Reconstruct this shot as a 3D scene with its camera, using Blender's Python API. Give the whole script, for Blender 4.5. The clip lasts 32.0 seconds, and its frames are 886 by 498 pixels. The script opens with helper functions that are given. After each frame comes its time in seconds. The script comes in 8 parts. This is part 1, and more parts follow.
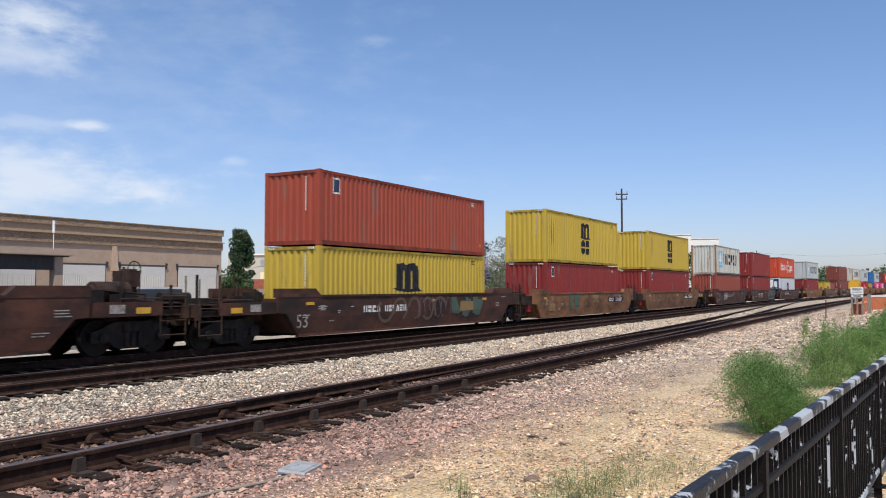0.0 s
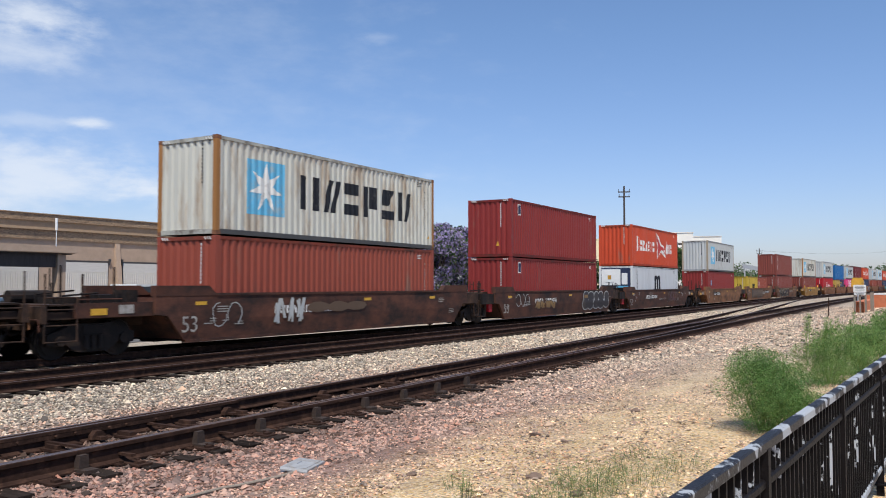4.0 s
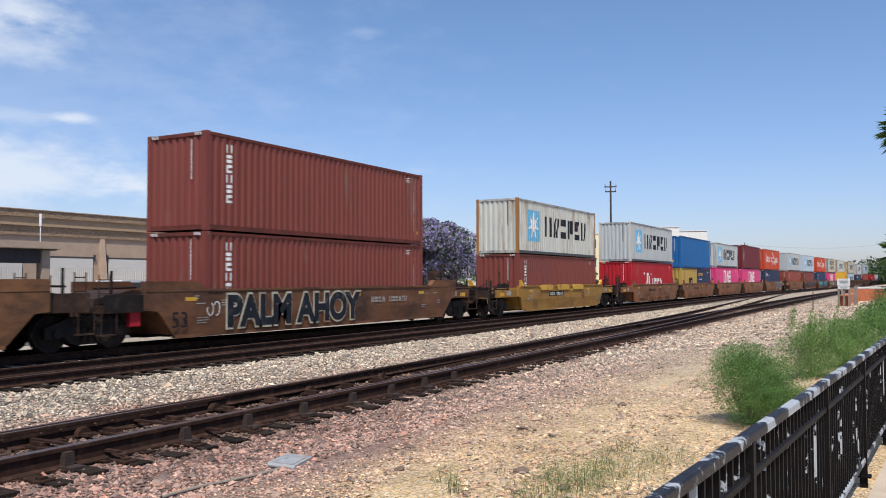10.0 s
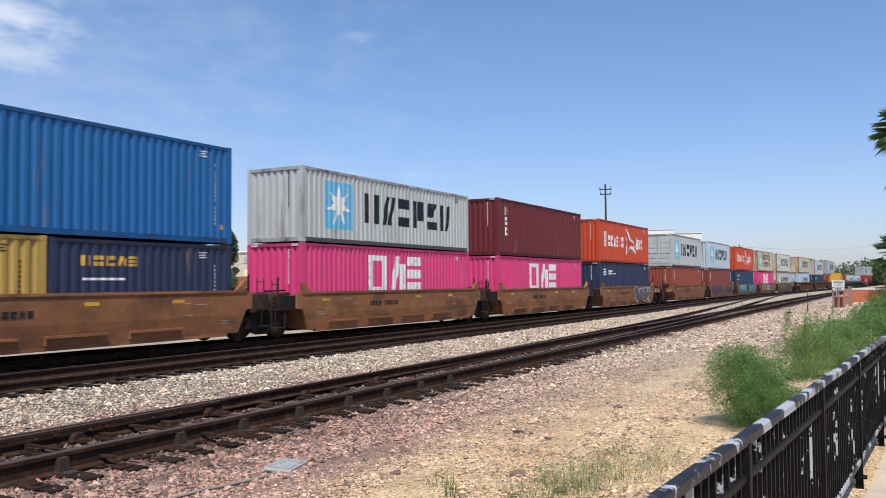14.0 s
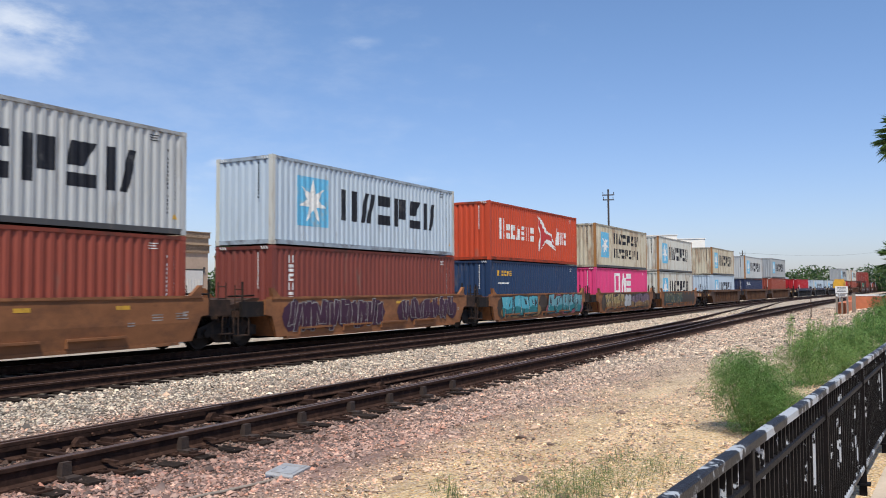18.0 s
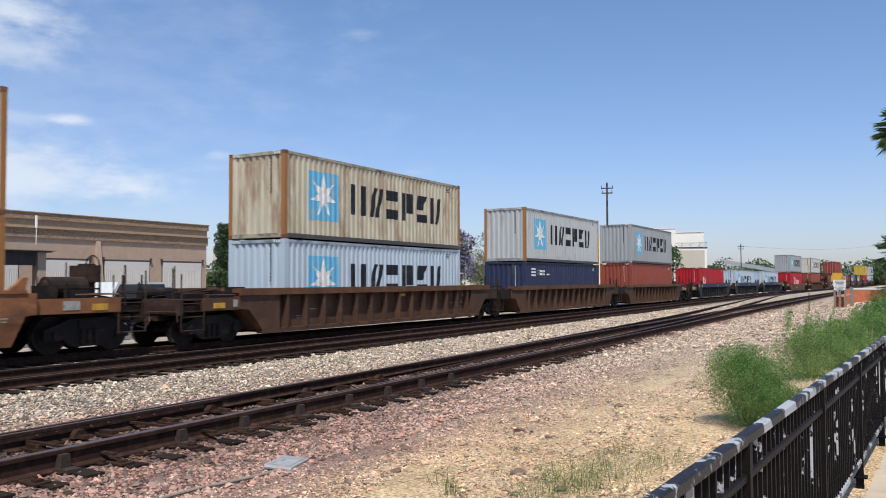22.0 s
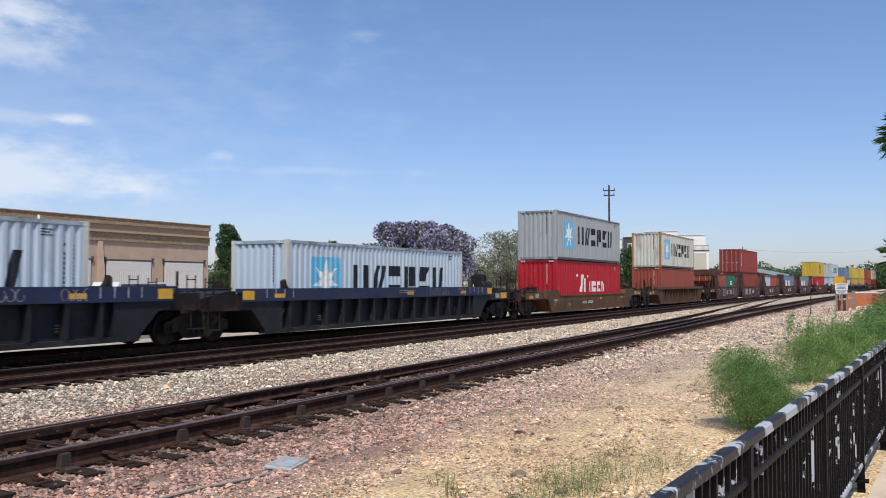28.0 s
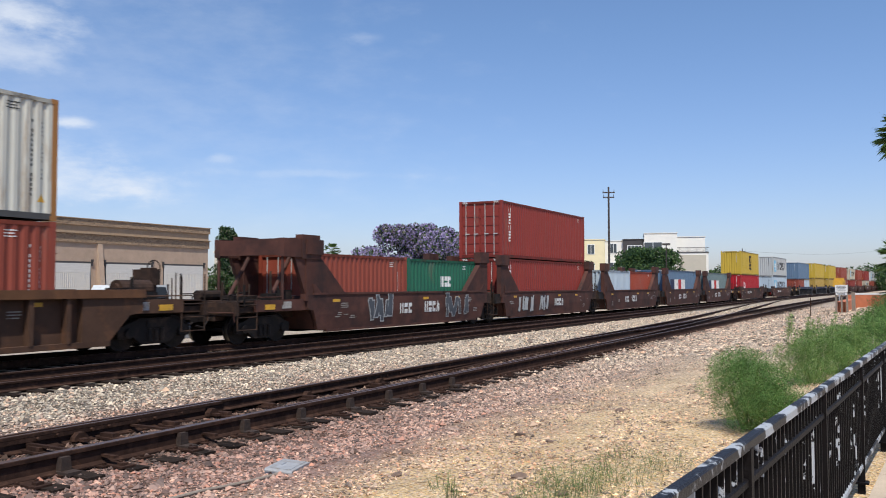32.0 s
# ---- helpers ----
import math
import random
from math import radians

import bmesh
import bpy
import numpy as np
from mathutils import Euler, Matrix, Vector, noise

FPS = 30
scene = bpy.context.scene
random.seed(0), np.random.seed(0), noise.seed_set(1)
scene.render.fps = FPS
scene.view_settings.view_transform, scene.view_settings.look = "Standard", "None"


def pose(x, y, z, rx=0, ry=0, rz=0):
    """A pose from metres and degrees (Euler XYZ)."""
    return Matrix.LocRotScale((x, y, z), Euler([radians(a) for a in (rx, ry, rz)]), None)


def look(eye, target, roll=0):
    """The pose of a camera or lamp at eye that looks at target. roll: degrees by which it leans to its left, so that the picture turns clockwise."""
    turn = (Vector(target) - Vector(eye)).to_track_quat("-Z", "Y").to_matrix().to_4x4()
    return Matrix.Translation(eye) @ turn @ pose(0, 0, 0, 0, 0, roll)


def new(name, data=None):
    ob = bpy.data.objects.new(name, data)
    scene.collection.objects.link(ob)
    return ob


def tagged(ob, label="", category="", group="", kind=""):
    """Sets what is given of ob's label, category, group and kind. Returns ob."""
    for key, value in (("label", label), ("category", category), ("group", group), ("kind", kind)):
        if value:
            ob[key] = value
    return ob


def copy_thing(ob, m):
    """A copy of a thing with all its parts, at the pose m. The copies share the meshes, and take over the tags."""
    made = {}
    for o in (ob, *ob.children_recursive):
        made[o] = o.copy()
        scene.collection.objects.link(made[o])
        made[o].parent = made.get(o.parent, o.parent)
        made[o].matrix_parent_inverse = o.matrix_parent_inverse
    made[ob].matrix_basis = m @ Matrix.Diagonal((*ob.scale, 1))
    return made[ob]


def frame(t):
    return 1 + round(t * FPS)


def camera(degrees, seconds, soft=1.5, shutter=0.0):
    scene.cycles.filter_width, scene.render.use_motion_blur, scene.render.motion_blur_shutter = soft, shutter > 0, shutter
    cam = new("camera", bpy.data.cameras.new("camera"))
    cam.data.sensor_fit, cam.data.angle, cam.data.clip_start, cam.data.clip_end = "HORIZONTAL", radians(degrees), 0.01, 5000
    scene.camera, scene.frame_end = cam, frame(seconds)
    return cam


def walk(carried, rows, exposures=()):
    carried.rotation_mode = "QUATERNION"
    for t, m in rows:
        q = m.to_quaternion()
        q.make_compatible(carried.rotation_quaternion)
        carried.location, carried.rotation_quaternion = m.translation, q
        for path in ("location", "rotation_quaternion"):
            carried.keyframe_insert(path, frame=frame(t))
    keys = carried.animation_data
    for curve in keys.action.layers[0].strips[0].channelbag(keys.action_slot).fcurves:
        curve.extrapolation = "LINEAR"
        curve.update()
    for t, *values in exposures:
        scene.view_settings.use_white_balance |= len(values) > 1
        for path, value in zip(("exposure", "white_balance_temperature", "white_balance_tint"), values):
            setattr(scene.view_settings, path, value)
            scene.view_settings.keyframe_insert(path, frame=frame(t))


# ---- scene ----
EYE = 1.74
cam = camera(56.5, 32.0, soft=1.0, shutter=0.12)
walk(cam, [
    (0, pose(0, 0, EYE, 92.639, 0.038, -59.923)),
    (0.5, pose(0, 0, EYE, 92.642, 0.271, -60.078)),
    (1, pose(0, 0, EYE, 92.474, 0.363, -60.090)),
    (1.5, pose(0, 0, EYE, 92.216, 0.229, -60.034)),
    (2, pose(0, 0, EYE, 92.224, 0.037, -59.831)),
    (2.5, pose(0, 0, EYE, 92.353, -0.237, -59.440)),
    (3, pose(0, 0, EYE, 92.521, -0.296, -59.365)),
    (3.5, pose(0, 0, EYE, 92.510, 0.057, -59.725)),
    (5.5, pose(0, 0, EYE, 92.261, -0.294, -59.787)),
    (6, pose(0, 0, EYE, 92.292, -0.421, -59.511)),
    (6.5, pose(0, 0, EYE, 92.408, -0.129, -59.526)),
    (7, pose(0, 0, EYE, 92.346, 0.206, -59.816)),
    (7.5, pose(0, 0, EYE, 92.244, 0.368, -60.066)),
    (8, pose(0, 0, EYE, 92.352, 0.335, -60.174)),
    (8.5, pose(0, 0, EYE, 92.501, 0.129, -60.307)),
    (9, pose(0, 0, EYE, 92.579, -0.060, -60.455)),
    (9.5, pose(0, 0, EYE, 92.433, 0.066, -60.623)),
    (10, pose(0, 0, EYE, 92.129, 0.167, -60.655)),
    (10.5, pose(0, 0, EYE, 92.063, 0.258, -60.764)),
    (11, pose(0, 0, EYE, 92.042, 0.276, -60.846)),
    (11.5, pose(0, 0, EYE, 92.190, 0.190, -60.922)),
    (12, pose(0, 0, EYE, 92.432, 0.110, -61.001)),
    (12.5, pose(0, 0, EYE, 92.430, 0.168, -61.086)),
    (13, pose(0, 0, EYE, 92.154, 0.225, -61.074)),
    (13.5, pose(0, 0, EYE, 92.139, 0.340, -60.990)),
    (14, pose(0, 0, EYE, 92.354, 0.452, -60.967)),
    (14.5, pose(0, 0, EYE, 92.401, 0.463, -60.988)),
    (16.5, pose(0, 0, EYE, 92.029, 0.846, -61.082)),
    (17, pose(0, 0, EYE, 92.252, 0.662, -61.039)),
    (17.5, pose(0, 0, EYE, 92.504, 0.404, -60.923)),
    (18, pose(0, 0, EYE, 92.721, 0.315, -60.785)),
    (18.5, pose(0, 0, EYE, 92.678, 0.401, -60.819)),
    (19, pose(0, 0, EYE, 92.338, 0.418, -60.912)),
    (19.5, pose(0, 0, EYE, 92.192, 0.441, -60.870)),
    (20, pose(0, 0, EYE, 92.343, 0.409, -60.811)),
    (20.5, pose(0, 0, EYE, 92.425, 0.354, -60.790)),
    (21, pose(0, 0, EYE, 92.604, 0.185, -60.748)),
    (21.5, pose(0, 0, EYE, 92.664, 0.090, -60.693)),
    (22, pose(0, 0, EYE, 92.234, 0.228, -60.888)),
    (22.5, pose(0, 0, EYE, 92.047, 0.280, -60.919)),
    (23, pose(0, 0, EYE, 92.217, 0.188, -60.859)),
    (23.5, pose(0, 0, EYE, 92.367, 0.040, -60.880)),
    (24, pose(0, 0, EYE, 92.655, -0.060, -61.053)),
    (24.5, pose(0, 0, EYE, 92.890, -0.071, -60.982)),
    (25, pose(0, 0, EYE, 92.747, -0.034, -60.624)),
    (25.5, pose(0, 0, EYE, 92.508, -0.013, -60.408)),
    (27.5, pose(0, 0, EYE, 92.456, -0.093, -60.726)),
    (28, pose(0, 0, EYE, 92.336, -0.081, -60.782)),
    (28.5, pose(0, 0, EYE, 92.348, -0.026, -60.763)),
    (29, pose(0, 0, EYE, 92.451, -0.091, -60.834)),
    (29.5, pose(0, 0, EYE, 92.652, -0.263, -60.770)),
    (30, pose(0, 0, EYE, 92.698, -0.171, -60.794)),
    (30.5, pose(0, 0, EYE, 92.491, 0.126, -61.051)),
    (31, pose(0, 0, EYE, 92.374, 0.243, -61.135)),
    (31.5, pose(0, 0, EYE, 92.446, 0.155, -60.982)),
    (32, pose(0, 0, EYE, 92.499, 0.046, -60.797)),
], exposures=[(0, 0.0), (8, 0.0), (9, -0.09), (10, 0.02), (11, 0.10), (12, 0.05), (14, 0.07), (17, 0.05), (20, 0.02), (22, 0.0), (32, 0.0)])

# ---- light ----
SUN_AZ, SUN_EL = radians(212), radians(60)   # where the sun stands: azimuth from +x to +y
world = bpy.data.worlds.new("sky")
scene.world = world
world.use_nodes = True
wn, wl = world.node_tree.nodes, world.node_tree.links
sky = wn.new("ShaderNodeTexSky")
sky.sky_type = "NISHITA"
sky.sun_disc = False
sky.sun_elevation = SUN_EL
sky.sun_rotation = radians(90) - SUN_AZ
sky.altitude = 100
sky.air_density, sky.dust_density, sky.ozone_density = 1.0, 0.8, 3.0
tc = wn.new("ShaderNodeTexCoord")
tint = wn.new("ShaderNodeMixRGB")
tint.blend_type = "MULTIPLY"
tint.inputs["Fac"].default_value = 1.0
hz = wn.new("ShaderNodeSeparateXYZ")
hr = wn.new("ShaderNodeValToRGB")
hr.color_ramp.elements[0].color, hr.color_ramp.elements[1].color = (0.94, 0.925, 1.15, 1), (0.95, 1.05, 1.20, 1)
hr.color_ramp.elements[0].position, hr.color_ramp.elements[1].position = 0.0, 0.30
wl.new(tc.outputs["Generated"], hz.inputs[0])
wl.new(hz.outputs["Z"], hr.inputs["Fac"])
wl.new(hr.outputs["Color"], tint.inputs["Color2"])
wl.new(sky.outputs["Color"], tint.inputs["Color1"])
# a few thin clouds: azimuth, elevation, half width and half height in degrees, thickness
CLOUDS = ((56.8, 16.4, 4.2, 1.2, 0.62), (58.0, 14.6, 4.6, 1.6, 0.45), (53.5, 10.25, 1.3, 0.42, 0.60), (57.0, 10.1, 3.4, 0.5, 0.25), (56.0, 6.9, 7.5, 2.3, 0.62), (50.0, 6.6, 4.2, 1.1, 0.28),
          (34.5, 16.85, 1.6, 0.45, 0.17), (44.5, 8.5, 1.0, 0.40, 0.26), (66.0, 12.0, 30.0, 16.0, 0.16), (38.0, 7.6, 7.0, 0.30, 0.16))
warp = wn.new("ShaderNodeTexNoise")
warp.inputs["Scale"].default_value, warp.inputs["Detail"].default_value, warp.inputs["Roughness"].default_value = 16.0, 6, 0.6
wmap = wn.new("ShaderNodeMapping")
wmap.inputs["Scale"].default_value = (1.0, 1.0, 2.6)
wl.new(tc.outputs["Generated"], wmap.inputs["Vector"])
wl.new(wmap.outputs["Vector"], warp.inputs["Vector"])


def sum_of(a, b, op):
    q = wn.new("ShaderNodeMath")
    q.operation = op
    for k, v in enumerate((a, b)):
        if isinstance(v, (int, float)):
            q.inputs[k].default_value = v
        else:
            wl.new(v, q.inputs[k])
    return q.outputs[0]


veil = 0.0
for az, el, hw, hh, thick in CLOUDS:
    a_, e_ = radians(az), radians(el)
    way = Vector((math.cos(a_) * math.cos(e_), math.sin(a_) * math.cos(e_), math.sin(e_)))
    side_ = Vector((-math.sin(a_), math.cos(a_), 0))
    square = 0.0
    for ax_, size_ in ((side_, radians(hw)), (side_.cross(way) * -1, radians(hh))):
        dot = wn.new("ShaderNodeVectorMath")
        dot.operation = "DOT_PRODUCT"
        dot.inputs[1].default_value = ax_ / size_
        wl.new(tc.outputs["Generated"], dot.inputs[0])
        square = sum_of(sum_of(dot.outputs["Value"], 2, "POWER"), square, "ADD")
    far_off = sum_of(sum_of(square, 0.5, "POWER"), sum_of(sum_of(warp.outputs["Fac"], 0.5, "SUBTRACT"), 1.9, "MULTIPLY"), "ADD")
    soft = wn.new("ShaderNodeMapRange")
    soft.interpolation_type = "SMOOTHSTEP"
    soft.inputs["From Min"].default_value, soft.inputs["From Max"].default_value = 1.25, 0.0
    soft.inputs["To Max"].default_value = thick
    wl.new(far_off, soft.inputs["Value"])
    front = wn.new("ShaderNodeVectorMath")
    front.operation = "DOT_PRODUCT"
    front.inputs[1].default_value = way
    wl.new(tc.outputs["Generated"], front.inputs[0])
    here = sum_of(soft.outputs[0], sum_of(front.outputs["Value"], 0.0, "GREATER_THAN"), "MULTIPLY")
    veil = sum_of(veil, here, "ADD")
cl = sum_of(veil, 0.9, "MINIMUM")
mixc = wn.new("ShaderNodeMixRGB")
mixc.inputs["Color2"].default_value = (6.6, 7.1, 7.9, 1)
bg = wn["Background"]
bg.inputs["Strength"].default_value = 0.121
wl.new(cl, mixc.inputs["Fac"])
wl.new(tint.outputs["Color"], mixc.inputs["Color1"])
wl.new(mixc.outputs["Color"], bg.inputs["Color"])
sun = new("sun", bpy.data.lights.new("sun", "SUN"))
sun.data.energy, sun.data.angle, sun.data.color = 4.7, radians(0.53), (1.0, 0.955, 0.88)
sd = Vector((math.cos(SUN_EL) * math.cos(SUN_AZ), math.cos(SUN_EL) * math.sin(SUN_AZ), math.sin(SUN_EL)))
sun.matrix_world = look(sd * 60, (0, 0, 0))


# ---- materials ----
def mat(name, color, rough=0.6, metal=0.0, var=0.12, scale=3.0, bump=0.0, bscale=40.0, dirt=None, dirt_amt=0.0,
        dirt_scale=1.5, rnd=0.0, stretch=(1, 1, 1), spec=0.5, coords="Object", edge=None):
    """A painted or raw surface: two scales of variation, dirt of its own colour, and fine relief."""
    m = bpy.data.materials.new(name)
    m.use_nodes = True
    n, l = m.node_tree.nodes, m.node_tree.links
    b = n["Principled BSDF"]
    b.inputs["Roughness"].default_value = rough
    b.inputs["Metallic"].default_value = metal
    b.inputs["Specular IOR Level"].default_value = spec
    co = n.new("ShaderNodeTexCoord")
    mp_ = n.new("ShaderNodeMapping")
    mp_.inputs["Scale"].default_value = stretch
    l.new(co.outputs[coords], mp_.inputs["Vector"])
    info = n.new("ShaderNodeObjectInfo")
    ofs = n.new("ShaderNodeVectorMath")
    ofs.operation = "ADD"
    sc_ = n.new("ShaderNodeMath")
    sc_.operation = "MULTIPLY"
    sc_.inputs[1].default_value = 37.0
    l.new(info.outputs["Random"], sc_.inputs[0])
    l.new(mp_.outputs["Vector"], ofs.inputs[0])
    l.new(sc_.outputs[0], ofs.inputs[1])
    vec = ofs.outputs[0]
    n1 = n.new("ShaderNodeTexNoise")
    n1.inputs["Scale"].default_value, n1.inputs["Detail"].default_value = scale, 6
    n1.inputs["Roughness"].default_value = 0.65
    l.new(vec, n1.inputs["Vector"])
    hs = n.new("ShaderNodeHueSaturation")
    hs.inputs["Color"].default_value = (*color, 1)
    mr = n.new("ShaderNodeMapRange")
    mr.inputs["From Min"].default_value, mr.inputs["From Max"].default_value = 0.3, 0.7
    mr.inputs["To Min"].default_value, mr.inputs["To Max"].default_value = 1 - var, 1 + var
    l.new(n1.outputs["Fac"], mr.inputs["Value"])
    val = mr.outputs[0]
    if rnd:
        mr2 = n.new("ShaderNodeMapRange")
        mr2.inputs["To Min"].default_value, mr2.inputs["To Max"].default_value = 1 - rnd, 1 + rnd
        l.new(info.outputs["Random"], mr2.inputs["Value"])
        mu = n.new("ShaderNodeMath")
        mu.operation = "MULTIPLY"
        l.new(val, mu.inputs[0])
        l.new(mr2.outputs[0], mu.inputs[1])
        val = mu.outputs[0]
    l.new(val, hs.inputs["Value"])
    out = hs.outputs["Color"]
    if dirt is not None:
        n2 = n.new("ShaderNodeTexNoise")
        n2.inputs["Scale"].default_value, n2.inputs["Detail"].default_value = dirt_scale, 8
        n2.inputs["Roughness"].default_value = 0.7
        l.new(vec, n2.inputs["Vector"])
        r2 = n.new("ShaderNodeMapRange")
        r2.inputs["From Min"].default_value = 0.62 - 0.3 * dirt_amt
        r2.inputs["From Max"].default_value = 0.78 - 0.2 * dirt_amt if edge is None else 0.62 - 0.3 * dirt_amt + edge
        l.new(n2.outputs["Fac"], r2.inputs["Value"])
        mx = n.new("ShaderNodeMixRGB")
        mx.inputs["Color2"].default_value = (*dirt, 1)
        l.new(r2.outputs[0], mx.inputs["Fac"])
        l.new(out, mx.inputs["Color1"])
        out = mx.outputs["Color"]
    l.new(out, b.inputs["Base Color"])
    if bump:
        n3 = n.new("ShaderNodeTexNoise")
        n3.inputs["Scale"].default_value, n3.inputs["Detail"].default_value = bscale, 5
        l.new(vec, n3.inputs["Vector"])
        bp = n.new("ShaderNodeBump")
        bp.inputs["Strength"].default_value, bp.inputs["Distance"].default_value = bump, 0.02
        l.new(n3.outputs["Fac"], bp.inputs["Height"])
        l.new(bp.outputs["Normal"], b.inputs["Normal"])
    return m


RUST = (0.16, 0.065, 0.03)
DUST = (0.16, 0.12, 0.09)
PAINT = {}


def paint(name, color, dirt=DUST, amt=0.10, rough=0.55, var=0.08):
    color = tuple(0.9 * c for c in color)
    PAINT[name] = mat("paint_" + name, color, rough, var=var, scale=1.2, dirt=dirt, dirt_amt=amt, dirt_scale=0.9,
                      stretch=(1.6, 1.6, 0.35), bump=0.08, bscale=6, spec=0.35)
    # darker copy for the rails: edge shade put into the colour, plus grime
    PAINT[name + "_rail"] = mat("paint_" + name + "_grimy_shaded_rail", tuple(0.72 * c for c in color), 0.7, var=0.25, scale=3.0, dirt=(0.05, 0.03, 0.022), dirt_amt=0.45,
                                dirt_scale=2.2, stretch=(0.6, 1, 1), bump=0.08, bscale=6, spec=0.25)


paint("orange", (0.335, 0.062, 0.032), amt=0.22)
paint("hamburg", (0.52, 0.065, 0.022))
paint("yellow", (0.52, 0.36, 0.045))
paint("tan", (0.46, 0.30, 0.07))
paint("maroon", (0.23, 0.026, 0.022))
paint("red", (0.25, 0.035, 0.025))
paint("brick", (0.275, 0.06, 0.036))
paint("triton", (0.20, 0.048, 0.034))
paint("crimson", (0.40, 0.010, 0.018))
paint("grey", (0.465, 0.48, 0.47), dirt=(0.24, 0.21, 0.17), amt=0.25)
paint("midgrey", (0.335, 0.352, 0.355), dirt=(0.24, 0.21, 0.17), amt=0.15)
paint("pale", (0.56, 0.555, 0.49), dirt=(0.27, 0.17, 0.09), amt=0.42)
paint("cream", (0.54, 0.49, 0.365), dirt=(0.22, 0.12, 0.06), amt=0.5)
paint("skyblue", (0.455, 0.535, 0.60), dirt=(0.25, 0.24, 0.24))
paint("white", (0.66, 0.68, 0.68), dirt=(0.4, 0.38, 0.34), amt=0.15)
paint("pink", (0.68, 0.055, 0.19), amt=0.12)
paint("dkred", (0.14, 0.018, 0.022))
paint("navy", (0.024, 0.034, 0.078))
paint("blue", (0.012, 0.12, 0.33))
paint("steel", (0.12, 0.19, 0.28))
paint("green", (0.02, 0.13, 0.075))
CAR = {
    "brown": mat("car_brown", (0.095, 0.038, 0.024), 0.75, var=0.22, scale=1.3, dirt=(0.024, 0.016, 0.014), dirt_amt=0.75,
                 dirt_scale=0.8, stretch=(0.8, 1, 1.4), bump=0.15, bscale=9, rnd=0.16, spec=0.25),
    "tawny": mat("car_tawny_brown", (0.15, 0.066, 0.032), 0.75, var=0.28, scale=1.3, dirt=(0.055, 0.03, 0.02), dirt_amt=0.55,
                 dirt_scale=0.7, stretch=(0.8, 1, 1.4), bump=0.15, bscale=9, spec=0.25),
    "rust": mat("car_rusty_brown", (0.215, 0.098, 0.044), 0.75, var=0.22, scale=1.3, dirt=(0.06, 0.034, 0.022), dirt_amt=0.6,
                dirt_scale=0.9, stretch=(0.8, 1, 1.4), bump=0.15, bscale=9, rnd=0.12, spec=0.25),
    "orange": mat("car_orange", (0.245, 0.102, 0.043), 0.7, var=0.22, scale=1.1, dirt=(0.105, 0.05, 0.028), dirt_amt=0.5,
                  dirt_scale=0.8, stretch=(0.8, 1, 1.4), bump=0.12, bscale=9, rnd=0.10, spec=0.25),
    "yellow": mat("car_yellow", (0.31, 0.16, 0.032), 0.65, var=0.15, scale=1.1, dirt=(0.13, 0.06, 0.025), dirt_amt=0.45,
                  dirt_scale=0.8, stretch=(0.8, 1, 1.4), bump=0.12, bscale=9, spec=0.3),
    "ribbed": mat("car_ribbed_brown", (0.076, 0.040, 0.025), 0.75, var=0.25, scale=1.5, dirt=(0.15, 0.065, 0.03), dirt_amt=0.3,
                  dirt_scale=1.1, bump=0.15, bscale=9, rnd=0.12, spec=0.25),
    "chord": mat("car_rusty_chord", (0.14, 0.065, 0.031), 0.75, var=0.25, scale=1.5, dirt=(0.07, 0.035, 0.022), dirt_amt=0.5, dirt_scale=1.1, bump=0.15, bscale=9, rnd=0.12, spec=0.25),
    "bluechord": mat("car_navy_chord", (0.018, 0.026, 0.065), 0.6, var=0.3, scale=1.3, dirt=(0.03, 0.03, 0.035), dirt_amt=0.4, dirt_scale=0.9, bump=0.12, bscale=9, spec=0.3),
    "blue": mat("car_blue_black", (0.012, 0.013, 0.016), 0.6, var=0.3, scale=1.3, dirt=(0.045, 0.034, 0.03), dirt_amt=0.35,
                dirt_scale=0.9, bump=0.12, bscale=9, spec=0.3),
    "sealand": mat("car_red_brown", (0.085, 0.035, 0.026), 0.75, var=0.25, scale=1.2, dirt=(0.035, 0.02, 0.018), dirt_amt=0.6,
                   dirt_scale=0.8, bump=0.15, bscale=9, rnd=0.12, spec=0.25),
    "drab": mat("car_drab_brown", (0.125, 0.064, 0.030), 0.75, var=0.2, scale=1.2, dirt=(0.06, 0.038, 0.025), dirt_amt=0.5,
                dirt_scale=0.8, bump=0.12, bscale=9, spec=0.25),
}
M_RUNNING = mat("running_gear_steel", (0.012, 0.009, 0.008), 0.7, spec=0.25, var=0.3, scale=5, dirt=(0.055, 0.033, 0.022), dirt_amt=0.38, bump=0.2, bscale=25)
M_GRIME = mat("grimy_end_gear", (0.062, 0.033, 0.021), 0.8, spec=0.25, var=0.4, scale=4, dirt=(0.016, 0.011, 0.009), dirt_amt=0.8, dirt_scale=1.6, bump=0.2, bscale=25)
M_TREAD = mat("polished_tread", (0.20, 0.19, 0.18), 0.32, metal=1.0, var=0.1, scale=8)
M_YELLOW = mat("safety_yellow", (0.60, 0.33, 0.03), 0.55, var=0.15, scale=6, dirt=(0.15, 0.08, 0.04), dirt_amt=0.3)
M_WHITE = mat("white_marking", (0.66, 0.66, 0.63), 0.6, var=0.12, scale=8, dirt=(0.3, 0.28, 0.25), dirt_amt=0.3, dirt_scale=3)
M_DARKMARK = mat("dark_marking", (0.014, 0.016, 0.022), 0.75, spec=0.2, var=0.25, scale=6, dirt=(0.09, 0.09, 0.09), dirt_amt=0.18, dirt_scale=2.5)
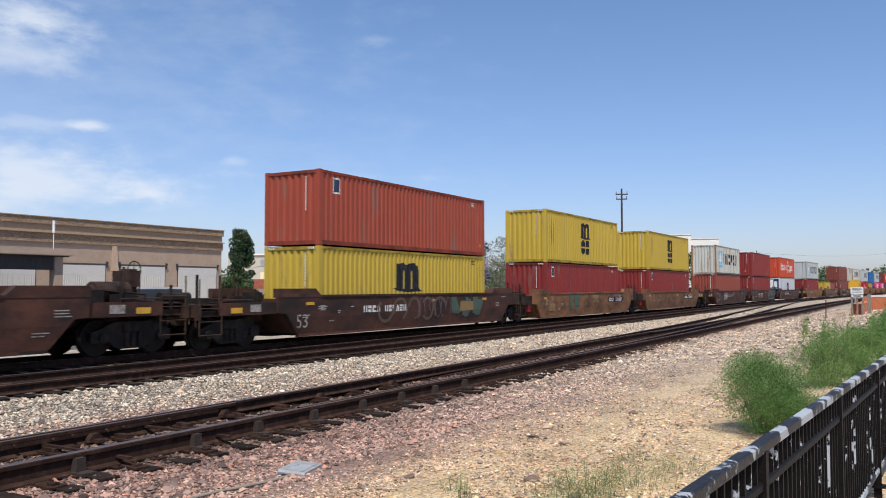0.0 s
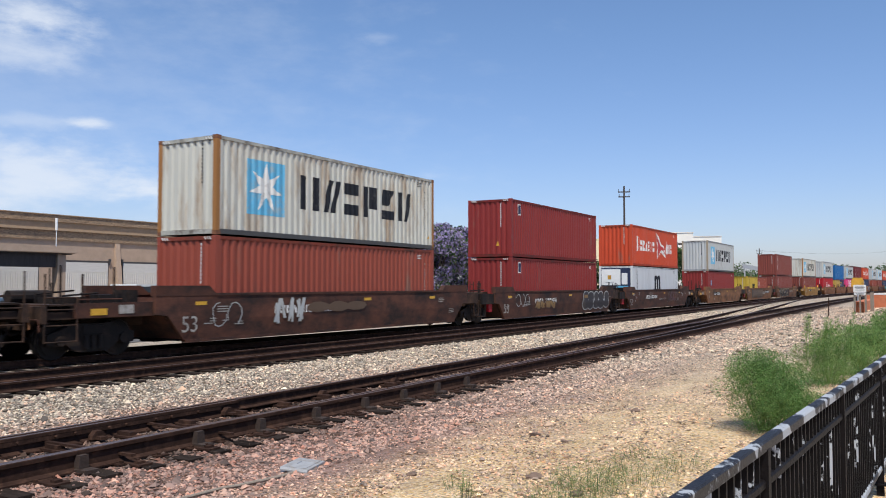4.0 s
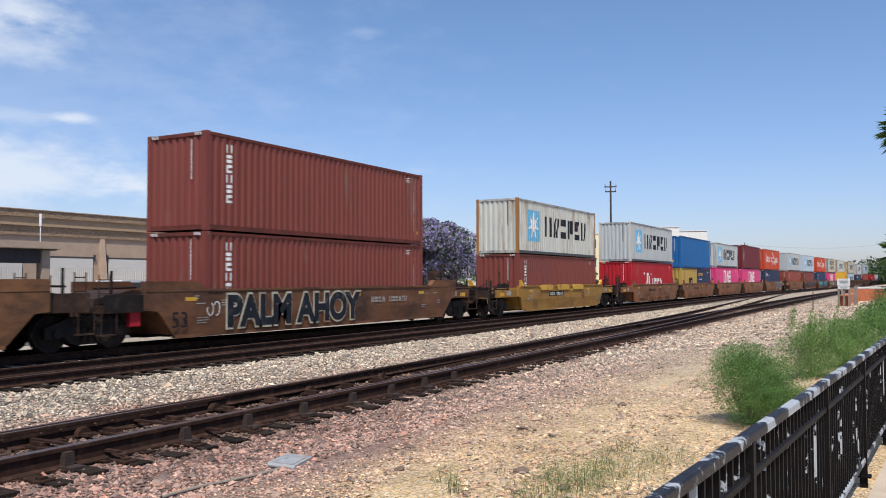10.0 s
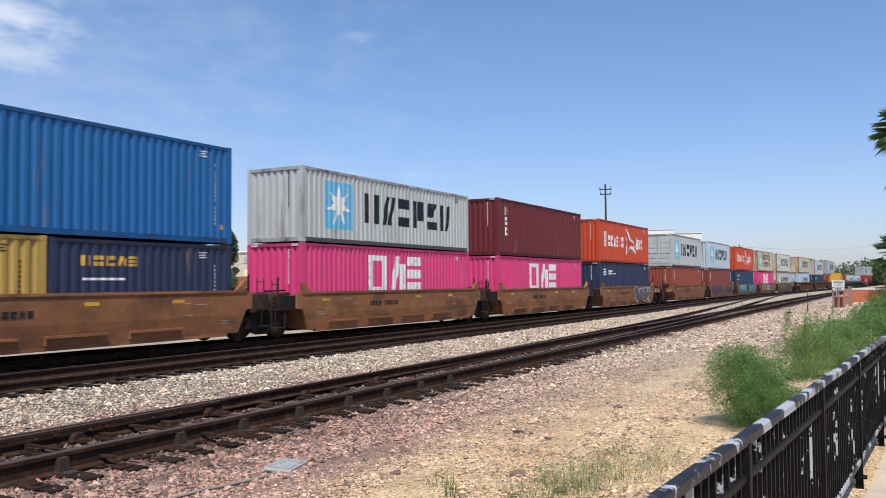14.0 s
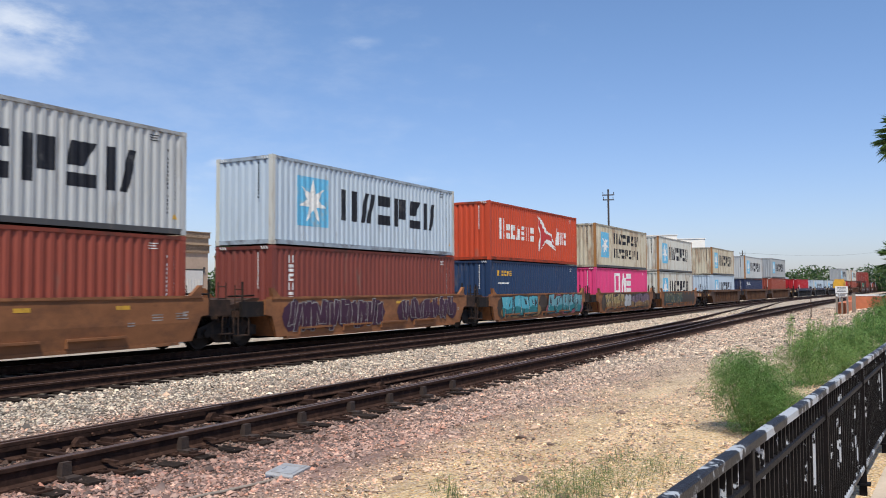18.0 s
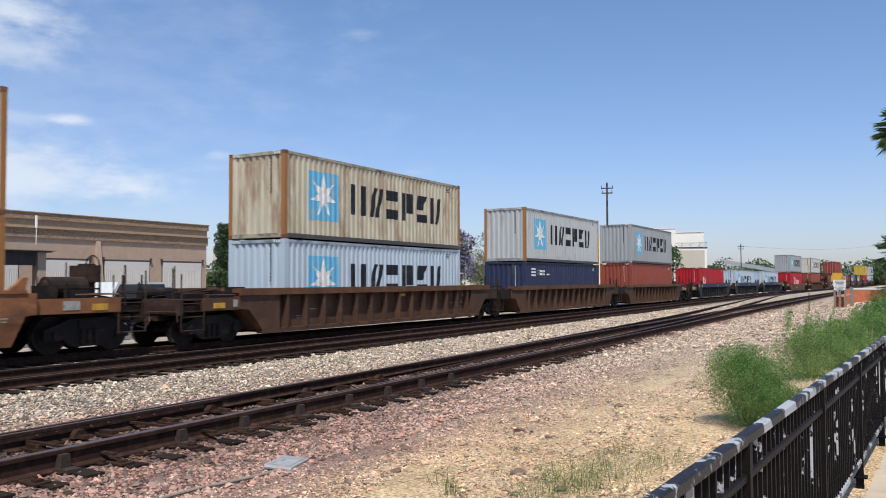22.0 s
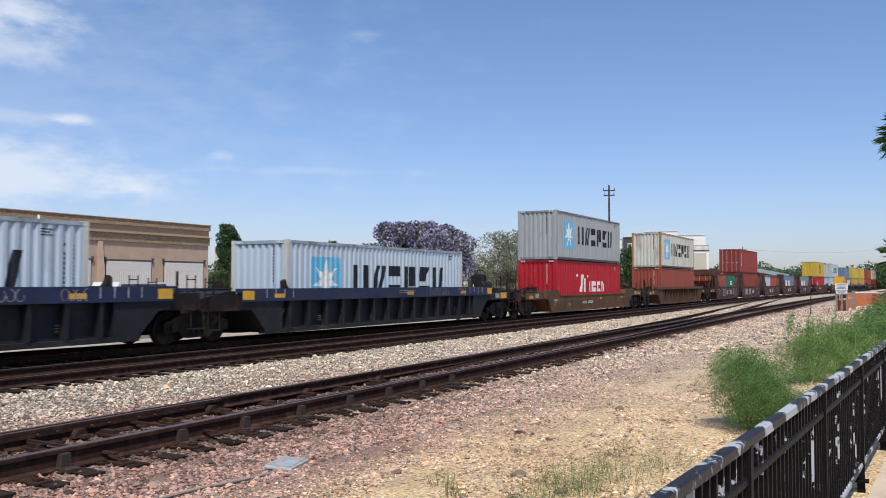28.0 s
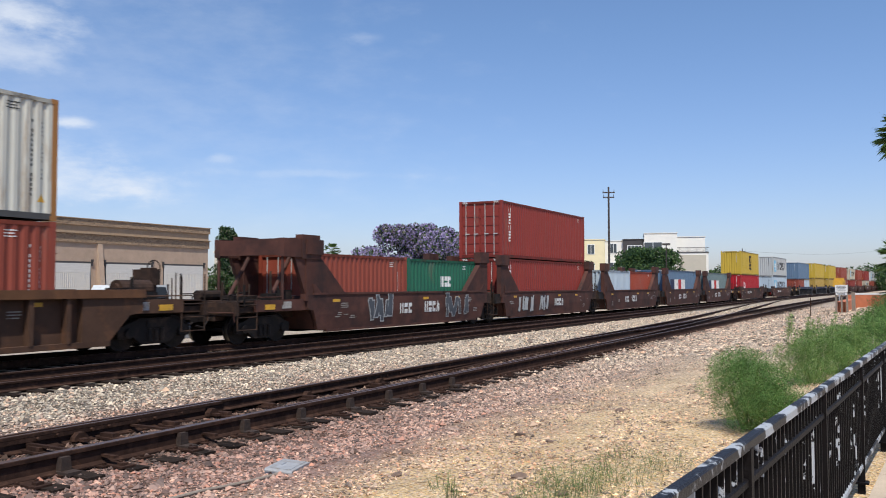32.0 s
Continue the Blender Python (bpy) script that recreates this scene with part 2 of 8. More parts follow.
M_SKYMARK = mat("light_blue_marking", (0.10, 0.38, 0.58), 0.55, var=0.1, scale=6, dirt=(0.3, 0.36, 0.38), dirt_amt=0.35, dirt_scale=2.5)
M_REDMARK = mat("red_marking", (0.42, 0.03, 0.03), 0.6, var=0.12, scale=6)
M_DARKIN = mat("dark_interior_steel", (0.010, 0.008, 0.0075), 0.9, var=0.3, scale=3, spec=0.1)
M_RAIL = mat("rail_side_rust", (0.034, 0.018, 0.013), 0.9, var=0.35, scale=7, bump=0.2, bscale=50, spec=0.12, dirt=(0.080, 0.042, 0.028), dirt_amt=0.4, dirt_scale=5)
M_RAILTOP = mat("rail_head_worn", (0.15, 0.105, 0.09), 0.45, metal=0.6, var=0.2, scale=6, stretch=(0.3, 3, 1))
M_TIE = mat("creosoted_tie", (0.022, 0.016, 0.013), 0.95, spec=0.08, var=0.35, scale=5, stretch=(6, 0.7, 3), bump=0.5, bscale=16,
            dirt=(0.085, 0.06, 0.048), dirt_amt=0.3, dirt_scale=3, rnd=0.35)
M_FENCE = mat("fence_black_paint", (0.006, 0.0045, 0.0045), 0.6, var=0.3, scale=7, bump=0.25, bscale=60, spec=0.15)
M_PRIMER = mat("fence_worn_grey", (0.36, 0.38, 0.40), 0.7, var=0.2, scale=18, bump=0.15, bscale=60)
M_CONC = mat("path_concrete", (0.52, 0.42, 0.31), 0.9, var=0.10, scale=1.5, bump=0.25, bscale=120, dirt=(0.38, 0.30, 0.22), dirt_amt=0.3, dirt_scale=0.7)
M_ASPH = mat("road_asphalt", (0.10, 0.095, 0.09), 0.9, var=0.15, scale=1.0, bump=0.2, bscale=80, dirt=(0.16, 0.15, 0.135), dirt_amt=0.3)

M_BRACE = mat("rusty_brace", (0.036, 0.022, 0.016), 0.85, var=0.3, scale=12, bump=0.4, bscale=40)
M_FENCETOP = mat("fence_rail_worn", (0.012, 0.011, 0.013), 0.5, var=0.3, scale=7, bump=0.25, bscale=60, dirt=(0.36, 0.38, 0.40), dirt_amt=0.33, dirt_scale=1.9, stretch=(1.6, 1, 1), edge=0.02, spec=0.3)
M_PICKET = mat("fence_picket_chipped", (0.005, 0.004, 0.004), 0.6, var=0.3, scale=9, dirt=(0.42, 0.44, 0.46), dirt_amt=0.11, dirt_scale=2.6, stretch=(1, 1, 0.9), edge=0.015, spec=0.15)
M_STENCIL = mat("faded_stencil", (0.34, 0.32, 0.29), 0.7, var=0.2, scale=9, dirt=(0.12, 0.08, 0.06), dirt_amt=0.5, dirt_scale=4)
M_LID = mat("grey_plastic_lid", (0.30, 0.305, 0.31), 0.6, var=0.15, scale=8, dirt=(0.22, 0.19, 0.16), dirt_amt=0.4, dirt_scale=6)
M_ROCK = mat("brown_rock", (0.17, 0.115, 0.085), 0.9, var=0.4, scale=14, bump=0.5, bscale=40)
M_POST = mat("weathered_post", (0.24, 0.20, 0.16), 0.9, var=0.25, scale=6, stretch=(4, 4, 0.6), bump=0.4, bscale=20)


# ---- mesh tools ----
class MB:
    """Gathers boxes, prisms, tubes and plates into one mesh."""

    def __init__(self):
        self.v, self.f, self.mi = [], [], []

    def poly(self, pts, mi=0):
        k = len(self.v)
        self.v += [tuple(p) for p in pts]
        self.f.append(tuple(range(k, k + len(pts))))
        self.mi.append(mi)
        return self

    def box(self, x0, x1, y0, y1, z0, z1, mi=0):
        k = len(self.v)
        self.v += [(x0, y0, z0), (x1, y0, z0), (x1, y1, z0), (x0, y1, z0), (x0, y0, z1), (x1, y0, z1), (x1, y1, z1), (x0, y1, z1)]
        for q in ((0, 3, 2, 1), (4, 5, 6, 7), (0, 1, 5, 4), (1, 2, 6, 5), (2, 3, 7, 6), (3, 0, 4, 7)):
            self.f.append(tuple(k + i for i in q))
            self.mi.append(mi)
        return self

    def cbox(self, x, y, z, a, b, c, mi=0):
        return self.box(x - a / 2, x + a / 2, y - b / 2, y + b / 2, z - c / 2, z + c / 2, mi)

    def prism(self, outline, y0, y1, mi=0):
        """An outline in x, z pushed along y."""
        k, n = len(self.v), len(outline)
        self.v += [(x, y0, z) for x, z in outline] + [(x, y1, z) for x, z in outline]
        self.f.append(tuple(range(k, k + n)))
        self.f.append(tuple(reversed(range(k + n, k + 2 * n))))
        self.mi += [mi, mi]
        for i in range(n):
            j = (i + 1) % n
            self.f.append((k + j, k + i, k + n + i, k + n + j))
            self.mi.append(mi)
        return self

    def tube(self, a, b, r0, r1=None, n=8, mi=0, caps=True):
        a, b = Vector(a), Vector(b)
        r1 = r0 if r1 is None else r1
        d = (b - a).normalized()
        u = d.orthogonal().normalized()
        w = d.cross(u)
        k = len(self.v)
        for p, r in ((a, r0), (b, r1)):
            for i in range(n):
                t = 2 * math.pi * i / n
                self.v.append(tuple(p + r * (math.cos(t) * u + math.sin(t) * w)))
        for i in range(n):
            j = (i + 1) % n
            self.f.append((k + i, k + j, k + n + j, k + n + i))
            self.mi.append(mi)
        if caps:
            self.f.append(tuple(reversed(range(k, k + n))))
            self.f.append(tuple(range(k + n, k + 2 * n)))
            self.mi += [mi, mi]
        return self

    def ring(self, c, r, tr, axis="x", n=14, mi=0):
        pts = []
        for i in range(n):
            t = 2 * math.pi * i / n
            o = (0, math.cos(t) * r, math.sin(t) * r) if axis == "x" else (math.cos(t) * r, 0, math.sin(t) * r)
            pts.append(Vector(c) + Vector(o))
        for i in range(n):
            self.tube(pts[i], pts[(i + 1) % n], tr, n=5, mi=mi, caps=False)
        return self

    def mesh(self, name, mats, smooth=False):
        me = bpy.data.meshes.new(name)
        me.from_pydata(self.v, [], self.f)
        for m in (mats if isinstance(mats, (list, tuple)) else [mats]):
            me.materials.append(m)
        if any(self.mi):
            me.polygons.foreach_set("material_index", self.mi)
        if smooth:
            me.polygons.foreach_set("use_smooth", [True] * len(me.polygons))
        me.update()
        return me


def part(name, mb, mats, parent=None, label="", smooth=False, m=None):
    ob = new(name, mb if isinstance(mb, bpy.types.Mesh) else mb.mesh(name, mats, smooth))
    if parent is not None:
        ob.parent = parent
    if m is not None:
        ob.matrix_basis = m
    if label:
        ob["label"] = label
    return ob


def thing(name, label, category, group="", kind="", m=None):
    ob = new(name)
    ob.empty_display_size = 0.2
    if m is not None:
        ob.matrix_basis = m
    return tagged(ob, label, category, group, kind)


# ---- the line of the tracks ----
TRAIN_Y, BEND, RADIUS, CURVE = 18.77, 90.0, 1200.0, 55.0


def track_pose(s, z=0.0, dy=0.0):
    """A place s metres along the line, dy to the left of it, with the line's heading: straight, a short curve, straight again."""
    if s <= BEND:
        return pose(s, TRAIN_Y + dy, z)
    a = min(s - BEND, CURVE) / RADIUS
    r = RADIUS + dy
    m = pose(BEND + r * math.sin(a), TRAIN_Y - RADIUS + r * math.cos(a), z, 0, 0, -math.degrees(a))
    return m @ pose(max(0.0, s - BEND - CURVE), 0, 0)


def dip(s):
    """The line falls gently on its way to the crossing."""
    return -0.27 * (1 - math.exp(-max(0.0, s - 12) / 42))


def travelled(t):
    """How far the train has come since the start."""
    u = t / 32
    slack = 0.7 * math.exp(-((t - 29) / 0.45) ** 2)      # a small run-in of the couplings
    return 536.015 * u + 25.902 * u**2 - 20.069 * u**3 + 3.611 * u**4 + slack


MOVING = []   # (thing, its place along the train at the start, height)


# ---- freight containers ----
PITCH = (0.10, 0.055, 0.07, 0.055)
DEPTH = 0.042
HC, STD = 2.896, 2.591
L40, L20, W = 12.192, 6.058, 2.438


def ribs(x0, x1):
    """Breaks of the corrugation between x0 and x1, each with its depth."""
    n = max(1, round((x1 - x0 - PITCH[0]) / sum(PITCH)))
    k = (x1 - x0) / (n * sum(PITCH) + PITCH[0])
    out, x = [(x0, 0.0), (x0 + PITCH[0] * k, 0.0)], x0 + PITCH[0] * k
    for _ in range(n):
        for w, d in zip((PITCH[1], PITCH[2], PITCH[3], PITCH[0]), (DEPTH, DEPTH, 0.0, 0.0)):
            x += w * k
            out.append((x, d))
    return out


def corrugated(x0, x1, y, z0, z1, inward):
    mb = MB()
    r = ribs(x0, x1)
    for (a, da), (b, db) in zip(r, r[1:]):
        ya, yb = y + inward * da, y + inward * db
        q = [(a, ya, z0), (b, yb, z0), (b, yb, z1), (a, ya, z1)]
        mb.poly(q if inward > 0 else q[::-1])
    return mb


CACHE = {}


def cached(key, make):
    if key not in CACHE:
        CACHE[key] = make()
    return CACHE[key]


def slot(ob, *mats):
    for i, m in enumerate(mats):
        ob.material_slots[i].link = "OBJECT"
        ob.material_slots[i].material = m
    return ob


def clip_x(p, x0, x1):
    """The piece of a convex outline between two upright lines."""
    for lim, sgn in ((x0, 1), (x1, -1)):
        q = []
        for i, a in enumerate(p):
            b = p[(i + 1) % len(p)]
            ina, inb = sgn * (a[0] - lim) >= -1e-9, sgn * (b[0] - lim) >= -1e-9
            if ina:
                q.append(a)
            if ina != inb:
                t = (lim - a[0]) / (b[0] - a[0])
                q.append((lim, a[1] + t * (b[1] - a[1])))
        p = q
        if len(p) < 3:
            return []
    return p


CREASE, TUCK = 0.84, 0.05 / 0.53


def on_side(polys, length, y=-W / 2 + 0.010, proud=0.004, flat=False, tuck=False):
    """Outlines in x, z laid as paint on the ribbed near side."""
    mb = MB()
    r = [(-length, 0.0), (length, 0.0)] if flat else ribs(-length / 2 + 0.14, length / 2 - 0.14)
    for k, p in enumerate(polys):
        lo, hi = min(a[0] for a in p), max(a[0] for a in p)
        area = sum(p[i - 1][0] * p[i][1] - p[i][0] * p[i - 1][1] for i in range(len(p)))
        if area < 0:
            p = p[::-1]
        for (a, da), (b, db) in zip(r, r[1:]):
            if b <= lo or a >= hi:
                continue
            q = clip_x(p, a, b)
            if q and tuck:
                for z0, z1 in ((-9.0, CREASE), (CREASE, 9.0)):
                    w = clip_x([(z, x) for x, z in q], z0, z1)
                    if w:
                        mb.poly([(x, y + TUCK * max(0.0, CREASE - z) - proud - 0.00025 * (k % 40), z) for z, x in w])
            elif q:
                mb.poly([(x, y + da + (db - da) * (x - a) / (b - a) - proud - 0.00025 * (k % 40), z) for x, z in q])
    return mb


def rect(x0, z0, x1, z1):
    return [(x0, z0), (x1, z0), (x1, z1), (x0, z1)]


GLYPHS = (
    (rect(0, 0, 0.34, 1), rect(0.66, 0, 1, 1)),
    (rect(0, 0, 1, 0.40), rect(0, 0.58, 1, 1)),
    (rect(0, 0, 0.36, 1), [(0.36, 0.62), (1, 0.62), (1, 1), (0.36, 1)], [(0.36, 0), (1, 0), (1, 0.3), (0.36, 0.3)]),
    ([(0, 0), (0.34, 0), (0.66, 1), (0.32, 1)], rect(0.62, 0, 1, 0.78)),
    (rect(0, 0, 1, 0.26), rect(0, 0.37, 1, 0.63), rect(0, 0.74, 1, 1)),
)


HEAVY = (
    (rect(0, 0, 0.28, 1), rect(0.60, 0, 0.94, 1)),
    ([(0.02, 0), (0.28, 0), (0.58, 1), (0.32, 1)], [(0.42, 0), (0.68, 0), (0.98, 1), (0.72, 1)]),
    (rect(0, 0, 0.86, 0.34), rect(0, 0.64, 0.86, 1)),
    (rect(0, 0, 0.28, 1), rect(0.40, 0.28, 0.86, 1)),
    (rect(0, 0, 0.86, 0.30), [(0.0, 0.46), (0.5, 0.46), (0.86, 1), (0.14, 1)]),
    (rect(0, 0, 0.26, 1), [(0.40, 0), (0.66, 0), (0.94, 1), (0.68, 1)]),
)


def heavy_bars(x0, z0, n, w, h, gap=0.16):
    """A row of n bolder blocks."""
    return [[(x0 + i * w + px * w * (1 - gap), z0 + pz * h) for px, pz in g] for i in range(n) for g in HEAVY[i % len(HEAVY)]]


def bars(x0, z0, n, w, h, gap=0.22, start=0):
    """A row of n plain blocks in place of a word mark."""
    out = []
    for i in range(n):
        for g in GLYPHS[(start + i) % len(GLYPHS)]:
            out.append([(x0 + i * w + px * w * (1 - gap), z0 + pz * h) for px, pz in g])
    return out


def column(x0, z1, n, w, h):
    """Small blocks one under another."""
    out = []
    for i in range(n):
        z = z1 - (i + 1) * h * 1.25
        for g in GLYPHS[i % 3]:
            out.append([(x0 + px * w, z + pz * h) for px, pz in g])
    return out


def star(cx, cz, r, n=7):
    out = []
    for i in range(n):
        a = math.pi / 2 + 2 * math.pi * i / n
        d = math.pi / n
        out.append([(cx, cz), (cx + 0.37 * r * math.cos(a - d), cz + 0.37 * r * math.sin(a - d)),
                    (cx + r * math.cos(a), cz + r * math.sin(a)), (cx + 0.37 * r * math.cos(a + d), cz + 0.37 * r * math.sin(a + d))])
    return out


def logo_shapes(logo, L, H):
    """What is painted on the near side: names, materials and outlines, from the front end (x = -L/2) on."""
    f = -L / 2
    out = []
    if logo in ("star", "star_low", "star_pale"):
        zc = H * 0.54
        out.append(("panel", M_SKYMARK, [rect(f + 1.25, zc - 0.88, f + 2.95, zc + 0.80)]))
        out.append(("emblem", M_WHITE, star(f + 2.1, zc - 0.04, 0.78)))
        out.append(("word_mark", M_DARKMARK, heavy_bars(f + 3.75, zc - 0.55, 6, 1.16, 1.12, 0.14)))
    elif logo == "star_two":
        zc = H * 0.56
        out.append(("panel", M_SKYMARK, [rect(f + 1.2, zc - 0.95, f + 2.8, zc + 0.75)]))
        out.append(("emblem", M_WHITE, star(f + 2.0, zc - 0.1, 0.72)))
        out.append(("word_mark", M_DARKMARK, heavy_bars(f + 4.0, zc + 0.06, 6, 1.0, 0.74, 0.14) + heavy_bars(f + 4.0, zc - 0.92, 7, 0.86, 0.66, 0.16)))
    elif logo == "bird":
        zc = H * 0.56
        out.append(("word_mark", M_WHITE, bars(f + 1.2, zc - 0.55, 1, 0.62, 1.05, 0.1) + bars(f + 1.95, zc - 0.5, 6, 0.62, 0.74, 0.3, 1)
                    + bars(f + 8.75, zc - 0.55, 1, 0.55, 1.0, 0.1, 3) + bars(f + 9.4, zc - 0.5, 2, 0.6, 0.72, 0.28)))
        e = f + 6.0

        def at(pts):
            return [(e + a, zc + b) for a, b in pts]
        out.append(("emblem", M_WHITE, [at(p) for p in (((0, 0.98), (0.75, 0.72), (0.62, 0.50)), ((0.75, 0.72), (1.55, 0.02), (1.25, 0.0), (0.62, 0.50)), ((0.0, 0.98), (0.48, -0.1), (0.36, -0.1)),
                                                        ((0.48, -0.1), (0.28, -1.0), (0.14, -0.95), (0.36, -0.1)), ((0.28, -1.0), (1.3, -0.28), (1.25, -0.45)), ((1.3, -0.28), (2.0, -0.35), (2.75, -0.9), (1.25, -0.48)),
                                                        ((1.2, 0.22), (2.05, 0.05), (2.0, -0.08), (1.4, 0.06)), ((2.05, 0.05), (2.75, -0.9), (2.0, -0.10)))]))
        out.append(("flag", M_REDMARK, [at(p) for p in (((0.08, 0.86), (0.64, 0.46), (1.25, 0.0), (0.5, -0.1)), ((0.5, -0.1), (1.25, 0.0), (1.25, -0.3), (0.34, -0.88)), ((1.25, 0.04), (2.0, -0.08), (2.5, -0.7), (1.95, -0.34), (1.25, -0.3)))]))
    elif logo in ("m_sc", "m", "m_mid"):
        c = f + (6.1 if logo == "m_sc" else 5.6 if logo == "m" else 6.2) if L > 10 else f + 3.6
        zt = 1.60 if logo == "m_sc" else H * 0.43 if L > 10 else H * 0.34
        arch = [(c - 0.66, zt + 0.62), (c - 0.66, zt + 0.84), (c - 0.46, zt + 0.84), (c - 0.30, zt + 0.88), (c - 0.06, zt + 0.80), (c + 0.10, zt + 0.86), (c + 0.42, zt + 0.88), (c + 0.60, zt + 0.78), (c + 0.66, zt + 0.62)]
        mk = [rect(c - 0.66, zt - 0.02, c - 0.32, zt + 0.64), rect(c - 0.16, zt - 0.02, c + 0.16, zt + 0.64), rect(c + 0.32, zt - 0.02, c + 0.66, zt + 0.64), arch,
              [(c - 0.88, zt + 0.02), (c - 0.66, zt - 0.04), (c, zt - 0.10), (c, zt - 0.02), (c - 0.66, zt + 0.05)], [(c, zt - 0.10), (c + 0.88, zt - 0.06), (c + 0.66, zt + 0.05), (c, zt - 0.02)]]
        if logo != "m_sc" and L > 10:
            zb = zt + (0.16 if logo == "m" else 0.0)
            mk = [[(c + 1.18 * (a - c), zb + 1.18 * (b - zt)) for a, b in p] for p in mk]
        if logo == "m_sc":
            for q in (-0.66, 0.06):
                mk += [[(c + q, zt - 0.88), (c + q + 0.12, zt - 1.0), (c + q + 0.48, zt - 1.0), (c + q + 0.60, zt - 0.88), (c + q + 0.60, zt - 0.64), (c + q, zt - 0.64)],
                       [(c + q, zt - 0.54), (c + q + 0.60, zt - 0.54), (c + q + 0.60, zt - 0.28), (c + q + 0.48, zt - 0.16), (c + q + 0.12, zt - 0.16), (c + q, zt - 0.28)]]
            out.append(("side_lettering", M_DARKMARK, column(f + 0.75, H - 0.4, 11, 0.11, 0.11) + column(f + 1.05, H - 0.7, 8, 0.11, 0.11)))
        out.append(("emblem", M_DARKMARK, mk))
        if L < 10 or logo == "m_mid":
            out.append(("side_lettering", M_DARKMARK, column(f + 1.0, H - 0.3, 9, 0.13, 0.17)))
    elif logo == "k":
        z = 1.0
        out.append(("word_mark", M_WHITE, bars(f + 3.95, z, 1, 1.2, 1.08, 0.05, 3) + bars(f + 5.75, z, 4, 0.74, 0.66, 0.16)
                    + [rect(f + 3.45, z + 0.95, f + 3.65, z + 1.1), rect(f + 5.3, z + 0.9, f + 5.48, z + 1.05)]))
    elif logo == "blocks":
        z = H * 0.40
        out.append(("word_mark", M_WHITE, [rect(f + 4.0, z, f + 4.3, z + 1.4), rect(f + 4.9, z, f + 5.2, z + 1.4), rect(f + 4.3, z + 1.2, f + 4.9, z + 1.4),
                                           rect(f + 4.3, z, f + 4.9, z + 0.2)] + bars(f + 5.5, z, 2, 1.3, 1.4, 0.15, 3)))
    elif logo == "small_gold":
        out.append(("word_mark", M_YELLOW, bars(f + (0.9 if L < 10 else 0.9), H * 0.74, 5, 0.36, 0.26)))
        out.append(("side_lettering", M_WHITE, [rect(f + 0.95, H * 0.60, f + 2.2, H * 0.625)]))
    elif logo == "flag":
        out.append(("flag", M_WHITE, [rect(f + 0.9, H * 0.70 + i * 0.17, f + 1.5, H * 0.70 + i * 0.17 + 0.09) for i in range(3)]))
        out.append(("word_mark", M_WHITE, bars(f + 1.65, H * 0.72, 3, 0.42, 0.28) + [rect(f + 3.0, H * 0.725, f + 3.5, H * 0.75)]))
    elif logo == "column":
        out.append(("side_lettering", M_WHITE, column(f + 0.85, H - 0.25, 6, 0.22, 0.24)))
    elif logo == "tall_column":
        out.append(("side_lettering", M_WHITE, column(f + 0.85, H - 0.3, 3, 0.3, 0.42)))
    elif logo == "badge":
        out.append(("badge", M_WHITE, [rect(f + 0.75, H - 0.78, f + 1.21, H - 0.22)]))
        out.append(("emblem", PAINT["navy"], [rect(f + 0.80, H - 0.72, f + 1.16, H - 0.28)]))
    elif logo == "dot":
        out.append(("badge", M_SKYMARK, [[(f + 1.3 + 0.22 * math.cos(a * math.pi / 6), H * 0.62 + 0.26 * math.sin(a * math.pi / 6)) for a in range(12)]]))
    elif logo == "two":
        out.append(("word_mark", M_WHITE, bars(f + 1.5, H * 0.42, 2, 0.55, 0.75, 0.15, 2)))
    elif logo == "mid":
        out.append(("word_mark", M_WHITE, bars(f + L * 0.45, H * 0.55, 3, 0.35, 0.45)))
    elif logo == "tricolour":
        out.append(("panel", M_WHITE, [rect(f + 3.6, H * 0.35, f + 5.0, H * 0.72), rect(f + 6.2, H * 0.35, f + 7.6, H * 0.72)]))
        out.append(("emblem", PAINT["navy"], [rect(f + 2.2, H * 0.35, f + 3.5, H * 0.72)]))
        out.append(("tail", M_REDMARK, [rect(f + 5.1, H * 0.35, f + 6.1, H * 0.72)]))
    light = logo not in ("star", "star_low", "star_two", "star_pale", "m", "m_mid", "m_sc", "tricolour")
    z = H - 0.36
    out.append(("serial_lettering", M_WHITE if light else M_DARKMARK,
                [rect(L / 2 - 0.66, 0.55 + 0.115 * i, L / 2 - 0.615, 0.62 + 0.115 * i) for i in range(int((H - 1.0) / 0.115)) if i % 9 != 5]
                + [rect(L / 2 - 0.40, 0.95 + 0.10 * i, L / 2 - 0.37, 1.01 + 0.10 * i) for i in range(14) if i % 6 != 3]
                + [rect(L / 2 - 1.3, z + 0.10 - 0.07 * i, L / 2 - 1.3 + w, z + 0.125 - 0.07 * i) for i, w in enumerate((0.34, 0.25, 0.3))]))
    out.append(("decal", M_YELLOW, [[(L / 2 - 0.50, 0.42), (L / 2 - 0.28, 0.42), (L / 2 - 0.39, 0.64)]]))
    return out


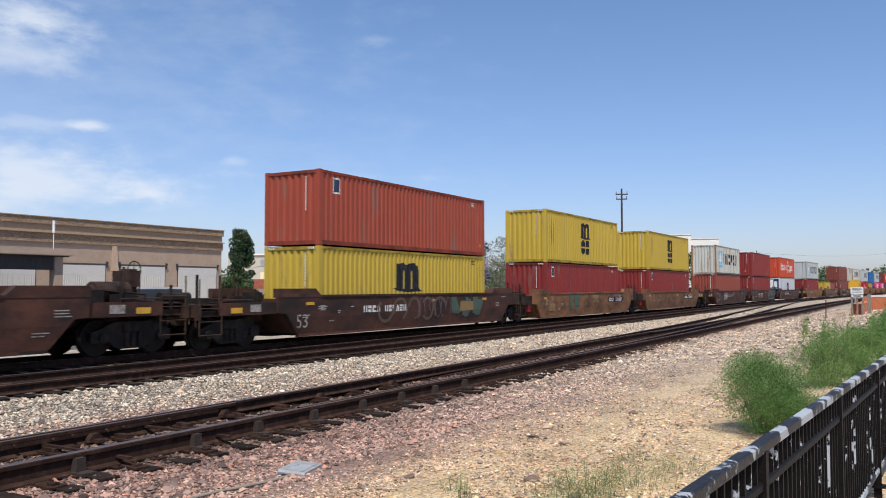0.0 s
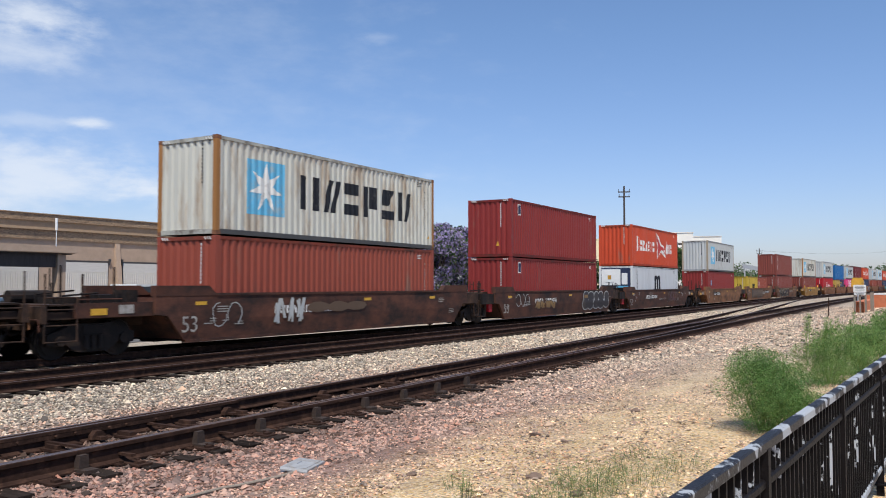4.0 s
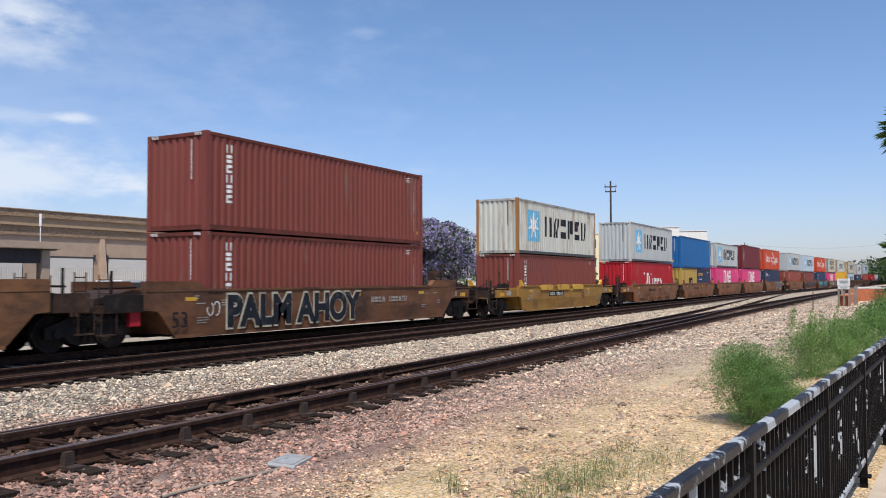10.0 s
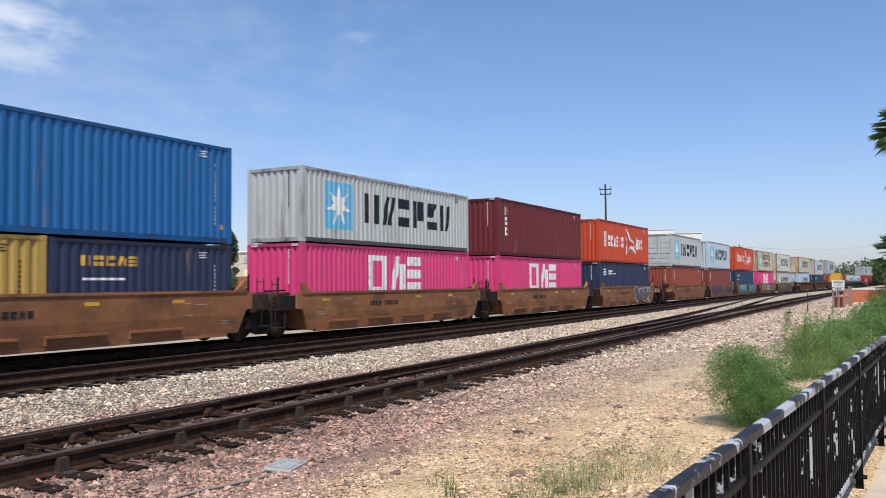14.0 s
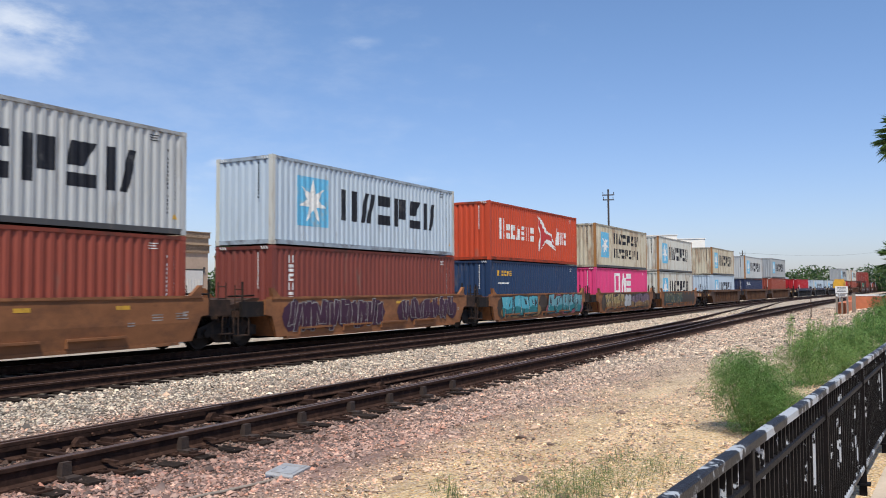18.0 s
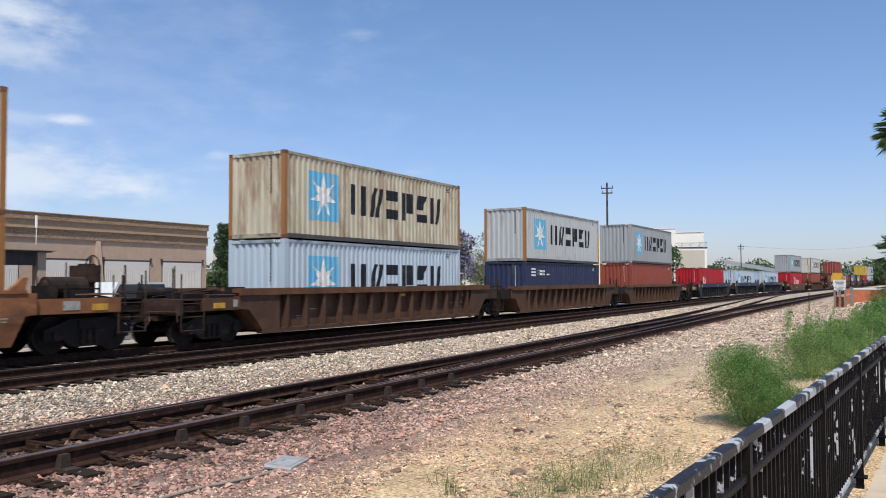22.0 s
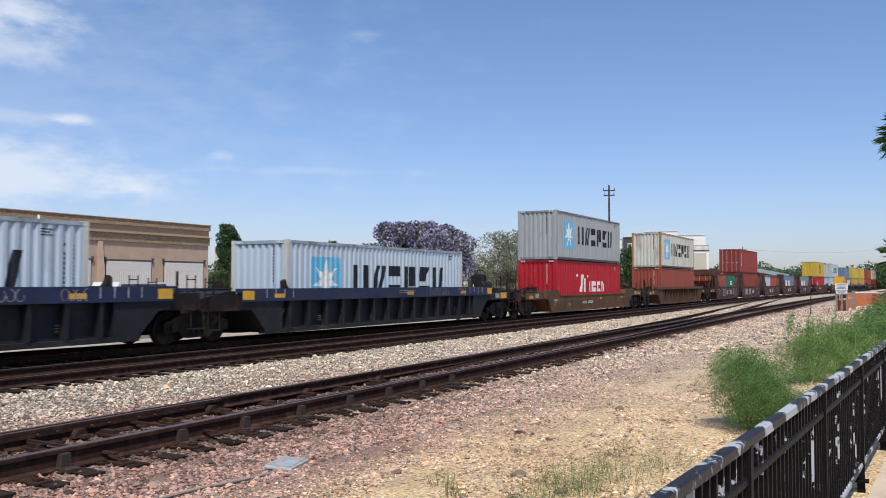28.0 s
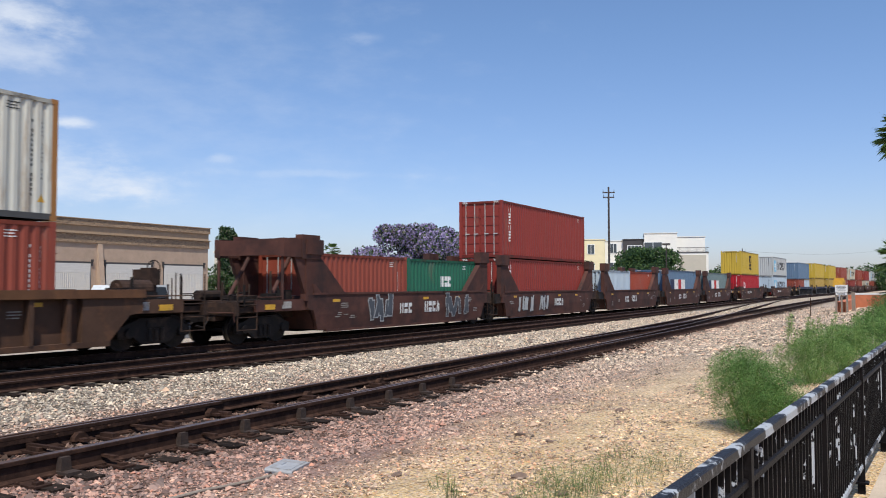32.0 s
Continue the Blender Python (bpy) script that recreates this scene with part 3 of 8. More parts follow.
def container(color, length=L40, height=HC, logo="", doors=False, label="", posts=None, rusty=False, name="shipping_container"):
    root = thing(name, label, "container", "containers on the train")
    L, H = length, height
    pm, post = PAINT[color], PAINT[posts or color]
    key = (L, H)

    def frame_mesh():
        return MB().box(-0.07, 0.07, -0.075, 0.075, 0.11, H - 0.11).mesh("corner_post", [pm])

    def rails_mesh():
        mb = MB()
        for y in (-W / 2, W / 2 - 0.06):
            mb.box(-L / 2 + 0.14, L / 2 - 0.14, y, y + 0.06, H - 0.115, H - 0.02)
        for x in (-L / 2, L / 2 - 0.06):
            mb.box(x, x + 0.06, -W / 2 + 0.15, W / 2 - 0.15, H - 0.13, H - 0.02)
            mb.box(x, x + 0.06, -W / 2 + 0.15, W / 2 - 0.15, 0.02, 0.16)
        return mb.mesh("rails", [pm])

    def roof_mesh():
        mb = MB()
        n = 44 if L > 10 else 22
        for i in range(n):
            x = -L / 2 + 0.14 + (L - 0.28) * i / n
            w = (L - 0.28) / n
            mb.box(x, x + w * 0.6, -W / 2 + 0.06, W / 2 - 0.06, H - 0.06, H - 0.03)
            mb.box(x + w * 0.6, x + w, -W / 2 + 0.06, W / 2 - 0.06, H - 0.06, H - 0.048)
        return mb.mesh("roof", [pm])

    def end_mesh():
        r = ribs(-W / 2 + 0.15, W / 2 - 0.15)
        mb = MB()
        x = -L / 2 + 0.02
        for (a, da), (b, db) in zip(r, r[1:]):
            mb.poly([(x + 1.2 * da, b, 0.16), (x + 1.2 * da * 0 + 1.2 * da, a, 0.16), (x + 1.2 * da, a, H - 0.13), (x + 1.2 * db, b, H - 0.13)]
                    if da == db else [(x + 1.2 * db, b, 0.16), (x + 1.2 * da, a, 0.16), (x + 1.2 * da, a, H - 0.13), (x + 1.2 * db, b, H - 0.13)])
        return mb.mesh("end_wall", [pm])

    def cast_mesh():
        return MB().cbox(0, 0, 0, 0.178, 0.162, 0.118).cbox(0, 0, 0, 0.184, 0.07, 0.05).mesh("corner_casting", [pm])

    for x in (-L / 2 + 0.07, L / 2 - 0.07):
        for y in (-W / 2 + 0.075, W / 2 - 0.075):
            slot(part("corner_post", cached(("posts", *key), frame_mesh), None, root, m=pose(x, y, 0)), post)
    slot(part("rail", cached(("rails", *key), rails_mesh), None, root), PAINT[color + "_rail"])
    low = cached(("low_rail", *key), lambda: MB().box(-L / 2 + 0.14, L / 2 - 0.14, -0.035, 0.035, 0.02, 0.165).mesh("bottom_rail", [pm]))
    for y in (-W / 2 + 0.035, W / 2 - 0.035):
        slot(part("bottom_rail", low, None, root, m=pose(0, y, 0)), PAINT["darkrail"] if color in ("grey", "midgrey", "pale", "cream") else PAINT[color + "_rail"])
    if H > 2.8 and L > 10:      # striped corners of a high box
        def stripes():
            mb = MB()
            for y0 in (-W / 2 + 0.18, W / 2 - 0.48):
                for k in range(3):
                    y = y0 + 0.1 * k
                    mb.poly([(-L / 2 - 0.004, y + 0.05, H - 0.12), (-L / 2 - 0.004, y, H - 0.12), (-L / 2 - 0.004, y + 0.05, H - 0.03), (-L / 2 - 0.004, y + 0.10, H - 0.03)])
            return mb.mesh("height_stripes", [M_WHITE])
        part("height_stripes", cached(("stripes", H), stripes), None, root)["kind"] = "stuff"
    slot(part("roof", cached(("roof", *key), roof_mesh), None, root), pm)
    side = cached(("side", *key), lambda: corrugated(-L / 2 + 0.14, L / 2 - 0.14, -W / 2 + 0.010, 0.15, H - 0.11, 1).mesh("side_wall", [pm]))
    if logo == "m_mid":
        side = cached(("smooth_side", *key), lambda: MB().box(-L / 2 + 0.14, L / 2 - 0.14, -W / 2 + 0.010, -W / 2 + 0.05, 0.15, H - 0.11).mesh("side_wall", [pm]))
    slot(part("side_wall", side, None, root), pm)
    slot(part("side_wall", side, None, root, m=pose(0, 0, 0, 0, 0, 180)), pm)
    end = cached(("end", *key), end_mesh)
    slot(part("end_wall", end, None, root, m=pose(0, 0, 0, 0, 0, 180 if doors else 0)), pm)
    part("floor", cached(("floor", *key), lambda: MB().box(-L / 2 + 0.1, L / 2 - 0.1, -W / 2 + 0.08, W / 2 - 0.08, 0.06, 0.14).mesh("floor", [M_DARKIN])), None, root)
    cm = cached("casting", cast_mesh)
    for x in (-L / 2 + 0.087, L / 2 - 0.087):
        for y in (-W / 2 + 0.079, W / 2 - 0.079):
            for z in (0.059, H - 0.059):
                slot(part("corner_casting", cm, None, root, m=pose(x, y, z)), M_RUST if rusty else post)
    # the door end, with its locking bars
    leaf = cached(("door", *key), lambda: door_mesh(H))
    s = -1 if doors else 1
    for y in (-0.545, 0.545):
        d = slot(part("door", leaf, None, root, m=pose(s * (L / 2 - 0.05), y, 0, 0, 0, 0 if s > 0 else 180)), pm)
        if doors:
            bar = cached(("bar", H), lambda: MB().tube((0.045, 0, 0.14), (0.045, 0, H - 0.14), 0.019).cbox(0.05, 0.08, H * 0.42, 0.03, 0.22, 0.05).mesh("locking_bar", [PAINT["grey"]]))
            for yy in (-0.28, 0.22):
                part("locking_bar", bar, None, d, m=pose(0, yy, 0))
    for nm, m_, polys in logo_shapes(logo, L, H):
        groups = [polys]
        if nm == "word_mark":      # each block of a word mark on its own
            groups, nm = [], "mark_block"
            for p in sorted(polys, key=lambda p: (round(p[0][1] > H * 0.56) if logo == "star_two" else 0, min(a[0] for a in p))):
                lo, hi = min(a[0] for a in p), max(a[0] for a in p)
                row = logo == "star_two" and p[0][1] > H * 0.56
                if groups and groups[-1][1] > lo + 0.004 and groups[-1][2] == row:
                    groups[-1][0].append(p)
                    groups[-1][1] = max(groups[-1][1], hi)
                else:
                    groups.append([[p], hi + 0.04, row])
                groups[-1][1] = max(groups[-1][1], hi)
            groups = [g[0] for g in groups]
        for g in groups:
            ob = part(nm, on_side(g, L, proud=0.009 if nm == "emblem" else 0.004, flat=logo == "m_mid"), m_, root)
            if nm in ("serial_lettering", "side_lettering", "flag"):
                ob["kind"] = "stuff"
    # decals on the front wall
    if not doors and logo != "m_mid":
        fx = -L / 2 + 0.013
        mb = MB()
        y = -W / 2 + 0.62
        for i in range(11):
            z = H - 0.3 - 0.11 * i
            mb.poly([(fx, y, z), (fx, y - 0.045, z), (fx, y - 0.045, z + 0.08), (fx, y, z + 0.08)])
        light = color in ("grey", "midgrey", "pale", "cream", "white", "skyblue", "yellow", "tan")
        part("serial_lettering", mb, M_DARKMARK if light and color != "yellow" else M_WHITE, root)["kind"] = "stuff"
        if color in ("maroon", "red", "crimson", "brick", "blue"):
            part("decal", MB().poly([(fx, -0.35, 0.55), (fx, -0.55, 0.55), (fx, -0.45, 0.8)]), M_YELLOW, root)
    return root


M_RUST = mat("rusty_steel", RUST, 0.85, var=0.4, scale=5, bump=0.3, bscale=30)


def door_mesh(H):
    mb = MB()
    w = 1.07
    x0, x1 = -0.045, 0.0
    mb.box(x0, x1, -w / 2, w / 2, 0.15, H - 0.13)
    for i in range(5):     # raised panels
        z = 0.28 + (H - 0.62) * i / 5
        mb.box(x1, x1 + 0.022, -w / 2 + 0.07, w / 2 - 0.07, z, z + (H - 0.62) / 5 * 0.72)
    for z in (0.4, H * 0.4, H * 0.7, H - 0.4):
        mb.box(x1, x1 + 0.03, w / 2 - 0.05, w / 2 + 0.03, z, z + 0.12)
    return mb.mesh("door", [PAINT["red"]])


def reefer_front(root, H):
    """Machinery in the front end of a cooled container."""
    x = -L40 / 2 - 0.004
    part("end_frame", MB().box(x - 0.005, x + 0.04, -1.06, 1.06, 0.15, H - 0.14), PAINT["navy"], root, "dark blue front end")
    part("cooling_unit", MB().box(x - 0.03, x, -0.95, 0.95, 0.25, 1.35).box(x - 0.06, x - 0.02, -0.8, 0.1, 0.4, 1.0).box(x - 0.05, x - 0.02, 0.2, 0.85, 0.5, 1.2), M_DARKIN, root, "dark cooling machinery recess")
    part("fan_panel", MB().box(x - 0.06, x - 0.005, -0.35, 1.02, 1.55, H - 0.22).box(x - 0.09, x - 0.05, 0.1, 0.7, 1.75, 2.35), M_METALW, root, "white fan panel")
    part("grille", MB().box(x - 0.05, x - 0.005, -0.85, -0.45, 1.6, 2.4), M_METALW, root)
    part("name_plate", MB().box(x - 0.04, x - 0.005, -0.9, 0.0, 1.38, 1.5), M_SKYMARK, root)
    part("decal", MB().box(x - 0.096, x - 0.09, 0.3, 0.55, 1.95, 2.25), M_YELLOW, root)


# ---- well cars ----
def wheel_mesh():
    mb = MB()
    mb.tube((0, -0.06, 0), (0, 0.06, 0), 0.455, n=28)
    mb.tube((0, 0.06, 0), (0, 0.10, 0), 0.49, n=28)
    mb.tube((0, -0.075, 0), (0, -0.05, 0), 0.36, n=28)
    mb.tube((0, -0.11, 0), (0, -0.04, 0), 0.13, n=12)
    return mb.mesh("wheel", [M_RUNNING])


def truck(parent, x):
    """Two wheelsets in cast side frames."""
    t = part("truck", cached("bolster", lambda: MB().box(-0.22, 0.22, -1.0, 1.0, 0.50, 0.82).box(-0.9, 0.9, -0.12, 0.12, 0.55, 0.66).mesh("truck", [M_RUNNING])), None, parent, m=pose(x, 0, 0))
    wm = cached("wheel", wheel_mesh)
    rim = cached("rim", lambda: MB().tube((0, -0.066, 0), (0, 0.05, 0), 0.459, n=28, caps=False).mesh("tread", [M_TREAD]))

    def sf():
        o = [(-1.22, 0.36), (-1.22, 0.62), (-0.95, 0.70), (-0.55, 0.86), (0.55, 0.86), (0.95, 0.70), (1.22, 0.62), (1.22, 0.36), (0.98, 0.33), (0.78, 0.42),
             (0.52, 0.22), (0.36, 0.17), (-0.36, 0.17), (-0.52, 0.22), (-0.78, 0.42), (-0.98, 0.33)]
        mb = MB().prism(o, -0.09, 0.05)
        for sx in (-1, 1):
            mb.tube((sx * 0.89, -0.15, 0.47), (sx * 0.89, 0.0, 0.47), 0.13, n=12)
        for i in range(3):
            mb.tube((-0.2 + 0.2 * i, -0.10, 0.24), (-0.2 + 0.2 * i, -0.10, 0.58), 0.075, n=8)
        mb.box(-0.3, 0.3, -0.12, -0.08, 0.60, 0.80)
        return mb.mesh("side_frame", [M_RUNNING])
    s = cached("side_frame", sf)
    part("side_frame", s, None, t, m=pose(0, -1.0, 0))
    part("side_frame", s, None, t, m=pose(0, 1.0, 0, 0, 0, 180))
    ax = cached("axle", lambda: MB().tube((0, -0.7, 0), (0, 0.7, 0), 0.085, n=10).mesh("axle", [M_RUNNING]))
    for sx in (-0.89, 0.89):
        part("axle", ax, None, t, m=pose(sx, 0, 0.46))
        for sy in (-1, 1):
            part("wheel", wm, None, t, m=pose(sx, sy * 0.76, 0.46, 0, 0, 0 if sy < 0 else 180))
            part("tread", rim, None, t, m=pose(sx, sy * 0.76, 0.46, 0, 0, 0 if sy < 0 else 180))
    return t


def well_car(style, hb, half, left, right, label, number="53", tag=(), words=()):
    """One unit of a well car. hb: half the well; half: reach from its middle to its two ends; left and right: 'joint' or 'coupler'."""
    root = thing("well_car", label, "well car", "cars of the train")
    cm = CAR["tawny" if words else style]
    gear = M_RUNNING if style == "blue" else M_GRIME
    top = 1.12 if style == "drab" else 1.50
    dz = top - 1.50
    so, si = (0.15, 0.75) if hb > 7 else (0.03, 0.33)     # where the lower corner of the side starts and ends
    for s in (-1, 1):
        m = pose(0, 0, 0, 0, 0, 0 if s < 0 else 180)
        if style in ("ribbed", "blue"):
            mb = MB().prism([(-hb - 0.25, 1.02), (-hb + so, 0.98), (-hb + si, 0.31), (hb - si, 0.31), (hb - so, 0.98), (hb + 0.25, 1.02), (hb + 0.25, top), (-hb - 0.25, top)], -1.31, -1.25)
            sw = part("side_wall", mb, cm, root, m=m)
            chord = part("top_chord", MB().box(-hb - 0.3, hb + 0.3, -1.56, -1.24, top, top + 0.13).box(-hb - 0.3, hb + 0.3, -1.56, -1.52, top - (0.26 if style == "blue" else 0.08), top), CAR["chord" if style == "ribbed" else "bluechord"], root, m=m)
            part("bottom_chord", MB().box(-hb + si, hb - si, -1.50, -1.24, 0.23, 0.36), cm, root, m=m)
            for gx in (-6.45, 6.45) if style == "blue" else ():
                k = 1 if gx > 0 else -1
                part("corner_guide", MB().prism([(gx - 0.12 * k, top + 0.13), (gx + 0.14 * k, top + 0.13), (gx + 0.14 * k, top + 0.36), (gx + 0.04 * k, top + 0.42), (gx, top + 0.28)][::k], -1.50, -1.34), gear, root, m=m)
                # yellow patches on the ends of the chord, white tie-down dashes beside them
                part("warning_patch", on_side([rect(k * hb - 0.27 + 0.05 * k, top - 0.20, k * hb + 0.23 + 0.05 * k, top + 0.07)], 50, -1.56, 0.005, True), M_YELLOW, root, m=m)
                part("tie_down_dashes", on_side([rect(k * (hb - 0.75 - 0.42 * q) - 0.02, top - 0.16, k * (hb - 0.75 - 0.42 * q) + 0.02, top + 0.12) for q in range(4)], 50, -1.56, 0.004, True), M_STENCIL, root, m=m)["kind"] = "stuff"
            n = round(2 * hb / 0.98)
            rb = cached(("rib", style), lambda: MB().prism([(-0.05, 0.36), (0.05, 0.36), (0.06, top - 0.0), (-0.06, top)], -1.52, -1.31).mesh("rib", [cm]))
            for sx in (-1, 1):
                o = [(sx * (hb - 1.55), 0.36), (sx * (hb - si), 0.36), (sx * (hb - so), 0.98), (sx * (hb + 0.25), 1.02), (sx * (hb + 0.25), top), (sx * (hb - 1.55), top)]
                part("end_panel", MB().prism(o[::sx], -1.50, -1.31), cm, root, m=m)
            for i in range(1, n):
                if abs(-hb + 2 * hb * i / n) > hb - 1.5:
                    continue
                part("rib", rb, None, sw, m=pose(-hb + 2 * hb * i / n, 0, 0))
        else:
            up = 0.34 if style == "drab" else 0.0 if style in ("orange", "yellow") else 0.16
            mb = MB()
            xc = hb - so - (si - so) * (0.98 - CREASE) / 0.67
            mb.prism([(-hb - 0.25, 1.02), (-hb + so, 0.98), (-xc, CREASE), (xc, CREASE), (hb - so, 0.98), (hb + 0.25, 1.02), (hb + 0.25, top), (-hb - 0.25, top)], -1.50, -1.38)
            k = len(mb.v)
            mb.v += [(-hb + si, -1.45, 0.31), (hb - si, -1.45, 0.31), (xc, -1.50, CREASE), (-xc, -1.50, CREASE), (-hb + si, -1.36, 0.31), (hb - si, -1.36, 0.31), (xc, -1.38, CREASE), (-xc, -1.38, CREASE)]
            for q in ((0, 1, 2, 3), (7, 6, 5, 4), (0, 4, 5, 1), (1, 5, 6, 2), (3, 7, 4, 0)):
                mb.f.append(tuple(k + j for j in q))
                mb.mi.append(0)
            sw = part("side_wall", mb, cm, root, m=m)
            tc = 1.9 if style in ("brown", "rust", "drab") else 0.0
            part("top_chord", MB().box(-hb + tc, hb - tc, -1.53, -1.30, top, top + 0.07), cm, root, m=m)
            if not tc:      # small corner guides over the ends of the well
                for sx in (-1, 1):
                    part("corner_guide", MB().prism([(sx * (hb - 0.45), top + 0.07), (sx * (hb - 0.05), top + 0.07), (sx * (hb + 0.02), top + 0.36), (sx * (hb - 0.10), top + 0.36), (sx * (hb - 0.28), top + 0.20)][::sx], -1.52, -1.40), M_YELLOW if style == "yellow" else cm, root, m=m)
            part("bottom_chord", MB().box(-hb + 0.8, hb - 0.8, -1.47, -1.30, 0.23, 0.31), cm, root, m=m)
            for sx in (-1, 1) if style in ("brown", "rust", "drab") else ():
                part("end_box", MB().prism([(sx * (hb - 1.95), top), (sx * (hb + 0.25), top), (sx * (hb + 0.25), top + 0.20 + up * 0.5), (sx * (hb - 1.6), top + 0.20 + up * 0.5)][::sx], -1.51, -1.30), cm, root, m=m)
            if style in ("orange", "yellow"):
                fl = cached("flap_" + style, lambda: MB().prism([(-0.75, 0.10), (0.75, 0.10), (0.95, 0.0), (0.85, -0.2), (-0.85, -0.2), (-0.95, 0.0)], -1.555, -1.50).mesh("container_guide", [M_YELLOW if style == "yellow" else cm]))
                for gx in ((-3.0, -0.5, 1.9) if style == "yellow" else (-4.2, -1.8, 0.6, 3.0)):
                    if style == "yellow":
                        part("container_guide", fl, None, root, m=m @ pose(gx, 0, top))
                    else:
                        part("tie_down_ledge", cached("ledge", lambda: MB().box(-0.85, 0.85, -1.56, -1.42, 0.52, 0.58).box(-0.85, -0.80, -1.52, -1.38, 0.36, 0.52).mesh("tie_down_ledge", [cm])), None, root, m=m @ pose(gx, 0, 0))
        if style == "sealand":
            # bulkhead posts at both ends of the well
            for sx in (-1, 1):
                o = [(sx * (hb + 0.35), 1.3), (sx * (hb - 1.9), 1.5), (sx * (hb - 0.45), 2.75), (sx * (hb - 0.45), 3.3), (sx * (hb + 0.35), 3.3)]
                part("bulkhead_post", MB().prism(o[::-sx], -1.49, -1.25).box(min(sx * (hb - 0.5), sx * (hb + 0.4)), max(sx * (hb - 0.5), sx * (hb + 0.4)), -1.56, -1.2, 2.85, 3.35), cm, root, m=m)
    if style == "sealand" and left == "coupler":
        for y0, y1 in ((-1.50, -1.25), (1.25, 1.50)):
            part("bulkhead_beam", MB().box(-hb - 1.5, -hb + 0.3, y0, y1, 2.75, 3.35).box(-hb - 0.6, -hb + 0.35, y0 - 0.02, y1 + 0.02, 2.7, 3.5), cm, root)
            part("bulkhead_leg", MB().tube((-hb - 1.42, (y0 + y1) / 2, 1.2), (-hb - 1.42, (y0 + y1) / 2, 2.8), 0.05), cm, root)
            part("bulkhead_plate", MB().prism([(-hb - 0.2, 1.2), (-hb + 0.4, 1.2), (-hb + 0.4, 3.3), (-hb - 0.9, 3.3), (-hb - 0.9, 2.75)], y0 + 0.05, y1 - 0.05), cm, root)
        part("bulkhead_beam", MB().box(-hb - 0.6, -hb - 0.2, -1.3, 1.3, 2.9, 3.4).box(-hb - 1.5, -hb - 1.35, -1.3, 1.3, 2.8, 3.3), cm, root)
        part("bulkhead_brace", MB().tube((-hb - 1.6, -0.9, 1.2), (-hb - 0.4, -0.9, 2.9), 0.07).tube((-hb - 1.6, 0.9, 1.2), (-hb - 0.4, 0.9, 2.9), 0.07), cm, root)
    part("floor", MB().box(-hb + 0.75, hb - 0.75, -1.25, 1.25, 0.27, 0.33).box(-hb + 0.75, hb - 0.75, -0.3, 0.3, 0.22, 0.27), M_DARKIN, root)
    for sx in (-1, 1):
        o = [(sx * (hb - so), 0.98), (sx * (hb - si), 0.33), (sx * (hb - si - 0.04), 0.33), (sx * (hb - so - 0.06), 1.46), (sx * (hb - so), 1.46)]
        part("end_sheet", MB().prism(o[::-sx], -1.30, 1.30), cm, root)
    for sx, kind in ((-1, left), (1, right)):
        e0, e1 = hb - 0.1, half[sx > 0]
        a, b = sorted((sx * e0, sx * (e1 - 0.15)))
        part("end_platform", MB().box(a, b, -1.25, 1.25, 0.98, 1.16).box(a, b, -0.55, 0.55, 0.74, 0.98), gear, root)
        if kind == "joint":
            if sx > 0:
                truck(root, half[1])
            for yy in (-1.18, 1.18):
                mb = MB()
                xx = sx * (e1 - 0.35)
                for dx in (-0.16, 0.16):
                    mb.tube((xx + dx, yy, 0.72), (xx + dx, yy, 1.95), 0.020, n=6)
                for i in range(4):
                    mb.tube((xx - 0.16, yy, 0.8 + 0.34 * i), (xx + 0.16, yy, 0.8 + 0.34 * i), 0.016, n=5)
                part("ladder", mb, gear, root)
            if sx < 0 and style in ("brown", "rust") and hb > 7:
                part("brake_panel", MB().box(-hb - 0.62, -hb - 0.28, -1.34, -1.22, 0.62, 1.10), PAINT["crimson"], root, "red brake rigging panel")
            part("joint_plate", MB().box(*sorted((sx * (hb + 0.12), sx * (e1 - 0.25))), -1.42, -1.30, 0.98, 1.44), M_RUNNING if sx < 0 else gear, root)
            part("stanchion", MB().tube((sx * (e1 - 0.7), -1.0, 1.16), (sx * (e1 - 0.7), -1.0, 2.05), 0.04, n=6), M_RUNNING, root)
            part("brake_piping", MB().tube((sx * e0, -1.15, 1.28), (sx * (e1 - 0.1), -1.1, 1.20), 0.022, n=6).tube((sx * (e1 - 0.1), -1.1, 1.20), (sx * (e1 + 0.15), -1.25, 0.70), 0.022, n=6).tube((sx * e0, -0.7, 1.62), (sx * (e1 - 0.4), -0.7, 1.60), 0.03, n=6), M_RUNNING, root)["kind"] = "stuff"
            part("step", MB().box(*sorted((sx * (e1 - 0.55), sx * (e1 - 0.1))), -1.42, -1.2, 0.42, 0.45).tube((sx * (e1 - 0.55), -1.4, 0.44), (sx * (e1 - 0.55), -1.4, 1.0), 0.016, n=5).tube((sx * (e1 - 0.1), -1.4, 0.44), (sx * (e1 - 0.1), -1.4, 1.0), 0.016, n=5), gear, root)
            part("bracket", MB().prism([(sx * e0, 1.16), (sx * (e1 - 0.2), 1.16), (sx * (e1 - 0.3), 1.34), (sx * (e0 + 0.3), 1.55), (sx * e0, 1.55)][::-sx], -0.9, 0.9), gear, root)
            part("hose", MB().tube((sx * (e1 - 0.5), -1.2, 1.16), (sx * (e1 - 0.1), -1.1, 0.62), 0.022, n=6).tube((sx * (e1 - 0.1), -1.1, 0.62), (sx * (e1 + 0.1), -1.1, 0.70), 0.022, n=6), M_RUNNING, root)
        else:
            truck(root, sx * (e1 - 1.75))
            x1 = sx * (e1 - 0.15)
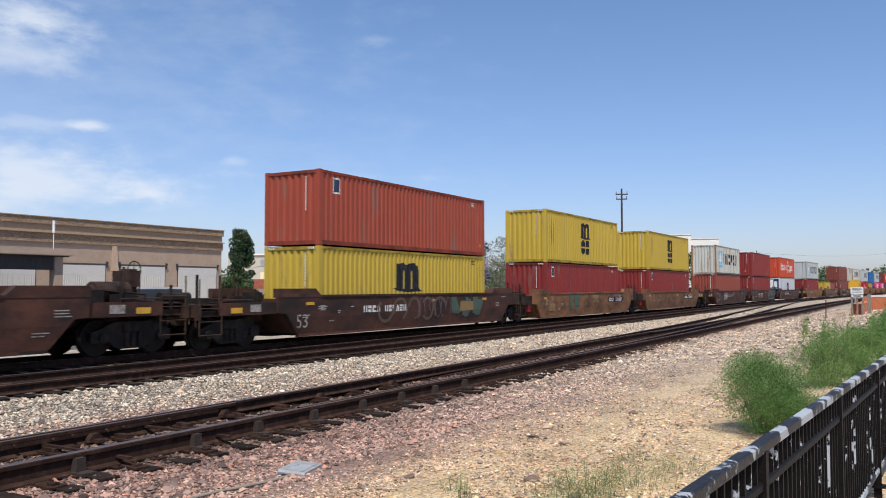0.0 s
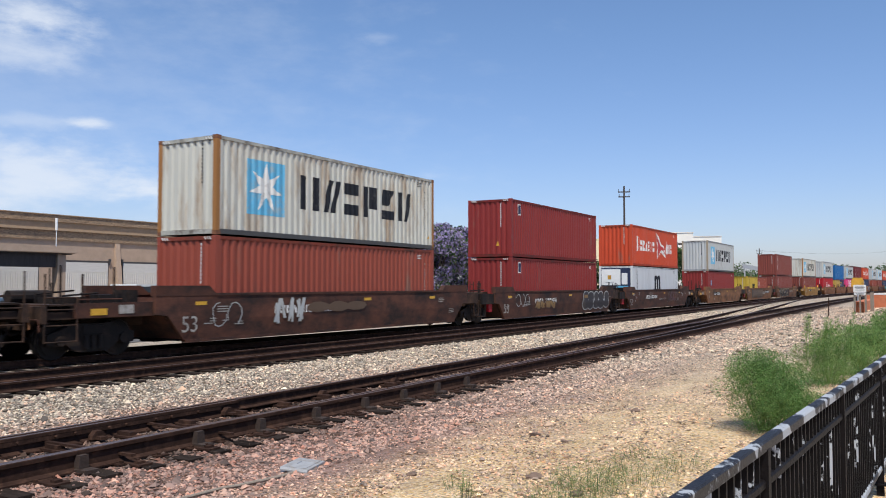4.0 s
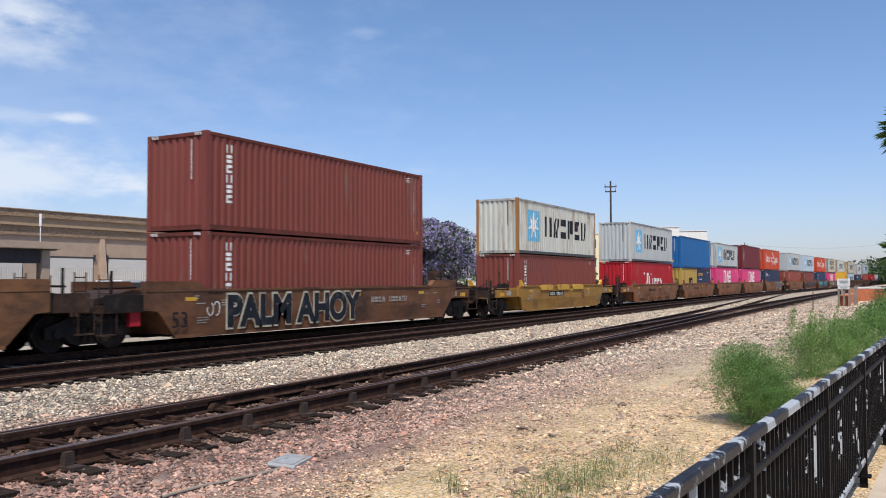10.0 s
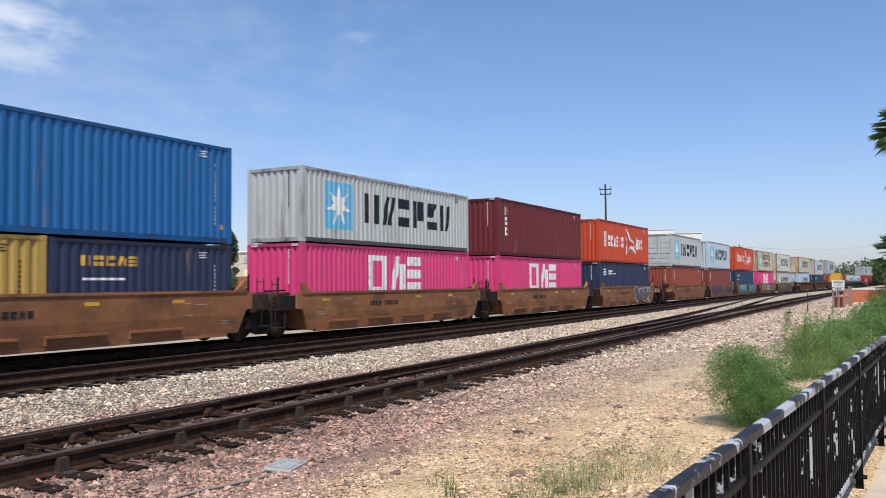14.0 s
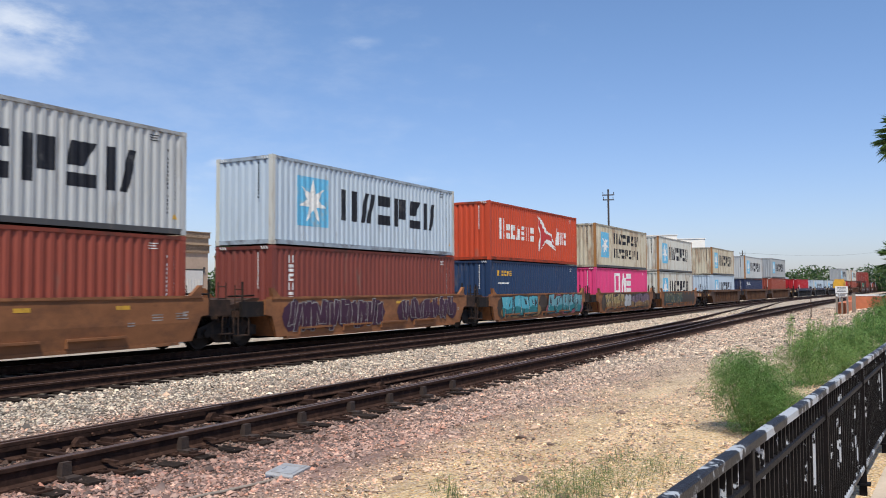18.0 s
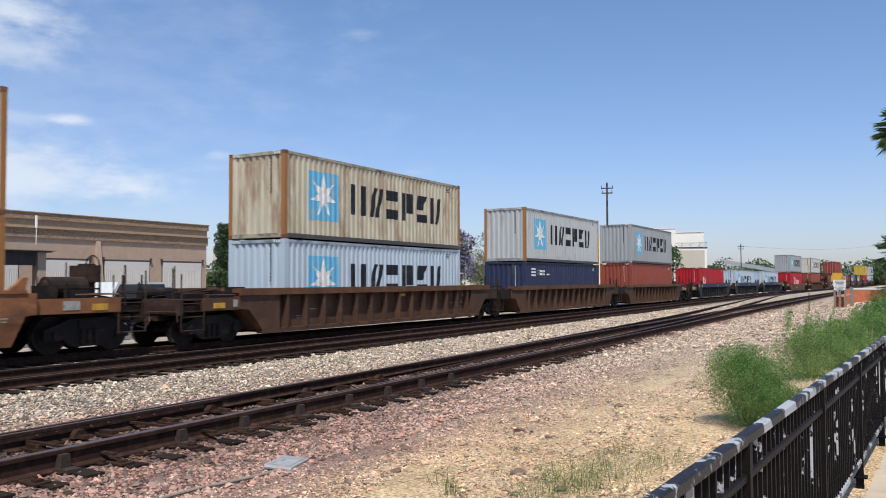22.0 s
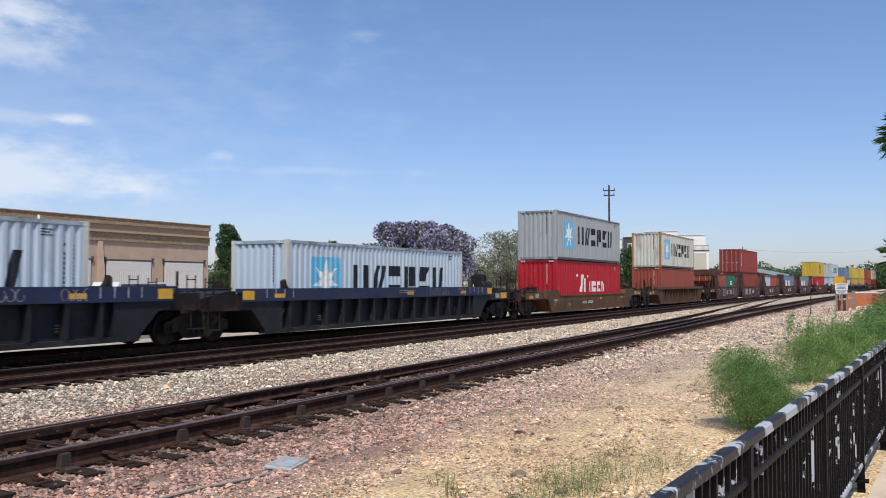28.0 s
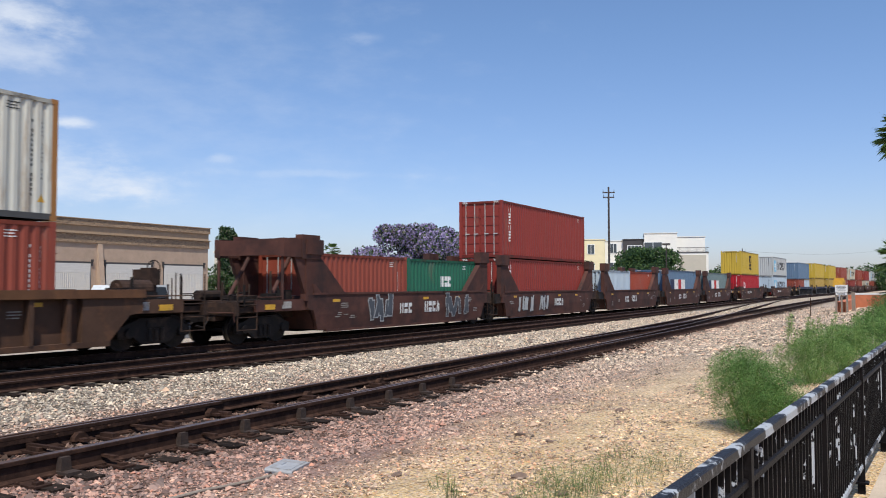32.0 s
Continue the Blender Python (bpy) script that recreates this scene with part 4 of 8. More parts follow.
            part("coupler", MB().box(*sorted((x1, x1 + sx * 0.45)), -0.1, 0.1, 0.72, 0.95).cbox(x1 + sx * 0.42, 0, 0.86, 0.3, 0.3, 0.3), M_RUNNING, root)
            mb = MB().box(*sorted((x1 - sx * 0.15, x1)), -1.4, 1.4, 0.90, 1.30)
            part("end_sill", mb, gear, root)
            for yy in (-1.38, 1.38):
                mb = MB().tube((x1 - sx * 0.1, yy, 0.45), (x1 - sx * 0.1, yy, 2.05), 0.022, n=6).tube((x1 - sx * 0.95, yy, 0.45), (x1 - sx * 0.95, yy, 1.5), 0.022, n=6)
                for zz in (0.47, 0.85, 1.22, 1.5):
                    mb.tube((x1 - sx * 0.1, yy, zz), (x1 - sx * 0.95, yy, zz), 0.018, n=5)
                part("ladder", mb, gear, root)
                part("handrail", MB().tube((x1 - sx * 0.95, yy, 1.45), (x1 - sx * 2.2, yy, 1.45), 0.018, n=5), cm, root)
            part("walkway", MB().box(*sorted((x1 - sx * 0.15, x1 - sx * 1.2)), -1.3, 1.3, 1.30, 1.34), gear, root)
            if sx > 0:
                part("brake_stand", MB().box(x1 - 0.55, x1 - 0.30, 0.35, 0.75, 1.3, 2.25).box(x1 - 0.7, x1 - 0.3, 0.2, 0.9, 1.75, 2.2), gear, root)
                part("brake_wheel", MB().ring((x1 - 0.24, 0.55, 2.2), 0.28, 0.018).tube((x1 - 0.3, 0.55, 2.2), (x1 - 0.2, 0.55, 2.2), 0.05).tube((x1 - 0.24, 0.27, 2.2), (x1 - 0.24, 0.83, 2.2), 0.012, n=5).tube((x1 - 0.24, 0.55, 1.92), (x1 - 0.24, 0.55, 2.48), 0.012, n=5), M_RUNNING, root)
                part("air_reservoir", MB().tube((x1 - 2.3, -0.35, 1.62), (x1 - 1.25, -0.35, 1.62), 0.27, n=18).tube((x1 - 2.38, -0.35, 1.62), (x1 - 1.17, -0.35, 1.62), 0.18, n=14), gear, root)
            else:
                part("brake_gear", MB().box(x1 + 0.9, x1 + 1.7, -0.7, 0.1, 1.16, 1.5).tube((x1 + 0.5, 0.7, 1.5), (x1 + 1.6, 0.7, 1.5), 0.17, n=12), M_RUNNING, root)
            rr = random.Random(int(100 * e1) + 7 * sx)
            for q in range(6):
                px_, py_ = x1 - sx * rr.uniform(0.1, 2.6), rr.choice((-1.3, -1.1, -0.6, 0.5, 1.1))
                part("stanchion", MB().tube((px_, py_, 1.16), (px_, py_, rr.uniform(1.7, 2.35)), rr.choice((0.02, 0.03, 0.045)), n=6), M_RUNNING if q % 2 else gear, root)
            pipe = MB()
            for q in range(5):
                za, xa = rr.uniform(1.2, 1.6), x1 - sx * rr.uniform(0.1, 1.0)
                ya = rr.uniform(-1.3, 0.2)
                pipe.tube((xa, ya, za), (xa - sx * rr.uniform(0.8, 1.6), ya + rr.uniform(-0.1, 0.3), za + rr.uniform(-0.1, 0.15)), 0.025, n=6)
                pipe.tube((xa, ya, za), (xa, ya + 0.05, za - rr.uniform(0.3, 0.7)), 0.022, n=6)
            part("brake_piping", pipe, M_RUNNING, root)["kind"] = "stuff"
            part("valve_box", MB().cbox(x1 - sx * 1.9, -1.05, 1.38, 0.5, 0.35, 0.36), M_RUNNING, root)
            part("brake_cylinder_box", MB().cbox(x1 - sx * 2.7, -0.9, 1.42, 0.35, 0.5, 0.5), M_RUNNING, root)
            part("uncoupling_lever", MB().tube((x1 + sx * 0.03, -1.35, 1.0), (x1 + sx * 0.05, -0.2, 1.0), 0.016, n=5).tube((x1 + sx * 0.03, -1.35, 1.0), (x1 + sx * 0.03, -1.38, 0.72), 0.016, n=5), cm, root)
            part("brake_hose", MB().tube((x1, -0.35, 0.85), (x1 + sx * 0.25, -0.35, 0.55), 0.03, n=7).tube((x1 + sx * 0.25, -0.35, 0.55), (x1 + sx * 0.5, -0.3, 0.62), 0.03, n=7), M_RUNNING, root)
            part("label_plate", MB().box(*sorted((x1 - sx * 2.1, x1 - sx * 2.55)), -1.412, -1.40, 1.08, 1.30), M_STENCIL, root)
            part("reflector", MB().box(*sorted((x1 - sx * 1.3, x1 - sx * (1.95 if style == "blue" else 1.75))), -1.415, -1.40, 1.06, 1.34 if style == "blue" else 1.22), M_YELLOW, root)
            part("deck_side", MB().box(*sorted((sx * e0, x1 - sx * 0.9)), -1.40, -1.30, 1.0, 1.36), cm, root)
    # plain marks on the near side
    ym, tk = -1.50, style not in ("ribbed", "blue")
    if style in ("ribbed", "blue"):
        ym = -1.31
    nx = 3.4 if tag else -5.0
    plate = [rect(nx - 0.1, 0.93, nx + 2.75, 1.25) if style == "rust" else rect(-2.6, 0.98 + dz, -2.6 + 2.2, 1.22 + dz)]
    if style in ("yellow", "rust"):
        part("backing_plate", on_side(plate, 50, ym, 0.004, True, tk), M_DARKIN, root)
    if style not in ("blue", "sealand", "ribbed") and not words:
        part("number_lettering", on_side((bars(nx, 0.98, 4, 0.24, 0.22) + bars(nx + 1.3, 0.98, 6, 0.22, 0.22)) if style == "rust" else (bars(-3.9, 0.92, 4, 0.27, 0.24) + bars(-2.55, 0.92, 6, 0.25, 0.24)) if style == "brown" else (bars(-2.5, 1.02 + dz, 4, 0.2, 0.16) + bars(-1.5, 1.02 + dz, 5, 0.2, 0.16)), 50, ym, 0.008, True, tk), M_DARKMARK if style == "orange" else M_WHITE, root)["kind"] = "stuff"
    st = random.Random(len(label) + int(10 * half[0]))
    sten = []
    for k in range(9):
        x = st.choice((-1, 1)) * st.uniform(hb * 0.55, hb - 0.6)
        z = st.uniform(0.66, 1.36 + dz)
        w = st.uniform(0.15, 0.55)
        sten += [rect(x, z - 0.07 * q, x + w * st.uniform(0.7, 1.0), z - 0.07 * q + 0.028) for q in range(st.choice((1, 2, 3)))]
    part("stencil_lettering", on_side(sten, 50, ym, 0.004, True, tk), M_STENCIL, root)["kind"] = "stuff"
    for i, (mk, polys) in enumerate(tag):
        ob = part("graffiti", on_side(polys, 50, ym, 0.010 + 0.006 * i, True, tk), mk, root)
        ob["kind"] = "stuff"
    for rx in (-hb + 1.1, 0.8, hb - 2.9):
        if style == "blue":
            part("reflector", on_side([rect(rx, 1.34, rx + 0.5, 1.47)], 50, -1.56, 0.005, True), M_YELLOW, root)
        else:
            part("reflector", on_side([rect(rx, 1.24 + dz, rx + 0.42, 1.34 + dz)], 50, ym, 0.005, True, tk), M_YELLOW, root)
    if style == "blue":      # thin white scrawls along the chord
        part("graffiti", on_side(squiggle(71, 2.6, 4.2, 1.30, 1.58, 7, 0.018) + squiggle(72, 5.1, 5.9, 1.30, 1.58, 4, 0.018) + [rect(0.2, 1.50, 1.4, 1.515), rect(0.2, 1.42, 1.1, 1.435)], 50, -1.56, 0.006, True), M_STENCIL, root)["kind"] = "stuff"
    if number:
        me = text_mesh(number, 0.62 if number == "53" else 0.5, M_DARKMARK if words or style in ("orange", "yellow") else M_STENCIL)
        part("length_mark", me, None, root, m=pose(-hb + 0.6 if number == "53" else 2.6, ym - 0.006, 0.52 if number == "53" else 0.78, 90, 0, 0))
    if words:      # a painted word: pale outline, dark letters
        x0, x1, body = words
        part("graffiti", fitted(text_mesh(body, 1.0, PAINT["cream"], 0.085), x0 - 0.07, 0.36, x1 - x0 + 0.14, 1.10), None, root, m=pose(0, ym - 0.012, 0, 90, 0, 0))["kind"] = "stuff"
        part("graffiti", fitted(text_mesh(body, 1.0, M_DARKMARK, 0.05), x0, 0.42, x1 - x0, 0.97), None, root, m=pose(0, ym - 0.020, 0, 90, 0, 0))["kind"] = "stuff"
    return root


def text_mesh(body, size, material, bold=0.0):
    """Words in the built-in font as a flat mesh in x, y."""
    cu = bpy.data.curves.new("letters", "FONT")
    cu.body, cu.size, cu.offset = body, size, bold
    tmp = bpy.data.objects.new("letters", cu)
    scene.collection.objects.link(tmp)
    me = bpy.data.meshes.new_from_object(tmp.evaluated_get(bpy.context.evaluated_depsgraph_get()))
    bpy.data.objects.remove(tmp)
    me.materials.clear()
    me.materials.append(material)
    return me


def fitted(me, x0, z0, width, height):
    """Stretches a flat lettering mesh to a box with its lower corner at x0, z0."""
    xs, ys = [v.co.x for v in me.vertices], [v.co.y for v in me.vertices]
    kx, ky = width / (max(xs) - min(xs)), height / (max(ys) - min(ys))
    a, b = min(xs), min(ys)
    for v in me.vertices:
        v.co.x, v.co.y = x0 + (v.co.x - a) * kx, z0 + (v.co.y - b) * ky
    return me


def squiggle(seed, x0, x1, z0, z1, n, w=0.10):
    """Loose sprayed strokes."""
    rg = random.Random(seed)
    out = []
    step = (x1 - x0) / n
    for i in range(n):
        cx, cz = x0 + (i + 0.5) * step, (z0 + z1) / 2
        rx, rz = step * 0.5, (z1 - z0) / 2
        a0, a1 = rg.uniform(0, 6.28), rg.uniform(3.4, 6.0)
        m = 9
        pts = [(cx + rx * math.cos(a0 + a1 * j / m) * (0.8 + 0.25 * rg.random()), cz + rz * math.sin(a0 + a1 * j / m)) for j in range(m + 1)]
        for p, q in zip(pts, pts[1:]):
            d = Vector((q[0] - p[0], q[1] - p[1]))
            if d.length < 1e-4:
                continue
            o = Vector((-d.y, d.x)).normalized() * w / 2
            out.append([(p[0] - o.x, p[1] - o.y), (q[0] - o.x, q[1] - o.y), (q[0] + o.x, q[1] + o.y), (p[0] + o.x, p[1] + o.y)])
    return out


def fills(seed, x0, x1, z0, z1, n):
    rg = random.Random(seed)
    out = []
    step = (x1 - x0) / n
    for i in range(n):
        cx, cz = x0 + (i + 0.5) * step, (z0 + z1) / 2
        out.append([(cx + step * 0.62 * math.cos(a * math.pi / 5) * rg.uniform(0.8, 1.1), cz + (z1 - z0) * 0.5 * math.sin(a * math.pi / 5) * rg.uniform(0.85, 1.1)) for a in range(10)])
    return out


# ---- the train, from its front part to its rear ----
# label words for the paints
WORDS = {"orange": "orange-red", "hamburg": "bright orange-red", "yellow": "mustard yellow", "tan": "dull yellow", "maroon": "dark red", "red": "brown-red",
         "brick": "rust-red", "triton": "brown-red", "crimson": "bright red", "grey": "light grey", "midgrey": "mid grey", "pale": "pale grey", "cream": "cream-grey", "skyblue": "pale blue-grey",
         "white": "white", "pink": "magenta pink", "dkred": "deep maroon", "navy": "navy blue", "blue": "mid blue", "steel": "grey-blue", "navyblue": "deep blue", "steelgreen": "grey-green", "green": "dark green"}
LOGOS = {"star": " with star emblem and dark mark", "star_low": " with a star emblem", "star_two": " with star and two dark marks", "bird": " with a white bird emblem",
         "m_sc": " with a dark stacked emblem", "m": " with a dark emblem", "m_mid": " with a dark emblem", "k": " with a white word mark", "blocks": " with big white block letters",
         "small_gold": " with a small gold mark", "flag": " with a small striped flag", "column": " with a column of white marks", "tall_column": " with a column of white marks",
         "badge": " with a small blue badge", "dot": " with a blue dot", "two": " with a short white mark", "mid": " with a white mark", "tricolour": " with red, white, blue panels", "": ""}
for nm, c in (("slate", (0.075, 0.085, 0.10)), ("soot", (0.03, 0.026, 0.03)), ("plum", (0.11, 0.035, 0.085)), ("sand", (0.42, 0.31, 0.12)), ("darkrail", (0.07, 0.07, 0.07)), ("rustpost", (0.33, 0.15, 0.045)), ("teal", (0.02, 0.20, 0.22)), ("cyan", (0.10, 0.42, 0.50)), ("navyblue", (0.018, 0.042, 0.10)), ("rose", (0.34, 0.10, 0.12)), ("aqua", (0.14, 0.34, 0.38)), ("mauve", (0.16, 0.10, 0.14)), ("ochre", (0.27, 0.16, 0.06)), ("bottle", (0.02, 0.055, 0.06)), ("brownspot", (0.11, 0.07, 0.045)), ("sage", (0.065, 0.105, 0.075)), ("plumdark", (0.055, 0.018, 0.04)), ("rustgrey", (0.33, 0.27, 0.19)), ("steelgreen", (0.16, 0.22, 0.22)), ("darkbrown", (0.05, 0.034, 0.024))):
    paint(nm, c)
LOW = 0.34
S = "star"


def box(color, logo="", height=HC, length=L40, doors=False, posts=None, rusty=False):
    return (color, logo, height, length, doors, posts, rusty)


def pair(a, b):
    return (a, b)


def lobes(seed, x0, x1, z0, z1, n, grow=0.0):
    """Fat rounded shapes, two lobes to a letter."""
    rg = random.Random(seed)
    out = []
    st = (x1 - x0) / n
    for i in range(n):
        cx = x0 + (i + 0.5) * st
        for cz, hz_, k in ((z0 + (z1 - z0) * 0.28, (z1 - z0) * 0.29, 0.60), (z0 + (z1 - z0) * 0.72, (z1 - z0) * 0.29, 0.50)):
            dx = rg.uniform(-0.12, 0.12) * st
            rx, rz = st * k * rg.uniform(0.85, 1.08) + grow, hz_ * rg.uniform(0.9, 1.08) + grow
            out.append([(cx + dx + rx * math.cos(a * math.pi / 8), cz + rz * math.sin(a * math.pi / 8)) for a in range(16)])
    return out


def shards(seed, x0, x1, z0, z1, n, grow=0.0):
    """Slanted bars and wedges, a few to a letter."""
    rg = random.Random(seed)
    out = []
    st = (x1 - x0) / n
    for i in range(n):
        cx = x0 + (i + 0.5) * st
        for k in range(3):
            sl, w, h = rg.uniform(-0.25, 0.25) * st, rg.uniform(0.10, 0.22) * st, (z1 - z0) * rg.uniform(0.35, 0.5)
            ox, oz = rg.uniform(-0.34, 0.34) * st, (z0 + z1) / 2 + rg.uniform(-0.12, 0.12) * (z1 - z0)
            w2 = w * rg.uniform(0.5, 1.6)
            g = grow
            out.append([(cx + ox - sl - w - g, oz - h - g), (cx + ox - sl + w2 + g, oz - h - g), (cx + ox + sl + w + g, oz + h + g), (cx + ox + sl - w2 - g, oz + h + g)])
    return out


def block(seed, x0, x1, z0, z1, n, grow=0.0):
    """Heavy slanted letters that fill the side from edge to edge."""
    rg = random.Random(seed)
    out = []
    st = (x1 - x0) / n
    for i in range(n):
        for k in range(2):
            a, b, sl = x0 + (i + 0.42 * k - 0.04) * st, x0 + (i + 0.58 + 0.45 * k) * st, rg.uniform(-0.22, 0.22) * st
            j = [rg.uniform(-0.12, 0.12) for _ in range(8)]
            g, lo, hi = grow, rg.choice((0, 0, 0.12)), rg.choice((0, 0, 0.16))
            out.append([(a + sl + j[0] - g, z0 + lo + j[1] * 0.3 - g), (b + sl * 0.5 + j[2] * 0.5 + g, z0 + lo + abs(j[3]) - g), (b - sl + j[4] + g, z1 - hi + j[5] * 0.5 + g), (a - sl * 0.6 + j[6] * 0.5 - g, z1 - hi - abs(j[7]) + g)])
    return out


def notches(seed, x0, x1, z0, z1, n):
    """Dark wedges and gaps that part the heavy letters."""
    rg = random.Random(seed + 500)
    out = []
    st = (x1 - x0) / n
    h = z1 - z0
    for i in range(n):
        a = x0 + (i + 0.5) * st
        for k in range(3):
            cx, w, sl = a + rg.uniform(-0.36, 0.36) * st, rg.uniform(0.03, 0.09) * st, rg.uniform(-0.12, 0.12)
            za = z0 + h * rg.choice((0.0, 0.45, 0.55))
            zb = za + h * rg.uniform(0.25, 0.45)
            out.append([(cx - w + sl, za), (cx + w * 1.6 + sl, za), (cx + w * 0.3 - sl, zb), (cx - w * 0.4 - sl, zb)])
        e = x0 + (i + 1) * st
        out.append([(e - 0.02, z0), (e + 0.03, z0), (e + rg.uniform(-0.05, 0.12), z1), (e - 0.03, z1)])
    return out


def heavy(seed, span, n, fill, shade, line, halo=None, z0=0.44, z1=1.46):
    """A filled piece: halo, dark outline, two-tone letters, gaps, thin bright strokes."""
    zm = z0 + 0.42 * (z1 - z0)
    out = [(line, block(seed, *span, z0, z1, n, 0.05)), (fill, block(seed, *span, z0 + 0.02, z1, n)), (shade, [[(x, min(z, zm + 0.12 * math.sin(3 * x))) for x, z in p] for p in block(seed, *span, z0 + 0.02, z1, n)]),
           (line, notches(seed, *span, z0 + 0.05, z1 - 0.03, n)), (M_WHITE, [[(x + 0.02, z + 0.03), (x + 0.045, z + 0.03), (x + 0.08, z + 0.36), (x + 0.06, z + 0.36)] for x, z in [(p[0][0] + 0.08, p[0][1] + (0.5 if k % 2 else 0.1)) for k, p in enumerate(block(seed, *span, z0, z1, n))]])]
    if halo is not None:
        out.insert(0, (halo, lobes(seed + 3, span[0] - 0.25, span[1] + 0.35, z0 - 0.04, z1 + 0.0, n, 0.04)))
    return tuple(out)


def throw(seed, span, n, fill, line, shape=lobes, grow=0.05, z0=0.56, z1=1.40):
    """A painted word: an outline, and its filling on top."""
    return ((line, shape(seed, *span, z0, z1, n, grow)), (fill, shape(seed, *span, z0, z1, n)))


